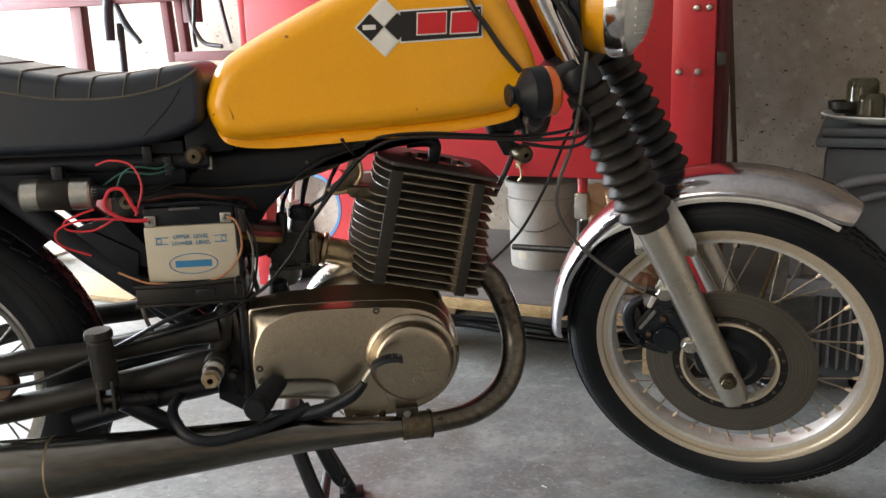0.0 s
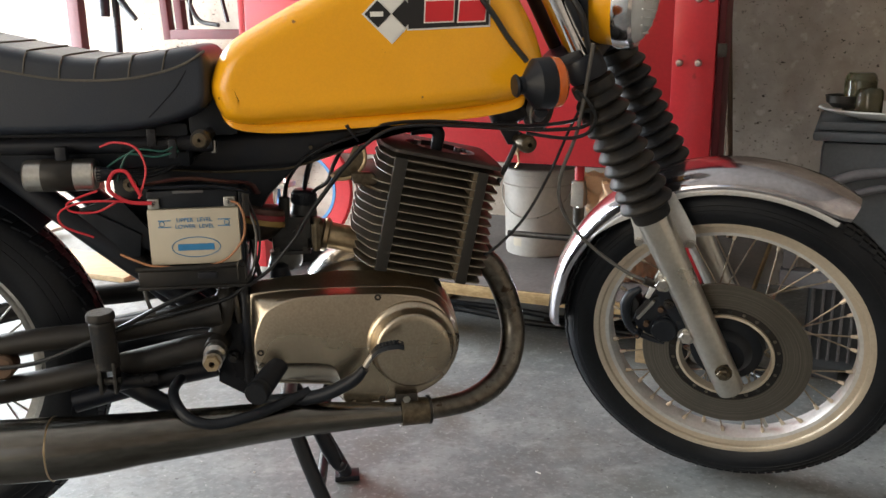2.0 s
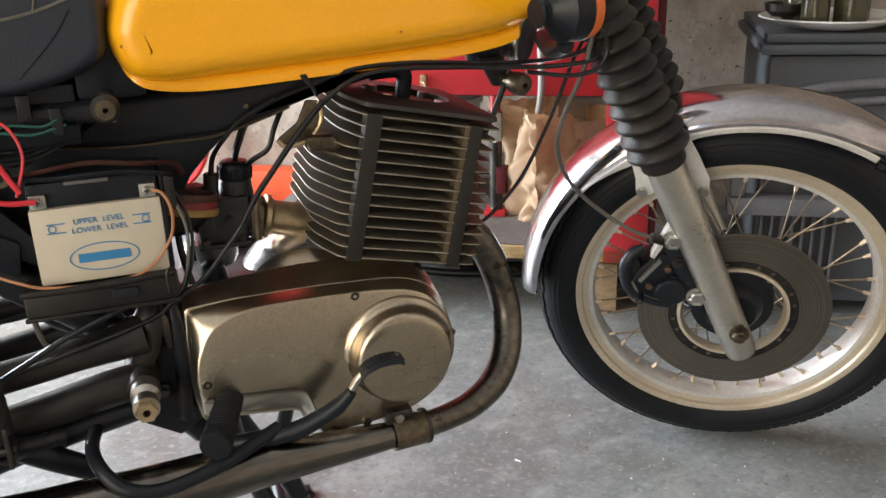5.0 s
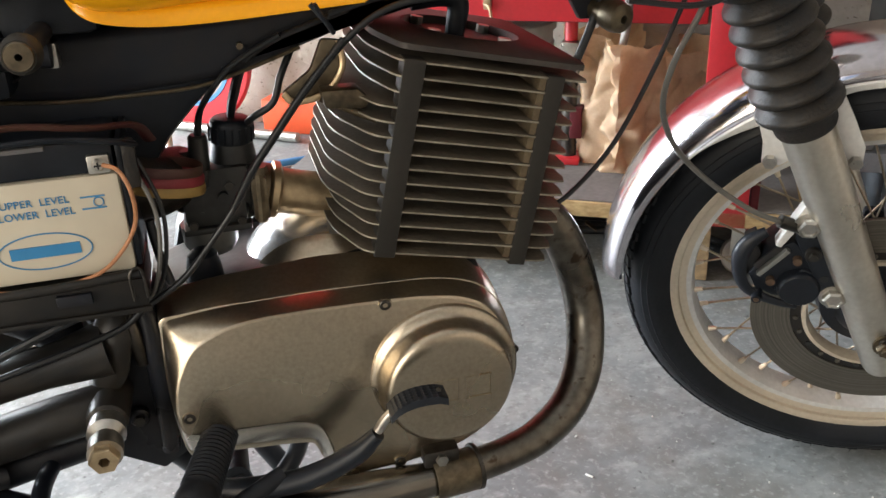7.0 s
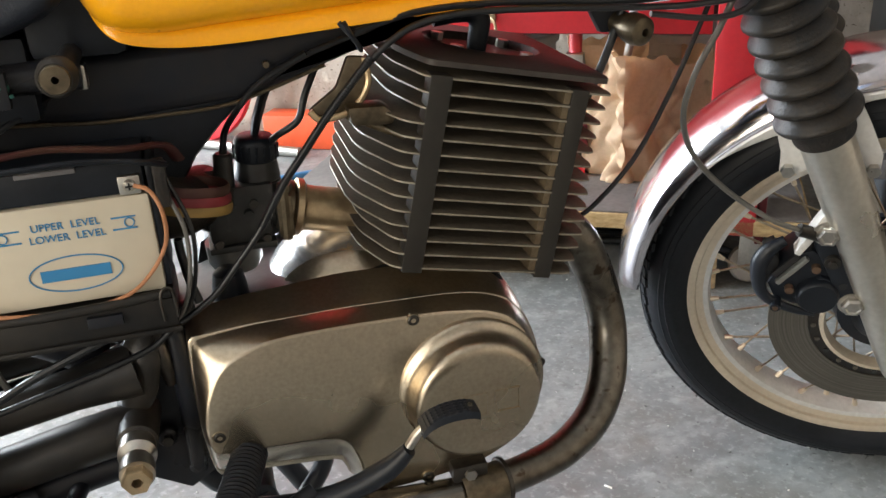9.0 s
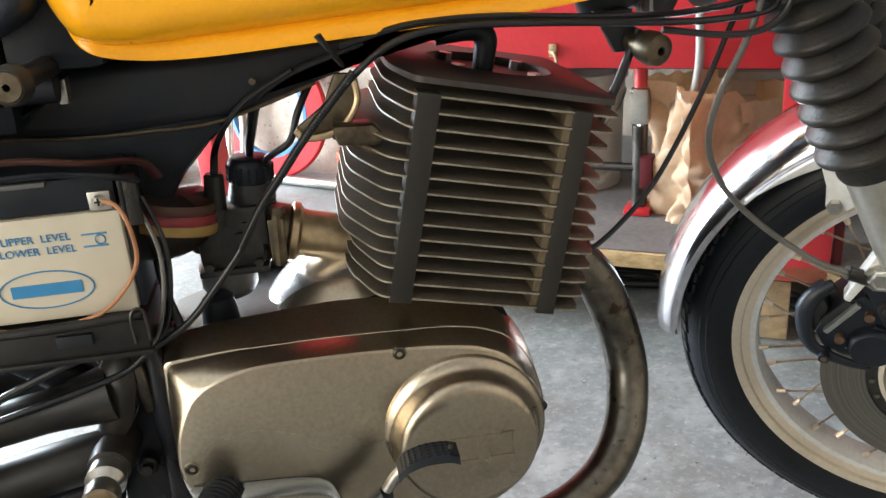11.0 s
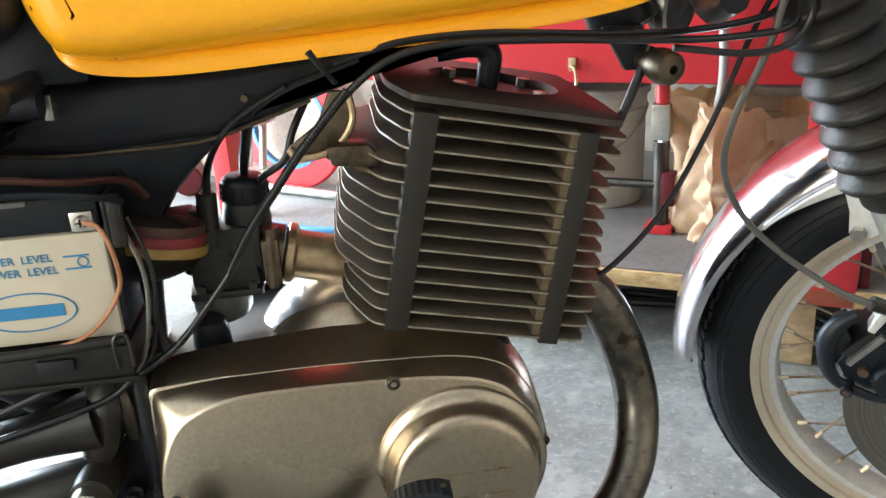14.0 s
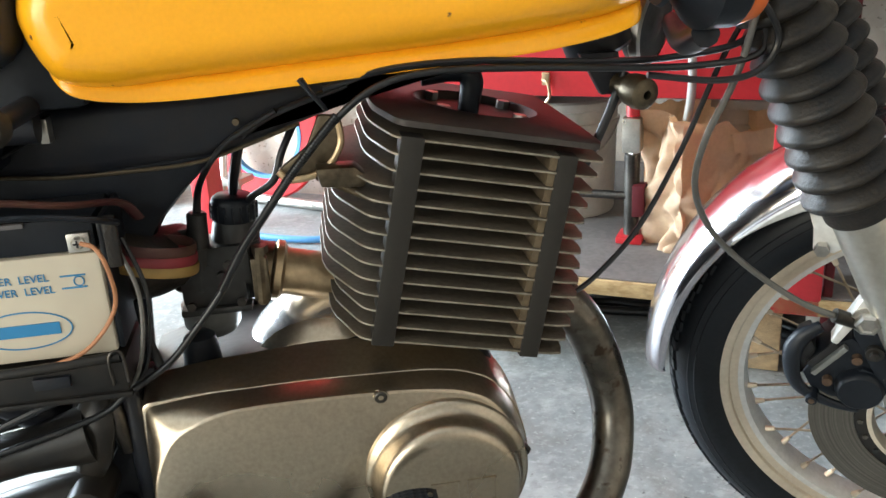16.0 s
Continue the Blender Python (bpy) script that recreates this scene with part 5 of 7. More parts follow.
def engine_cover():
    bm = bmesh.new()
    out, top = smooth2(FACE, 4), smooth2(PLATEAU, 4)
    back = []
    for x, z in inset2(out, -0.003):
        low = max(0.0, min(1.0, (0.36 - z) / 0.02)) * max(0.0, min(1.0, (-0.012 - x) / 0.02))
        back.append(bm.verts.new((x, -0.078, z + (0.004 + 0.008 * max(0.0, min(1.0, (x + 0.14) / 0.15))) * max(0.0, (z - 0.40) / 0.06) - 0.002 * low)))
    loops = [back]
    for f, h in ((0.0, 0.0), (0.05, 0.03), (0.13, 0.045), (0.19, 0.12), (0.27, 0.25), (0.38, 0.39), (0.52, 0.54), (0.66, 0.68), (0.79, 0.80), (0.90, 0.89), (0.97, 0.94), (1.0, 0.96)):
        loops.append([bm.verts.new((a[0] + (b[0] - a[0]) * f, -0.117 + (cover_y(b[1]) + 0.117) * h, a[1] + (b[1] - a[1]) * f)) for a, b in zip(out, top)])
    for d, h in ((0.0008, 0.975), (0.0017, 0.992), (0.0028, 1.0)):
        loops.append([bm.verts.new((x, -0.117 + (cover_y(z) + 0.117) * h, z)) for x, z in inset2(top, d)])
    n = len(out)
    for a, b in zip(loops, loops[1:]):
        for k in range(n):
            bm.faces.new((a[k], a[(k + 1) % n], b[(k + 1) % n], b[k]))
    bm.faces.new(loops[0][::-1])
    flat_top = bm.faces.new(loops[-1])
    bm.normal_update()
    bmesh.ops.triangulate(bm, faces=[flat_top], ngon_method="EAR_CLIP")
    return bm


cov = bp("engine_cover", engine_cover(), COVER, "worn polished alloy engine side cover", sharp=34)
BOSS = along((0.112, -0.140, 0.369), (0.112, -0.24, 0.369))
bp("round_boss", lathe([(0.0735, -0.002), (0.0728, 0.0072), (0.0712, 0.0098), (0.0690, 0.0112), (0.0665, 0.0130), (0.0645, 0.0158), (0.0628, 0.0205), (0.0616, 0.0262), (0.0602, 0.0308), (0.0580, 0.0338), (0.0545, 0.0352), (0.048, 0.0358), (0.03, 0.0361), (0, 0.0362)], BOSS, 80), COVER, "raised round boss", cov, 50)
# thin cast lines where the maker's mark is, as plain outlines
for x0, x1 in ((0.094, 0.119), (0.125, 0.150)):
    bp("cast_outline", join(box(x0, x1, -0.1772, -0.1750, 0.3790, 0.3802), box(x0, x1, -0.1772, -0.1750, 0.3565, 0.3577), box(x0, x0 + 0.0012, -0.1772, -0.1750, 0.3565, 0.3800), box(x1 - 0.0012, x1, -0.1772, -0.1750, 0.3565, 0.3800)), COVER, "", cov)
for x, z in ((-0.123, 0.3705), (0.061, 0.4495), (0.062, 0.2850)):
    yc = cover_y(z)
    bp("screw_seat", lathe([(0.0056, -0.003), (0.0056, 0.0006), (0.0065, 0.0007), (0.0068, 0.0), (0.0068, -0.003)], along((x, yc, z), (x, -0.3, z)), 20, close=True), COVER, "", cov)
    bp("socket_screw", lathe([(0.0024, -0.004), (0.0024, 0.001), (0.0045, 0.001), (0.0054, 0.0002), (0.0054, -0.004)], along((x, yc, z), (x, -0.3, z)), 16, close=True), DARKSTEEL, "recessed socket screw", cov)
bp("socket_screw", lathe([(0.0026, -0.004), (0.0026, 0.001), (0.0046, 0.001), (0.0054, 0.0002), (0.0054, -0.004)], along((0.1835, -0.142, 0.378), (0.190, -0.2, 0.378)), 16, close=True), DARKSTEEL, "recessed socket screw", cov)
case = bp("crankcase", pillow([(-0.150, 0.430), (-0.10, 0.446), (-0.02, 0.456), (0.05, 0.468), (0.12, 0.470), (0.165, 0.452), (0.185, 0.40), (0.18, 0.33), (0.15, 0.285), (0.05, 0.280), (0.0, 0.308), (-0.06, 0.326), (-0.15, 0.336)], 0.092, 0.012, 4), CASE, "oily dark crankcase")
def dome(grow, cut=False):
    bm = bmesh.new()
    bmesh.ops.create_uvsphere(bm, u_segments=56, v_segments=36, radius=1, matrix=Matrix.Translation((0.044, 0.018, 0.416)) @ Matrix.Diagonal((0.106 + grow, 0.088 + grow, 0.084 + grow, 1)))
    if cut:
        bmesh.ops.bisect_plane(bm, geom=bm.verts[:] + bm.edges[:] + bm.faces[:], plane_co=(0.0, -0.034, 0), plane_no=(0.25, 1, 0.0), clear_outer=True)
        bmesh.ops.solidify(bm, geom=bm.faces[:], thickness=0.0035)
    return bm


bp("case_top", dome(0.0), DOME, "bright domed top of the gearbox housing", case, 60)
bp("housing_neck", dome(0.0038, True), COVER, "stepped front half of the housing", case, 40)
bp("left_cover", prism(smooth2([(-0.12, 0.46), (0.0, 0.475), (0.12, 0.46), (0.16, 0.37), (0.11, 0.30), (-0.1, 0.32)], 3), 0.0925, 0.14, 0.008), CASE, "", case)
bp("clutch_nipple", lathe([(0, 0), (0.017, 0), (0.018, 0.004), (0.0165, 0.022), (0.0145, 0.033), (0.008, 0.038), (0, 0.038)], Matrix.Translation((-0.094, -0.035, 0.444)), 20), PLASTIC, "", case)
bp("lower_lug", prism([(0.075, 0.30), (0.115, 0.30), (0.11, 0.272), (0.085, 0.268)], -0.10, -0.06, 0.002), CASE, "", case)
# cylinder, leaning forward
TILT = radians(12.3)
CYL = Matrix.Translation((0.067, 0, 0.4885)) @ Matrix.Rotation(TILT, 4, "Y")


def fin_plan(k):
    g = 0.004 * math.sin(k * 0.5)
    f = 0.62 if k > 10 else 0.80 if k < 3 else 1.0
    near = [(0.004, -0.120), (0.150, -0.120), (0.160 + g, -0.117), (0.164 + g, -0.105), (0.166 + g, -0.05), (0.166 + g, 0.0)]
    back = [(-0.010, -0.1199), (-0.0175, -0.1188), (-0.0235, -0.1160), (-0.0280, -0.1110), (-0.0325, -0.1030), (-0.0395, -0.0890), (-0.0460, -0.0760), (-0.0500, -0.0640), (-0.0525, -0.045), (-0.0525, 0.0)]
    back = [(0.004 + (x - 0.004) * f, y) for x, y in back]
    half = back[::-1] + near
    return half + [(x, -y) for x, y in half[::-1][1:-1]]


def fin_mesh(plan, z0, z1, taper=0.0):
    bm = bmesh.new()
    cxm = sum(p[0] for p in plan) / len(plan)
    rows = []
    mid = (z0 + z1) / 2
    core = [(cxm + (x - cxm) * 0.55, y * 0.55) for x, y in plan]
    rows.append([bm.verts.new((x, y, mid - (z1 - z0) * 0.9)) for x, y in core])
    rows.append([bm.verts.new((x, y, z0 + 0.0006)) for x, y in plan])
    rows.append([bm.verts.new((x, y, z1 - 0.0006)) for x, y in plan])
    rows.append([bm.verts.new((x, y, mid + (z1 - z0) * 0.9)) for x, y in core])
    n = len(plan)
    for a, b in zip(rows, rows[1:]):
        for k in range(n):
            bm.faces.new((a[k], a[(k + 1) % n], b[(k + 1) % n], b[k]))
    bm.faces.new(rows[0][::-1])
    bm.faces.new(rows[-1])
    return bm


cyl = bp("cylinder", lathe([(0, -0.03), (0.062, -0.03), (0.066, 0.0), (0.066, 0.185), (0, 0.185)], CYL @ Matrix.Translation((0.053, 0, 0)), 40), FIN, "finned air-cooled cylinder, grimy grey-brown")
FINS = 14
for k in range(FINS):
    z = 0.002 + k * 0.01345
    b = fin_mesh(fin_plan(k), z - 0.0014, z + 0.0014)
    b.transform(CYL)
    fo = bp("fin", b, FIN, "", cyl, 30)
    fo.data.materials.append(FINEDGE)
    for f in fo.data.polygons:
        if abs((CYL.to_3x3().inverted() @ f.normal).z) < 0.2:
            f.material_index = 1
for x, w in ((0.001, 0.0098), (0.1305, 0.0084)):
    for s in (-1, 1):
        b = bmesh.new()
        b = box(x - w, x + w, -0.1204 if s < 0 else 0.10, -0.10 if s < 0 else 0.1204, -0.003, 0.179, 0.0015, CYL)
        bp("damper_bar", b, DAMPER, "dark rubber damper bar across the fins", cyl)
for k in range(FINS - 1):
    z = 0.0087 + k * 0.01345
    bp("fin_web", box(0.116, 0.1235, -0.118, -0.06, z - 0.0052, z + 0.0052, 0, CYL), WEB, "", cyl)
bp("front_web", box(0.095, 0.16, -0.012, 0.012, 0.0, 0.178, 0.002, CYL), FIN, "", cyl)
def head_plate():
    plan = [(x * 0.97 + 0.001, y * 0.97) for x, y in fin_plan(13)]
    pts = []
    for a, b in zip(plan, plan[1:] + plan[:1]):
        steps = max(1, int(math.hypot(b[0] - a[0], b[1] - a[1]) / 0.008))
        pts += [(a[0] + (b[0] - a[0]) * s / steps, a[1] + (b[1] - a[1]) * s / steps) for s in range(steps)]
    bm = bmesh.new()
    cx = 0.072

    def ring(r, z):
        loop = []
        for x, y in pts:
            a = math.atan2(y, x - cx)
            loop.append(bm.verts.new((cx + r * math.cos(a), r * math.sin(a), z)))
        return loop

    loops = [[bm.verts.new((x, y, z)) for x, y in pts] for z in (0.1858, 0.1906)]
    loops += [[bm.verts.new((cx + (x - cx) * 0.985, y * 0.985, 0.1915)) for x, y in pts]]
    loops += [ring(0.0625, 0.1915), ring(0.0605, 0.1930), ring(0.0580, 0.1930), ring(0.0560, 0.1905), ring(0.050, 0.1835), ring(0.022, 0.1805)]
    n = len(pts)
    for a, b in zip(loops, loops[1:]):
        for k in range(n):
            bm.faces.new((a[k], a[(k + 1) % n], b[(k + 1) % n], b[k]))
    bm.faces.new(loops[0][::-1])
    bm.faces.new(loops[-1])
    bm.transform(CYL)
    return bm


head = bp("cylinder_head", head_plate(), HEAD, "dark cylinder head with a round recess and bolts")
for x, y in ((0.037, -0.035), (0.107, -0.035), (0.037, 0.035), (0.107, 0.035)):
    bp("head_bolt", rod(CYL @ Vector((x, y, 0.181)), CYL @ Vector((x, y, 0.1935)), 0.0065, seg=6), STEEL, "", head)
plug = bp("spark_plug_cap", tube([(0.169, -0.01, 0.652), (0.1725, -0.01, 0.670), (0.1745, -0.01, 0.684), (0.1690, -0.01, 0.6925), (0.155, -0.01, 0.694), (0.128, -0.01, 0.6915)], [0.0095, 0.0100, 0.0108, 0.0108, 0.0092, 0.0085], 14), PLASTIC, "black right-angle spark plug cap")
bp("spark_plug", rod((0.1655, -0.01, 0.637), (0.1695, -0.01, 0.655), 0.0085, seg=6), STEEL, "", plug)
bp("plug_lead", tube([(0.132, -0.01, 0.692), (0.105, -0.006, 0.692), (0.07, 0.0, 0.70), (0.0, 0.01, 0.70), (-0.1, 0.02, 0.69)], 0.0042, 8), CABLE, "", plug)
stay = bp("head_stay", join(prism([(0.027, 0.638), (0.060, 0.637), (0.070, 0.626), (0.066, 0.618), (0.030, 0.621)], -0.094, -0.068, 0.004), tube([(0.074, -0.10, 0.608), (0.056, -0.088, 0.616), (0.03, -0.078, 0.629)], [0.004, 0.007, 0.009], 10, flat=0.6)), OLDBRASS, "brassy alloy head stay cast to the fins")
bp("stay_plate", prism([(-0.004, 0.634), (0.004, 0.626), (0.034, 0.630), (0.052, 0.652), (0.050, 0.676), (0.034, 0.678), (0.022, 0.652)], -0.074, -0.066, 0.003), OLDBRASS, "triangular stay plate", stay)
bp("plate_rim", tube([(-0.003, -0.075, 0.634), (0.006, -0.076, 0.626), (0.033, -0.076, 0.631), (0.050, -0.075, 0.652), (0.049, -0.074, 0.676)], 0.003, 8), BRASS, "", stay)
# intake and carburettor
man = bp("intake_manifold", lathe([(0.0, -0.075), (0.0235, -0.075), (0.0225, -0.02), (0.0225, -0.004), (0.0235, 0.0), (0.0285, 0.003), (0.0285, 0.009), (0.0235, 0.012), (0, 0.012)], along((-0.012, -0.001, 0.5185), (-0.060, -0.001, 0.531)), 32), BRASS, "brown alloy intake stub")
bp("clamp_ring", join(lathe([(0.0225, 0), (0.0255, 0), (0.0255, 0.014), (0.0225, 0.014)], along((-0.024, -0.001, 0.522), (-0.07, -0.001, 0.534)), 28, close=True), rod((-0.031, -0.030, 0.550), (-0.033, -0.030, 0.500), 0.0055, seg=8), box(-0.040, -0.025, -0.034, -0.022, 0.503, 0.545, 0.002), rod((-0.030, -0.030, 0.549), (-0.030, -0.030, 0.556), 0.0075, seg=6)), OLDBRASS, "hose clamp with screw", man)
carb = bp("carburettor", join(rod((-0.0575, -0.001, 0.500), (-0.0522, -0.001, 0.558), 0.0235, 0.0225, bevel=0.003), rod((-0.0523, -0.001, 0.555), (-0.0508, -0.001, 0.577), 0.0225, 0.0195, bevel=0.002), box(-0.105, -0.045, -0.030, 0.026, 0.500, 0.542, 0.008), box(-0.107, -0.043, -0.033, 0.029, 0.4945, 0.5010, 0.002), rod((-0.036, -0.001, 0.5245), (-0.101, -0.001, 0.538), 0.0235), box(-0.080, -0.040, -0.0285, 0.02, 0.518, 0.558, 0.006), rod((-0.066, -0.026, 0.531), (-0.066, -0.036, 0.531), 0.0048, seg=12)), CASE, "dark grimy carburettor")
for x, y, z in ((-0.097, -0.029, 0.504), (-0.052, -0.029, 0.504), (-0.060, -0.0275, 0.540)):
    bp("body_screw", rod((x, y, z), (x, y - 0.004, z), 0.0042, seg=10), DARKSTEEL, "", carb)
bp("cap", lathe([(0, 0), (0.0195, 0), (0.0205, 0.002)] + [(0.0205 + 0.0008 * (k % 2), 0.003 + 0.0028 * k) for k in range(5)] + [(0.0205, 0.017), (0.019, 0.021), (0.016, 0.0235), (0, 0.0245)], along((-0.0512, -0.001, 0.5745), (-0.0465, -0.001, 0.635)), 32), PLASTIC, "ribbed black carburettor cap", carb)
for k in range(18):
    a = 2 * math.pi * k / 18
    Tc = along((-0.0512, -0.001, 0.5745), (-0.0465, -0.001, 0.635))
    bp("cap_rib", rod(Tc @ Vector((0.0208 * math.cos(a), 0.0208 * math.sin(a), 0.002)), Tc @ Vector((0.0208 * math.cos(a), 0.0208 * math.sin(a), 0.0165)), 0.0013, seg=6), PLASTIC, "", carb)
bp("float_bowl", lathe([(0.0, 0.0), (0.014, 0.0008), (0.022, 0.005), (0.0265, 0.013), (0.0275, 0.033), (0, 0.033)], Matrix.Translation((-0.084, -0.001, 0.4625)), 32), BOWL, "grey alloy float bowl", carb)
bp("choke_body", join(rod((-0.087, -0.020, 0.515), (-0.0815, -0.020, 0.590), 0.0105, 0.0090, bevel=0.002), rod((-0.0875, -0.020, 0.545), (-0.086, -0.020, 0.558), 0.0130, seg=6), rod((-0.103, -0.014, 0.515), (-0.098, -0.014, 0.575), 0.0095, bevel=0.002)), CASE, "", carb)
bp("inlet_duct", tube([(-0.10, -0.001, 0.548), (-0.13, -0.033, 0.552), (-0.16, -0.03, 0.56)], [0.027, 0.032, 0.032], 20), RUBBER, "", carb)
bp("throttle_cable", tube([(-0.0495, -0.001, 0.597), (-0.044, -0.016, 0.622), (-0.03, -0.045, 0.66), (0.0, -0.06, 0.68), (0.06, -0.07, 0.70)], [0.0038, 0.0050, 0.0046, 0.0028, 0.0028], 8), CABLE, "throttle cable with rubber sleeve", carb)
bp("choke_cable", tube([(-0.0815, -0.020, 0.586), (-0.076, -0.025, 0.612), (-0.06, -0.05, 0.64), (-0.04, -0.055, 0.66), (0.0, -0.065, 0.683)], [0.0038, 0.0032, 0.0026, 0.0026, 0.0026], 8), CABLE, "", carb)
bp("fuel_hose", tube([(0.02, -0.02, 0.675), (0.0, -0.03, 0.64), (-0.01, -0.03, 0.615), (-0.03, -0.02, 0.60), (-0.04, 0.0, 0.585)], 0.0034, 10), CABLE, "black fuel hose", carb)

# exhaust
ex = bp("exhaust_pipe", tube([(0.195, -0.02, 0.492), (0.228, -0.045, 0.487), (0.2560, -0.055, 0.4650), (0.2757, -0.056, 0.4260), (0.2885, -0.060, 0.3800), (0.2900, -0.070, 0.3460), (0.2770, -0.096, 0.3110), (0.2500, -0.122, 0.2850), (0.2110, -0.141, 0.2690), (0.1700, -0.153, 0.2640), (0.1200, -0.165, 0.2640)], [0.021, 0.021, 0.0208, 0.0205, 0.0205, 0.0205, 0.0202, 0.0195, 0.0182, 0.0170, 0.0165], 28, 8), PIPE, "brown heat-stained exhaust header")
bp("port_collar", lathe([(0.022, -0.008), (0.0255, -0.008), (0.0265, -0.005), (0.0265, 0.005), (0.0255, 0.008), (0.022, 0.008)], along((0.236, -0.048, 0.484), (0.26, -0.056, 0.462)), 28, close=True), DARKSTEEL, "", ex)
bp("silencer", tube([(0.126, -0.1630, 0.2630), (0.086, -0.1680, 0.2640), (-0.012, -0.1760, 0.2675), (-0.110, -0.1830, 0.2690), (-0.198, -0.1880, 0.2650), (-0.296, -0.1910, 0.2595), (-0.432, -0.193, 0.2525), (-0.69, -0.193, 0.2550), (-0.98, -0.193, 0.265)], [0.0165, 0.0172, 0.0235, 0.0298, 0.0342, 0.0390, 0.0473, 0.0488, 0.0488], 36, 8), MUFFLER, "long tapered steel silencer")
bp("weld_ring", lathe([(0.0466, -0.002), (0.0486, 0), (0.0466, 0.002)], along((-0.432, -0.193, 0.2525), (-0.46, -0.193, 0.2523)), 40), BRASS, "welded seam ring")
cl = bp("exhaust_clamp", lathe([(0.0182, -0.0205), (0.0205, -0.0225), (0.0215, -0.0205), (0.0215, 0.0205), (0.0205, 0.0225), (0.0182, 0.0205)], along((0.1125, -0.1655, 0.2640), (0.08, -0.169, 0.2645)), 32, close=True), OLDBRASS, "browned steel exhaust clamp")
bp("clamp_ring", lathe([(0.0205, -0.003), (0.0232, -0.002), (0.0232, 0.002), (0.0205, 0.003)], along((0.136, -0.1612, 0.2637), (0.10, -0.166, 0.264)), 28, close=True), DARKSTEEL, "", cl)
bp("clamp_lug", box(0.083, 0.118, -0.172, -0.142, 0.280, 0.298, 0.003), DARKSTEEL, "", cl)
bp("clamp_bolt", rod((0.100, -0.176, 0.289), (0.100, -0.138, 0.289), 0.006, seg=6), STEEL, "", cl)

# pegs and levers
fp = bp("rider_footrest", lathe([(0.0, 0), (0.012, 0)] + [(0.0150 + 0.0010 * (k % 2) + 0.00006 * k, 0.004 + 0.0024 * k) for k in range(33)] + [(0.0175, 0.085), (0.0185, 0.089), (0.0185, 0.098), (0.0165, 0.101), (0, 0.101)], along((-0.096, -0.135, 0.347), (-0.128, -0.235, 0.335)), 28), TYRE, "ribbed rubber rider footrest")
bp("footrest_arm", tube([(-0.088, -0.125, 0.357), (-0.06, -0.115, 0.335), (-0.03, -0.11, 0.318), (-0.03, -0.06, 0.30)], 0.009, 12), DARKSTEEL, "", fp)
lv = bp("gear_lever", tube([(-0.115, -0.150, 0.290), (-0.08, -0.172, 0.299), (-0.03, -0.188, 0.311), (0.015, -0.198, 0.335), (0.036, -0.204, 0.357)], [0.0105, 0.0115, 0.0115, 0.0108, 0.0072], 18, flat=0.95), PLASTIC, "dark steel foot lever")
bp("lever_neck", tube([(0.036, -0.204, 0.360), (0.046, -0.207, 0.376), (0.062, -0.212, 0.389), (0.085, -0.218, 0.3955)], 0.0045, 10), STEEL, "", lv)


def pad():
    bm = bmesh.new()
    line = curve([(0.046, -0.208, 0.380), (0.054, -0.2115, 0.390), (0.068, -0.215, 0.397), (0.085, -0.2185, 0.3995), (0.0945, -0.220, 0.3975)], 9)
    across = [-0.0115 + 0.0021 * q for q in range(11)]
    rings = []
    for k, c in enumerate(line):
        ring = []
        for q, dy in enumerate(across):
            lift = 0.0012 if k % 3 == 1 and q % 2 == 1 and 2 < k < len(line) - 7 else 0.0
            ring.append(bm.verts.new(c + Vector((0, dy, 0.0028 + lift + 0.0006 * (q in (0, 10)) - 0.0012 * (q in (0, 10))))))
        ring += [bm.verts.new(c + Vector((0, dy, dz))) for dy, dz in ((0.0105, -0.003), (-0.0125, -0.0042))]
        rings.append(ring)
    m = len(rings[0])
    for a, b_ in zip(rings, rings[1:]):
        for q in range(m):
            bm.faces.new((a[q], a[(q + 1) % m], b_[(q + 1) % m], b_[q]))
    bm.faces.new(rings[0][::-1])
    bm.faces.new(rings[-1])
    return bm


bp("lever_pad", pad(), PLASTIC, "black rubber lever pad with small studs", lv, 20)
bp("pad_rivet", rod((0.0885, -0.2205, 0.4015), (0.0885, -0.2205, 0.4035), 0.0022, seg=10), STEEL, "", lv)
bp("brake_pedal", tube([(-0.250, -0.09, 0.318), (-0.257, -0.13, 0.320), (-0.257, -0.165, 0.319), (-0.246, -0.195, 0.309), (-0.225, -0.212, 0.294), (-0.192, -0.216, 0.2865), (-0.147, -0.210, 0.291), (-0.105, -0.203, 0.302), (-0.05, -0.18, 0.315)], 0.0082, 14), PLASTIC, "bent black brake pedal tube")
stand = bp("centre_stand", join(tube([(-0.095, -0.06, 0.235), (-0.060, -0.085, 0.13), (-0.012, -0.115, 0.012)], 0.013, 12), tube([(-0.095, 0.06, 0.235), (-0.050, 0.085, 0.13), (-0.002, 0.115, 0.012)], 0.013, 12), rod((-0.095, -0.07, 0.235), (-0.095, 0.07, 0.235), 0.014), box(-0.03, 0.04, -0.135, -0.10, 0.0, 0.012, 0.003), box(-0.024, 0.024, 0.10, 0.135, 0.0, 0.012, 0.003), rod((-0.045, -0.09, 0.10), (-0.035, 0.09, 0.10), 0.009)), FRAME, "black centre stand with splayed feet")
bp("stand_tang", tube([(-0.05, -0.05, 0.20), (-0.028, -0.052, 0.15), (-0.012, -0.055, 0.118), (-0.002, -0.058, 0.128)], [0.012, 0.014, 0.010, 0.006], 10), FRAME, "", stand)
bp("case_stay", tube([(-0.02, -0.06, 0.285), (-0.03, -0.05, 0.24), (-0.05, -0.05, 0.21)], 0.010, 10), FRAME)

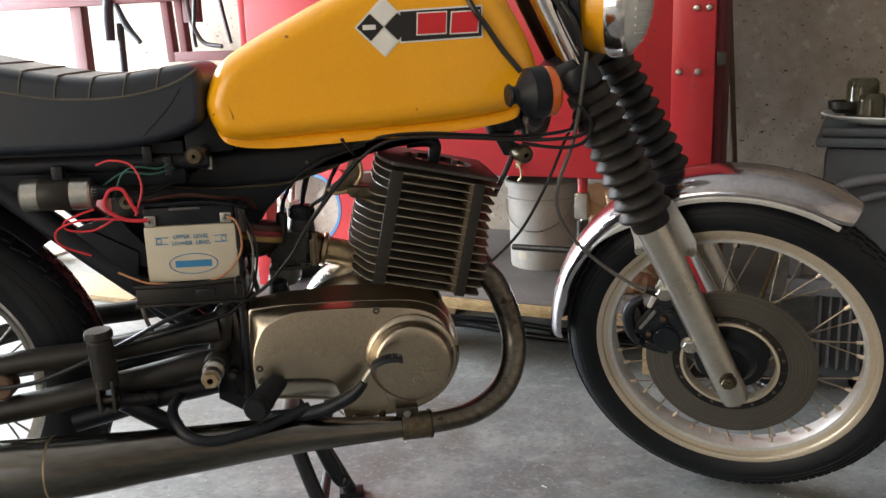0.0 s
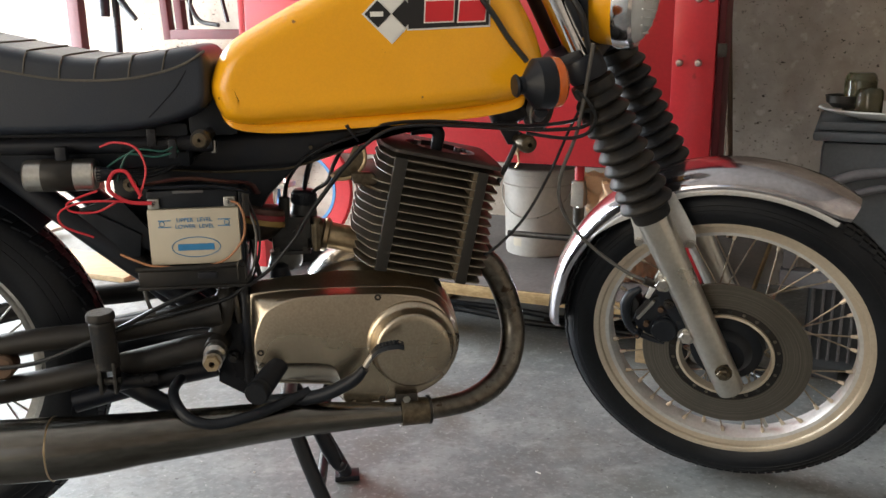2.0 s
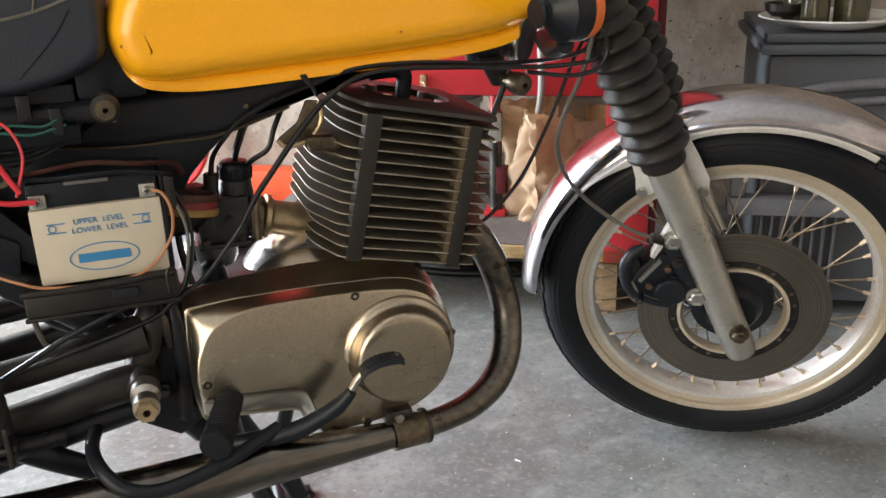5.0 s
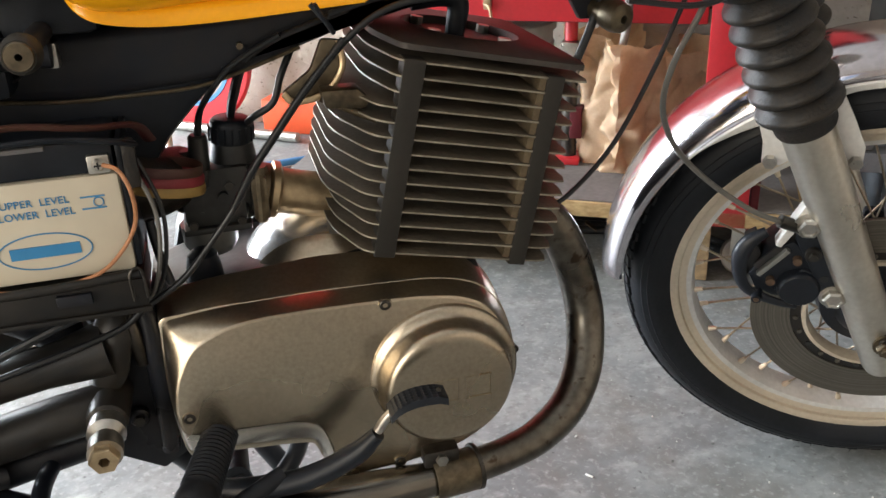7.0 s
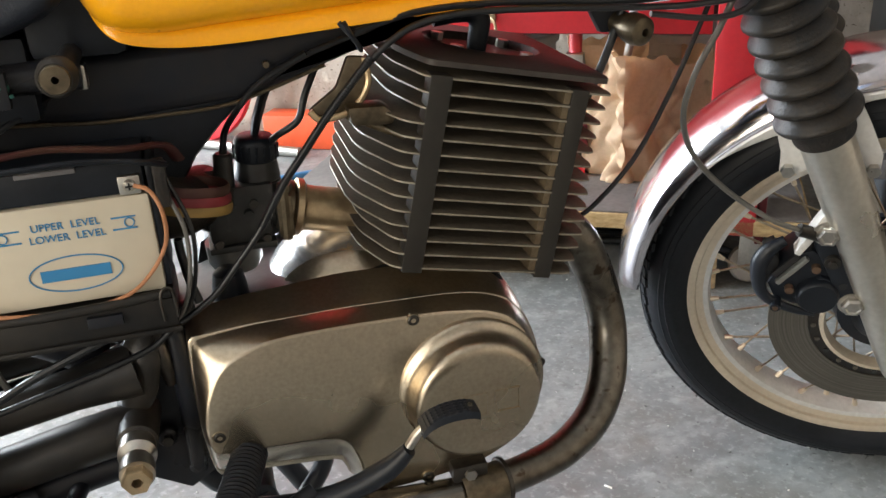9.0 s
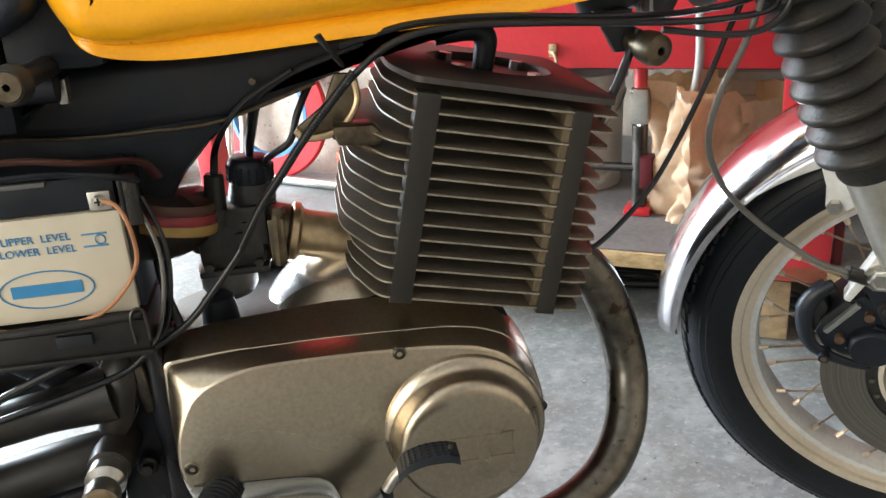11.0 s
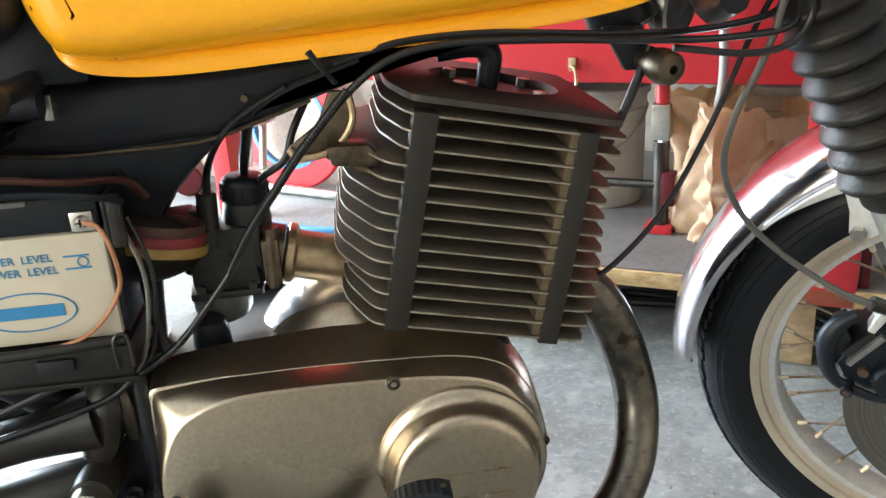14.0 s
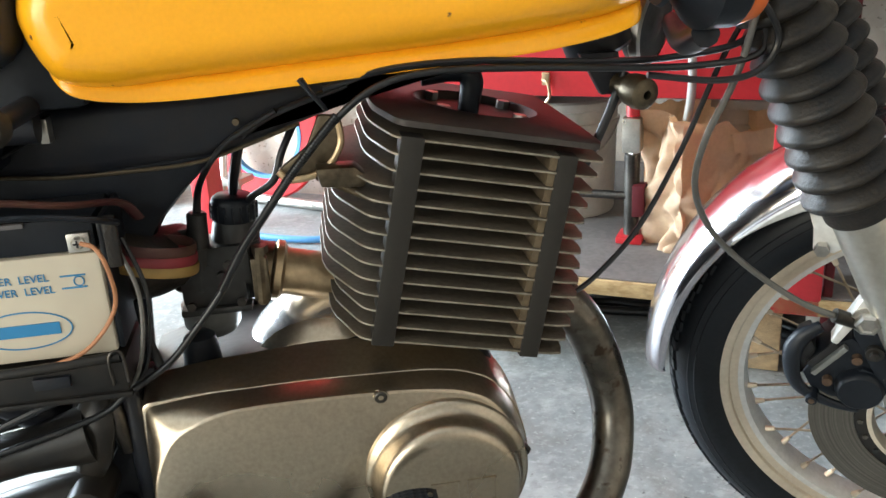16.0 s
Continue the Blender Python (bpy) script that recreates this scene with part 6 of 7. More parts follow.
# cables along the right side
bp("clutch_cable", tube([(0.405, -0.10, 0.735), (0.398, -0.11, 0.705), (0.345, -0.112, 0.699), (0.281, -0.115, 0.7025), (0.20, -0.118, 0.7095), (0.130, -0.118, 0.7125), (0.085, -0.115, 0.7055), (0.050, -0.112, 0.683), (0.010, -0.11, 0.641), (-0.0155, -0.109, 0.609), (-0.038, -0.108, 0.580), (-0.058, -0.108, 0.548), (-0.085, -0.108, 0.515), (-0.111, -0.110, 0.488), (-0.147, -0.112, 0.4665), (-0.175, -0.116, 0.450), (-0.26, -0.128, 0.432), (-0.36, -0.13, 0.408)], 0.0029, 10), CABLE, "black control cable beside the cylinder")
spiral = bp("spiral_cable", tube([(0.048, -0.113, 0.684), (0.010, -0.113, 0.6425), (-0.0155, -0.112, 0.6105), (-0.038, -0.111, 0.5815), (-0.058, -0.111, 0.5495)], 0.0033, 10), CABLE, "ribbed outer cable")
coil = curve([(0.048, -0.113, 0.684), (0.010, -0.113, 0.6425), (-0.0155, -0.112, 0.6105), (-0.038, -0.111, 0.5815), (-0.058, -0.111, 0.5495)], 20)
turns = []
for k, c in enumerate(coil):
    d = (coil[min(k + 1, len(coil) - 1)] - coil[max(k - 1, 0)]).normalized()
    e1 = d.cross(Vector((0, 1, 0))).normalized()
    e2 = d.cross(e1)
    for q in range(6):
        a = 2 * math.pi * q / 6
        turns.append(c + d * (0.0019 * q / 6) + 0.0036 * (math.cos(a) * e1 + math.sin(a) * e2))
bp("winding", tube(turns, 0.0005, 5, 1, False), CABLE, "", spiral)
bp("throttle_run", tube([(0.40, -0.09, 0.752), (0.392, -0.098, 0.716), (0.33, -0.10, 0.7055), (0.25, -0.106, 0.7085), (0.16, -0.108, 0.7165), (0.09, -0.104, 0.7145), (0.04, -0.095, 0.702)], 0.0029, 8), CABLE)
bp("loop_cable", tube([(0.375, -0.12, 0.760), (0.395, -0.122, 0.742), (0.408, -0.12, 0.716), (0.395, -0.116, 0.692), (0.36, -0.115, 0.686), (0.30, -0.113, 0.695)], 0.0029, 8), CABLE, "looping thin cable")
bp("cable_tie", tube([(0.022, -0.124, 0.716), (0.034, -0.125, 0.700), (0.040, -0.112, 0.690)], 0.0022, 6), PLASTIC, "black cable tie")
bp("tie_tail", tube([(0.032, -0.132, 0.703), (0.024, -0.136, 0.718)], 0.0018, 6), PLASTIC)
bp("speedo_cable", tube([(0.304, -0.050, 0.688), (0.292, -0.052, 0.660), (0.280, -0.055, 0.636), (0.266, -0.055, 0.608)], 0.0042, 10), CABLE, "short glossy black cable end")
bp("tacho_cable", tube([(0.405, -0.09, 0.75), (0.378, -0.085, 0.70), (0.345, -0.085, 0.625), (0.305, -0.09, 0.558), (0.265, -0.09, 0.515), (0.235, -0.085, 0.492)], 0.0025, 8), CABLE, "thin black cable running to the exhaust side")
bp("tank_strap", tube([(0.213, -0.128, 0.925), (0.228, -0.1385, 0.895), (0.245, -0.1375, 0.872), (0.268, -0.136, 0.838), (0.295, -0.138, 0.805)], 0.0042, 8), CABLE, "black cable across the tank")

# turn signal
sg = bp("turn_signal", lathe([(0, 0.0), (0.0145, 0.0), (0.0165, 0.003), (0.0125, 0.008), (0.0125, 0.014), (0.028, 0.025), (0.0355, 0.031), (0.0370, 0.052), (0.0355, 0.054), (0, 0.054)], along((0.2573, -0.2300, 0.7765), (0.3340, -0.2170, 0.7809)), 36), PLASTIC, "round black turn signal")
bp("amber_lens", lathe([(0.0350, 0.0535), (0.0362, 0.056), (0.0350, 0.066), (0.030, 0.071), (0.015, 0.074), (0, 0.075)], along((0.2573, -0.2300, 0.7765), (0.3340, -0.2170, 0.7809)), 36), AMBER, "orange lens", sg)
bp("signal_stem", tube([(0.298, -0.222, 0.740), (0.306, -0.17, 0.728), (0.335, -0.08, 0.73)], 0.010, 10), PLASTIC, "", sg)

# front end, steered to the right
FW = Matrix.Translation((0.70, -0.015, 0.303)) @ Matrix.Rotation(radians(-32.94), 4, Vector((-math.sin(radians(27)), 0, math.cos(radians(27)))))
WT = FW @ Matrix.Rotation(radians(90), 4, "X")  # wheel: local z along -axle


def F(x, y, z):
    return FW @ Vector((x, y, z))


wheel = bp("front_wheel", lathe([(0.2165, -0.0190), (0.2230, -0.0205), (0.2315, -0.0225), (0.2330, -0.0268), (0.2365, -0.0285), (0.2425, -0.0288), (0.2432, -0.0235), (0.2330, -0.016), (0.2220, 0), (0.2330, 0.016), (0.2432, 0.0235), (0.2425, 0.0288), (0.2365, 0.0285), (0.2330, 0.0268), (0.2315, 0.0225), (0.2230, 0.0205), (0.2165, 0.0190), (0.2145, 0.0)], WT, 96, close=True), RIM, "front wheel with dull alloy rim")
bp("rim_well", lathe([(0.2160, -0.0195), (0.2140, -0.012), (0.2125, 0.0), (0.2140, 0.012), (0.2160, 0.0195), (0.2225, 0.0208), (0.2160, 0.016), (0.2160, -0.016), (0.2225, -0.0208)], WT, 96, close=True), CASTING, "silver inner rim well", wheel)
tyre(WT, 0.302, 0.2415, 0.0400, "tyre", wheel, "black front tyre with block tread", 60)
bp("hub", lathe([(0.0, -0.055), (0.040, -0.055), (0.058, -0.045), (0.060, -0.025), (0.034, -0.02), (0.034, 0.016), (0.062, 0.020), (0.066, 0.028), (0.062, 0.044), (0.046, 0.050), (0.040, 0.060), (0.034, 0.066), (0.0, 0.067)], WT, 40), PLASTIC, "dark hub", wheel)
disc = bp("brake_disc", lathe([(0.097, 0.0565), (0.1435, 0.0565), (0.1440, 0.0570), (0.1440, 0.0615), (0.1435, 0.0620), (0.097, 0.0620)], None, 96, close=True), DISC, "dusty brake disc with turned rings", wheel)
disc.matrix_basis = WT
bp("carrier_ring", lathe([(0.0755, 0.050), (0.0825, 0.050), (0.0840, 0.056), (0.0838, 0.0640), (0.0790, 0.0645), (0.0765, 0.058)], WT, 72, close=True), RIM, "bright machined carrier ring", wheel)
bp("carrier_band", lathe([(0.0842, 0.052), (0.0968, 0.052), (0.0968, 0.0600), (0.0842, 0.0600)], WT, 72, close=True), SWING, "dirty dark carrier band", wheel)
for k in range(5):
    a = 2 * math.pi * (k + 0.35) / 5
    arm = prism([(0.040, -0.016), (0.078, -0.011), (0.078, 0.011), (0.040, 0.016)], 0.044, 0.054, 0.002)
    arm.transform(WT @ Matrix.Rotation(a, 4, "Z") @ Matrix.Rotation(radians(90), 4, "X") @ Matrix.Scale(-1, 4, (0, 1, 0)))
    bp("carrier_arm", arm, PLASTIC, "black carrier arm", wheel)
for k in range(24):
    a = 2 * math.pi * k / 24
    bp("carrier_rivet", rod(WT @ Vector((0.0905 * math.cos(a), 0.0905 * math.sin(a), 0.0595)), WT @ Vector((0.0905 * math.cos(a), 0.0905 * math.sin(a), 0.0618)), 0.0032, seg=8), DISC if k % 3 else CASE, "", wheel)
for k in range(36):
    a = 2 * math.pi * (k + 0.3) / 36
    b = a + (0.62 if k % 4 < 2 else -0.62)
    s = 1 if k % 2 else -1
    p0 = WT @ Vector((0.058 * math.cos(b), 0.058 * math.sin(b), s * 0.036))
    p1 = WT @ Vector((0.2100 * math.cos(a), 0.2100 * math.sin(a), s * 0.006))
    sk = bp("spoke", rod(p0, p1, 0.0015, seg=6), SPOKE, "", wheel)
    pd = (p1 - p0).normalized()
    bp("nipple", rod(p1 - pd * 0.008, p1 + pd * 0.003, 0.0028, 0.0040, seg=8), RIM, "", wheel)
av = 2 * math.pi * 0.82
bp("valve", rod(WT @ Vector((0.206 * math.cos(av), 0.206 * math.sin(av), 0.0)), WT @ Vector((0.178 * math.cos(av), 0.178 * math.sin(av), 0.006)), 0.004, seg=10), STEEL, "", wheel)
# rubber hairs on the tread shoulders
bm = bmesh.new()
rng = random.Random(4)
for k in range(150):
    a = rng.uniform(0, 2 * math.pi)
    s = rng.choice((-1, 1))
    w = rng.uniform(0.3, 0.8) * s
    th = math.asin(w)
    r = 0.2415 + 0.0605 * math.cos(th * 0.94) ** 0.62 + 0.002
    p = Vector((r * math.cos(a), r * math.sin(a), 0.040 * w))
    d = (Vector((p.x, p.y, 0)).normalized() + Vector((rng.uniform(-0.5, 0.5), rng.uniform(-0.5, 0.5), rng.uniform(-0.3, 0.3)))).normalized()
    side = d.cross(Vector((0, 0, 1))).normalized() * 0.0006
    up2 = d.cross(side).normalized() * 0.0006
    base = [bm.verts.new(p + q) for q in (side, up2, -side, -up2)]
    tip = bm.verts.new(p + d * rng.uniform(0.004, 0.010))
    for q in range(4):
        bm.faces.new((base[q], base[(q + 1) % 4], tip))
bm.transform(WT)
tagged(bp("rubber_hairs", bm, TYRE, "tiny rubber hairs on the tread", wheel), kind="stuff")

LEAN_ = radians(26.3)
LD = Vector((-math.sin(LEAN_), 0, math.cos(LEAN_)))


def leg_point(y, d):
    """A point on a fork leg, d metres above the axle along the leg."""
    return Vector((0.008, y, -0.03)) + LD * d


for s, nm in ((-1, "near"), (1, "far")):
    y = 0.088 * s
    P0 = lambda d, y=y: FW @ leg_point(y, d)
    axis = along(P0(0), P0(1))
    lg = bp("fork_slider", lathe([(0, -0.0275), (0.0195, -0.0275), (0.0225, -0.0255), (0.0238, -0.020), (0.0245, 0.0), (0.0250, 0.06), (0.0262, 0.20), (0.0272, 0.30), (0.0278, 0.337), (0.0278, 0.345), (0.0265, 0.350), (0, 0.352)], axis, 40), SLIDER, "brushed alloy fork slider")
    prof = [(0.0315, 0.343)]
    n = 9
    for k in range(n):
        z0 = 0.350 + 0.212 * k / n
        st_ = 0.212 / n
        big, small = 0.0448 - 0.0006 * k, 0.0325 - 0.0004 * k
        prof += [(small, z0), (small + 0.0015, z0 + st_ * 0.07), (big - 0.0050, z0 + st_ * 0.17), (big - 0.0016, z0 + st_ * 0.26), (big - 0.0002, z0 + st_ * 0.36), (big - 0.0004, z0 + st_ * 0.46), (big - 0.0016, z0 + st_ * 0.56), (big - 0.0019, z0 + st_ * 0.57), (big - 0.0038, z0 + st_ * 0.68), (big - 0.0068, z0 + st_ * 0.80), (small + 0.0018, z0 + st_ * 0.93)]
    prof += [(0.0335, 0.563), (0.0345, 0.568), (0.0340, 0.580), (0.026, 0.584)]
    prof = [(0.0300, 0.330), (0.0318, 0.334)] + prof[1:]
    bp("fork_boot", lathe(prof, axis, 44), RUBBER, "dusty black rubber fork bellows", lg, 60)
    bp("upper_tube", rod(P0(0.56), P0(0.95), 0.0185, seg=28), CHROME, "chromed fork tube", lg)
    bp("leg_clamp", lathe([(0.019, 0.584), (0.030, 0.586), (0.031, 0.590), (0.031, 0.618), (0.028, 0.623), (0.019, 0.623)], axis, 28, close=True), FRAME, "", lg)
ax = bp("axle", rod(F(0.004, -0.120, 0.005), F(0.004, 0.125, 0.005), 0.008), DARKSTEEL)
bp("axle_nut", join(rod(F(0.005, -0.112, 0.000), F(0.005, -0.1155, 0.000), 0.0145, seg=24), rod(F(0.005, -0.1155, 0.000), F(0.005, -0.1245, 0.000), 0.0112, seg=6, bevel=0.0015), rod(F(0.005, -0.1245, 0.000), F(0.005, -0.1285, 0.000), 0.0060, seg=14)), OLDBRASS, "browned axle nut", ax)
tc = bp("lower_yoke", box(-0.06, 0.035, -0.11, 0.11, -0.022, 0.022, 0.012, FW @ Matrix.Translation(Vector((-0.025, 0, 0)) + leg_point(0, 0.606)) @ Matrix.Rotation(-LEAN_, 4, "Y")), FRAME, "black lower fork yoke")
bp("steering_stem", rod(FW @ (leg_point(0, 0.62) + Vector((-0.05, 0, -0.02))), FW @ (leg_point(0, 0.90) + Vector((-0.05, 0, -0.02))), 0.022), FRAME, "", tc)

# mudguard
def mudguard():
    bm = bmesh.new()
    rings = []
    angs = np.linspace(radians(183), radians(60), 64)
    sect = [(-0.0545, 0.3165), (-0.0560, 0.3190), (-0.0550, 0.3230), (-0.046, 0.3330), (-0.030, 0.3410), (0.0, 0.3445), (0.030, 0.3410), (0.046, 0.3330), (0.0550, 0.3230), (0.0560, 0.3190), (0.0545, 0.3165)]
    sect += [(y * 0.965, r - 0.0022) for y, r in sect[::-1]]
    for k, a in enumerate(angs):
        drop = 0.0105 * max(0.0, min(1.0, (a - 1.9) / 1.25))
        e = min(1.0, (k + 0.6) / 3.0, (len(angs) - k - 0.4) / 6.0)
        w = math.sqrt(max(0.0, 1 - (1 - e) ** 2))
        rings.append([bm.verts.new(((r - drop + 0.004 * (a < 1.4) * (1.4 - a)) * math.cos(a), y * (0.45 + 0.55 * w), (r - drop + 0.004 * (a < 1.4) * (1.4 - a)) * math.sin(a))) for y, r in sect])
    n = len(sect)
    for a, b in zip(rings, rings[1:]):
        for q in range(n):
            bm.faces.new((a[q], a[(q + 1) % n], b[(q + 1) % n], b[q]))
    bm.faces.new(rings[0][::-1])
    bm.faces.new(rings[-1])
    bm.transform(FW)
    return bm


def edge_strap(side):
    """A cast strap along the guard's edge, widening towards the bracket."""
    bm = bmesh.new()
    rows = []
    for a in np.linspace(142, 63, 54):
        f = max(0.0, min(1.0, (142 - a) / 16))
        drop = 0.0105 * max(0.0, min(1.0, (radians(a) - 1.9) / 1.25))
        inner = 0.3175 - drop - (0.0155 - drop) * f + 0.0070 * max(0.0, min(1.0, (116 - a) / 8))
        sect = [(0.0545, 0.3165 - drop), (0.0590, 0.3185 - drop), (0.0606, 0.3165 - drop), (0.0606, inner + 0.002), (0.0590, inner), (0.0545, inner)]
        rows.append([bm.verts.new((r * math.cos(radians(a)), side * y, r * math.sin(radians(a)))) for y, r in sect])
    m = len(rows[0])
    for a, b in zip(rows, rows[1:]):
        for q in range(m):
            bm.faces.new((a[q], a[(q + 1) % m], b[(q + 1) % m], b[q]))
    bm.faces.new(rows[0][::-1])
    bm.faces.new(rows[-1])
    bm.transform(FW)
    return bm


mg = bp("front_mudguard", mudguard(), GUARD, "chromed front mudguard with scratches", sharp=50)
for s in (-1, 1):
    bp("edge_strap", edge_strap(s), CASTING, "pale cast strap along the guard's edge", mg)
    pts = [(-0.186, 0.262), (-0.112, 0.303), (-0.090, 0.268), (-0.070, 0.232), (-0.068, 0.212), (-0.085, 0.202), (-0.108, 0.208), (-0.120, 0.225), (-0.150, 0.198), (-0.170, 0.200), (-0.173, 0.225)]
    b = prism(pts, s * 0.0605 - 0.0022, s * 0.0605 + 0.0022, 0.0015)
    b.transform(FW)
    bk = bp("mudguard_bracket", b, CASTING, "cast alloy mudguard bracket", mg)
    for x, z in ((-0.076, 0.2135), (-0.162, 0.204)):
        bp("bracket_bolt", rod(F(x, s * 0.062, z), F(x, s * 0.070, z), 0.0075, seg=6), STEEL, "", mg)

# caliper
def fprism(pts, y0, y1, bevel=0.003):
    b = prism(pts, y0, y1, bevel)
    b.transform(FW)
    return b


cal = bp("brake_caliper", fprism([(-0.124, 0.146), (-0.118, 0.160), (-0.106, 0.164), (-0.096, 0.154), (-0.092, 0.134), (-0.074, 0.100), (-0.049, 0.058), (-0.050, 0.040), (-0.062, 0.034), (-0.076, 0.044), (-0.088, 0.072), (-0.104, 0.100), (-0.120, 0.126)], -0.0995, -0.080, 0.003), PLASTIC, "black brake caliper bracket")
bp("caliper_body", fprism([(-0.160, 0.062), (-0.152, 0.084), (-0.134, 0.108), (-0.120, 0.118), (-0.098, 0.104), (-0.080, 0.078), (-0.078, 0.052), (-0.092, 0.034), (-0.128, 0.034), (-0.150, 0.044)], -0.0915, -0.040, 0.005), PLASTIC, "dark cast caliper body", cal)
bp("piston_housing", lathe([(0, 0), (0.0205, 0), (0.0225, 0.002), (0.0240, 0.007), (0.0245, 0.018), (0, 0.018)][::-1], along(F(-0.1025, -0.0870, 0.0565), F(-0.1025, -0.20, 0.0565)) @ Matrix.Translation((0, 0, 0.018)) @ Matrix.Scale(-1, 4, (0, 0, 1)), 36), PLASTIC, "round black piston housing", cal)
bp("piston_shoulder", fprism([(-0.128, 0.046), (-0.116, 0.074), (-0.104, 0.084), (-0.090, 0.080), (-0.084, 0.066), (-0.112, 0.050)], -0.0965, -0.088, 0.003), PLASTIC, "", cal)
bp("pad_recess", fprism([(-0.158, 0.078), (-0.136, 0.110), (-0.124, 0.104), (-0.146, 0.070)], -0.0935, -0.0905, 0.001), INK, "", cal)
bp("pad_bar", fprism([(-0.1525, 0.0705), (-0.1265, 0.1115), (-0.1215, 0.1085), (-0.1475, 0.0675)], -0.1000, -0.0930, 0.0012), BOWL, "grey pad backing plate", cal)
bp("mount_arm", fprism([(-0.1400, 0.1150), (-0.1330, 0.1120), (-0.1070, 0.1720), (-0.1090, 0.1800), (-0.1180, 0.1780)], -0.0985, -0.0800, 0.002), CASTING, "pale cast mounting arm", cal)
bp("caliper_shield", tube([F(-0.150, -0.086, 0.124), F(-0.166, -0.090, 0.110), F(-0.173, -0.093, 0.092), F(-0.170, -0.096, 0.066), F(-0.160, -0.098, 0.048), F(-0.144, -0.099, 0.039), F(-0.122, -0.100, 0.033), F(-0.100, -0.099, 0.030)], [0.0045, 0.0070, 0.0080, 0.0065, 0.0055, 0.0050, 0.0042, 0.0036], 12, flat=1.3), PLASTIC, "black dust shield lip", cal)
bp("shield_cup", fprism([(-0.170, 0.098), (-0.158, 0.108), (-0.150, 0.092), (-0.156, 0.062), (-0.164, 0.054)], -0.088, -0.055, 0.003), INK, "", cal)
bp("bleed_nipple", rod(F(-0.146, -0.094, 0.041), F(-0.147, -0.109, 0.040), 0.0068, 0.0058, seg=14), PLASTIC, "", cal)
bp("nipple_bore", rod(F(-0.147, -0.1088, 0.040), F(-0.147, -0.1100, 0.040), 0.0032, seg=10), CLAMP, "", cal)
for x, z in ((-0.1115, 0.0945), (-0.1345, 0.0600)):
    bp("slide_pin", rod(F(x, -0.0905, z), F(x, -0.0985, z), 0.0052, seg=12), CLAMP, "rusty slide pin", cal)
for x, z in ((-0.1110, 0.1490), (-0.0635, 0.0520)):
    bt = bp("caliper_bolt", lathe([(0, 0), (0.0150, 0), (0.0150, 0.0018), (0.0128, 0.0022), (0.0128, 0.0082), (0.0105, 0.0105), (0.0085, 0.0105), (0.0070, 0.0085), (0, 0.0085)], along(F(x, -0.0990, z), F(x, -0.13, z)), 6), STEEL, "shiny hexagonal bolt", cal)
    bp("washer", rod(F(x, -0.0990, z), F(x, -0.1005, z), 0.0160, seg=24), STEEL, "", bt)
bp("small_bolt", join(rod(F(-0.0985, -0.0990, 0.1120), F(-0.0985, -0.1050, 0.1120), 0.0088, seg=18), rod(F(-0.0985, -0.1050, 0.1120), F(-0.0985, -0.1090, 0.1120), 0.0050, seg=6)), DARKSTEEL, "", cal)
bp("pin_hole", rod(F(-0.0790, -0.0985, 0.0760), F(-0.0790, -0.1000, 0.0760), 0.0048, seg=12), INK, "", cal)
bp("brake_hose", tube([F(-0.240, -0.12, 0.560), F(-0.256, -0.135, 0.43), F(-0.279, -0.14, 0.355), F(-0.284, -0.135, 0.30), F(-0.265, -0.12, 0.245), F(-0.225, -0.11, 0.20), F(-0.175, -0.105, 0.165), F(-0.140, -0.10, 0.150)], 0.0031, 10), CABLE_GREY, "grey brake hose looping to the caliper")
bp("hose_end", rod(F(-0.142, -0.10, 0.151), F(-0.118, -0.095, 0.142), 0.0075, seg=10), DARKSTEEL, "", cal)

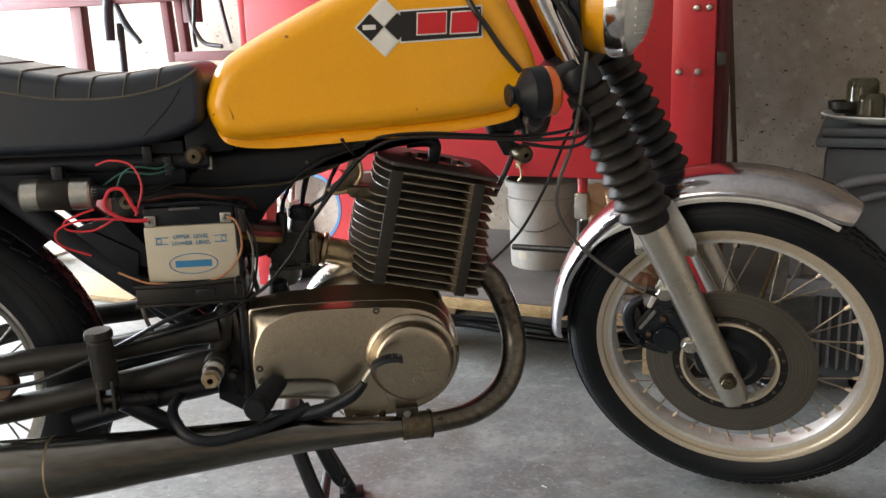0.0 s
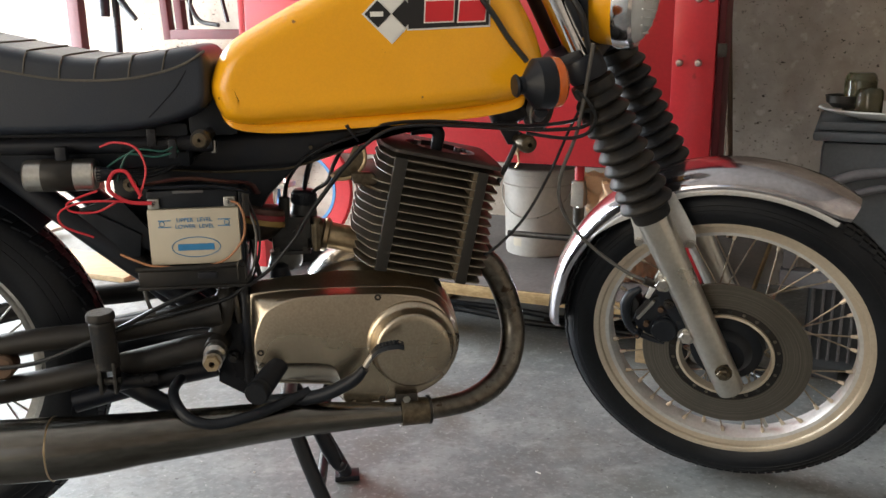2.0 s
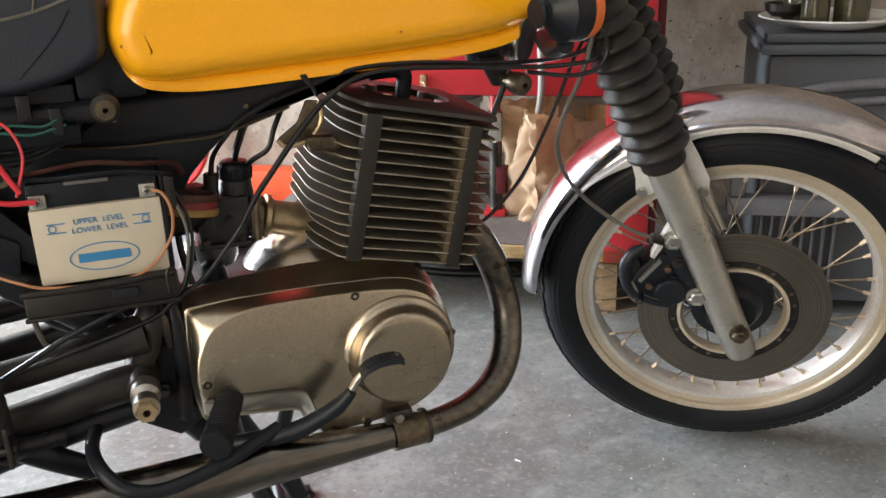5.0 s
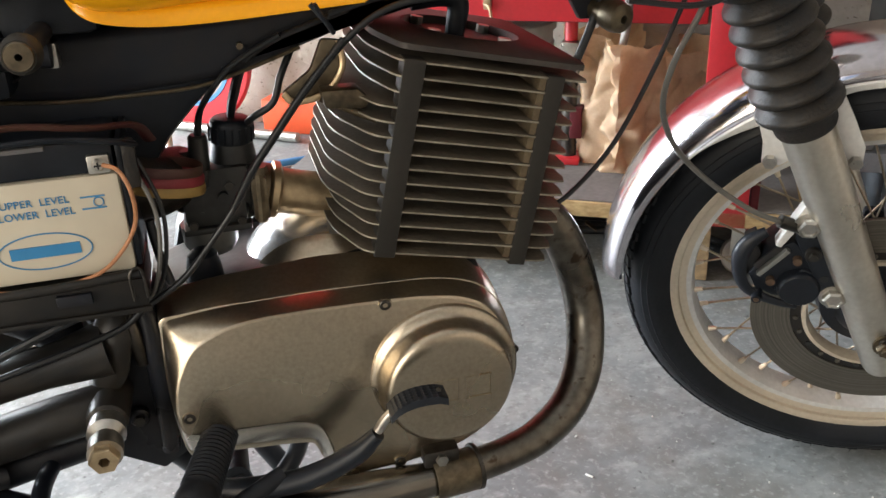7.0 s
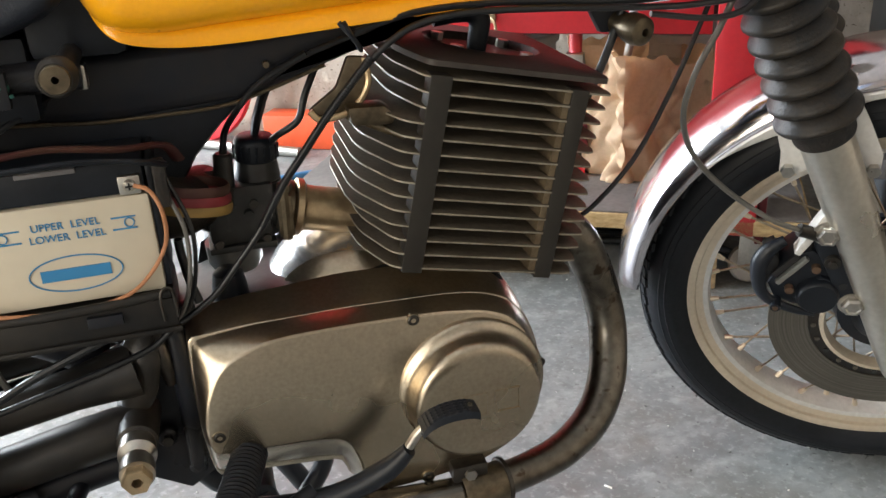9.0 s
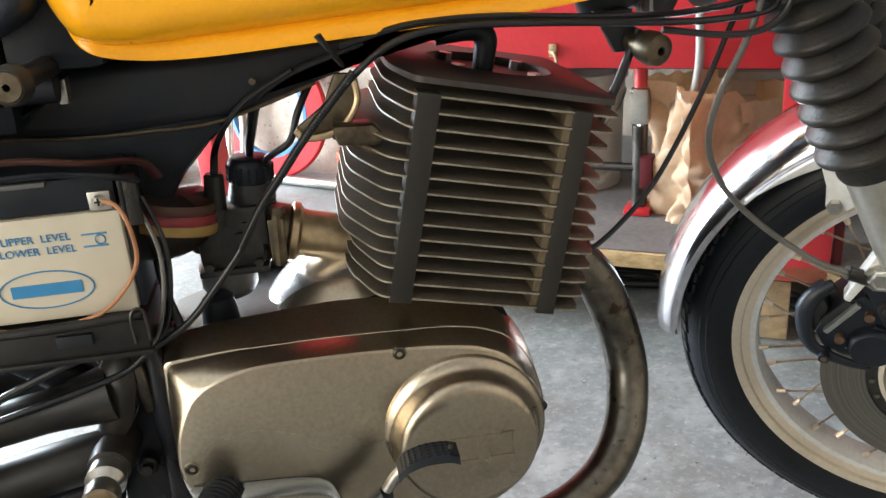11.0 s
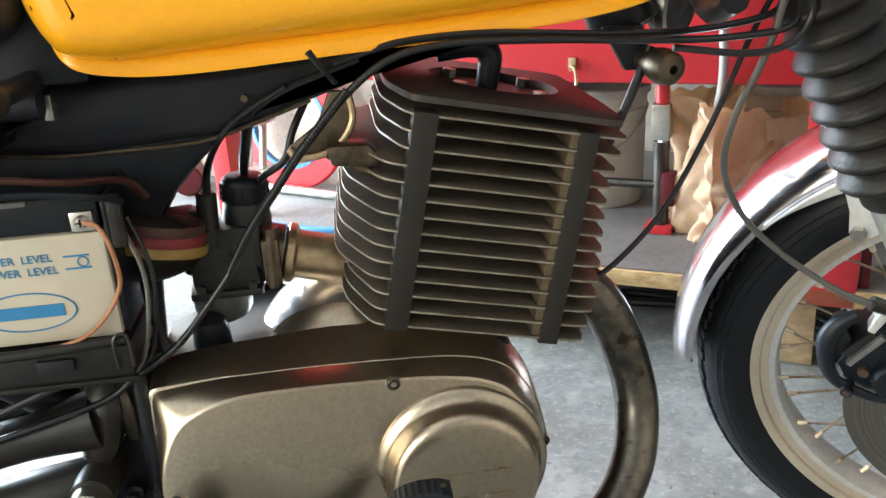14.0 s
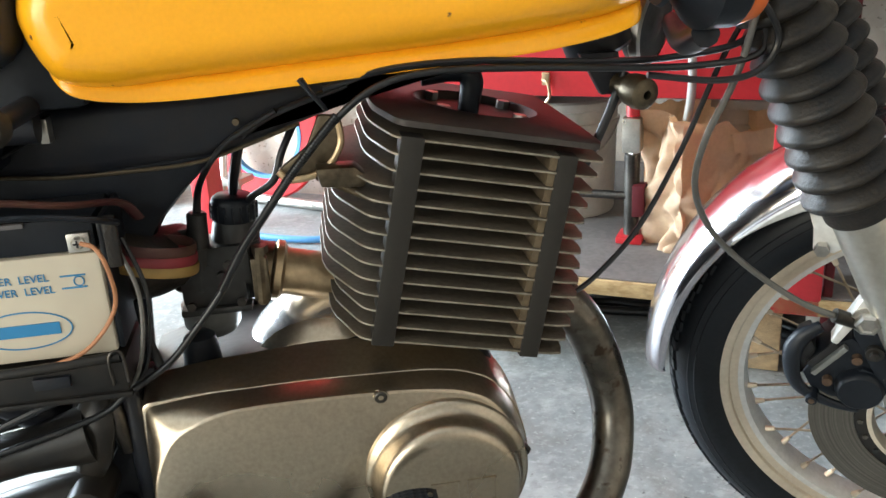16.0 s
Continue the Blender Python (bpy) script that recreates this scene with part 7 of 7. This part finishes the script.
# headlamp
HL = along(F(-0.33, 0, 0.612), F(-0.15, 0, 0.607))
hl = bp("headlamp", lathe([(0, 0), (0.03, 0.004), (0.058, 0.022), (0.076, 0.05), (0.0835, 0.08), (0.0845, 0.108), (0, 0.108)], HL, 48), YELLOW, "yellow headlamp shell")
bp("chrome_ring", lathe([(0.080, 0.104), (0.088, 0.106), (0.0895, 0.112), (0.0880, 0.132), (0.083, 0.137), (0.076, 0.136)], HL, 48), CHROME, "", hl)
bp("lamp_glass", lathe([(0.080, 0.134), (0.070, 0.146), (0.05, 0.156), (0.025, 0.161), (0, 0.162)], HL, 48), LENS, "fluted headlamp glass", hl)
for k in range(11):
    x = -0.06 + 0.012 * k
    hh = math.sqrt(max(0.0, 0.068 ** 2 - x ** 2))
    bp("glass_rib", tube([HL @ Vector((sgn * hh, x, 0.134 + 0.028 * math.sqrt(max(0, 1 - (hh ** 2 * sgn * sgn + x * x) / 0.0062)))) for sgn in (-0.95, -0.5, 0, 0.5, 0.95)], 0.0016, 6), LENS, "", hl)
bp("lamp_ear", fprism([(-0.30, 0.56), (-0.255, 0.56), (-0.26, 0.66), (-0.31, 0.66)], -0.094, -0.088, 0.001), FRAME, "", hl)
bp("lamp_screw", rod(F(-0.285, -0.088, 0.628), F(-0.285, -0.100, 0.628), 0.010, seg=14), PLASTIC, "", hl)
bp("lamp_cable", tube([F(-0.285, -0.10, 0.628), F(-0.262, -0.105, 0.595), F(-0.252, -0.10, 0.545), F(-0.235, -0.095, 0.50), F(-0.240, -0.09, 0.47)], 0.005, 8), CABLE)
for s in (-1, 1):
    bp("handlebar", tube([F(-0.30, s * 0.03, 0.84), F(-0.31, s * 0.12, 0.86), F(-0.36, s * 0.24, 0.92), F(-0.42, s * 0.36, 0.93)], 0.011, 12), CHROME)

# grit on the floor
rng = random.Random(9)
bm = bmesh.new()
for k in range(170):
    x, y = rng.uniform(-0.5, 1.2), rng.uniform(-0.5, 0.75)
    s = rng.uniform(0.0006, 0.0016)
    m_ = Matrix.Translation((x, y, s * 0.5)) @ Matrix.Rotation(rng.uniform(0, 6), 4, "Z") @ Matrix.Diagonal((s * rng.uniform(0.8, 2.4), s, s, 1))
    bmesh.ops.create_icosphere(bm, subdivisions=1, radius=1, matrix=m_)
solid("floor_grit", bm, PLATE, "pale crumbs of grit scattered on the floor", "grit", kind="stuff")
solid("paint_sliver", box(-0.006, 0.006, -0.0013, 0.0013, 0.0003, 0.002, 0.0004, Matrix.Translation((0.373, 0.082, 0)) @ Matrix.Rotation(-0.9, 4, "Z")), WHITE, "small white sliver lying on the floor", "sliver")
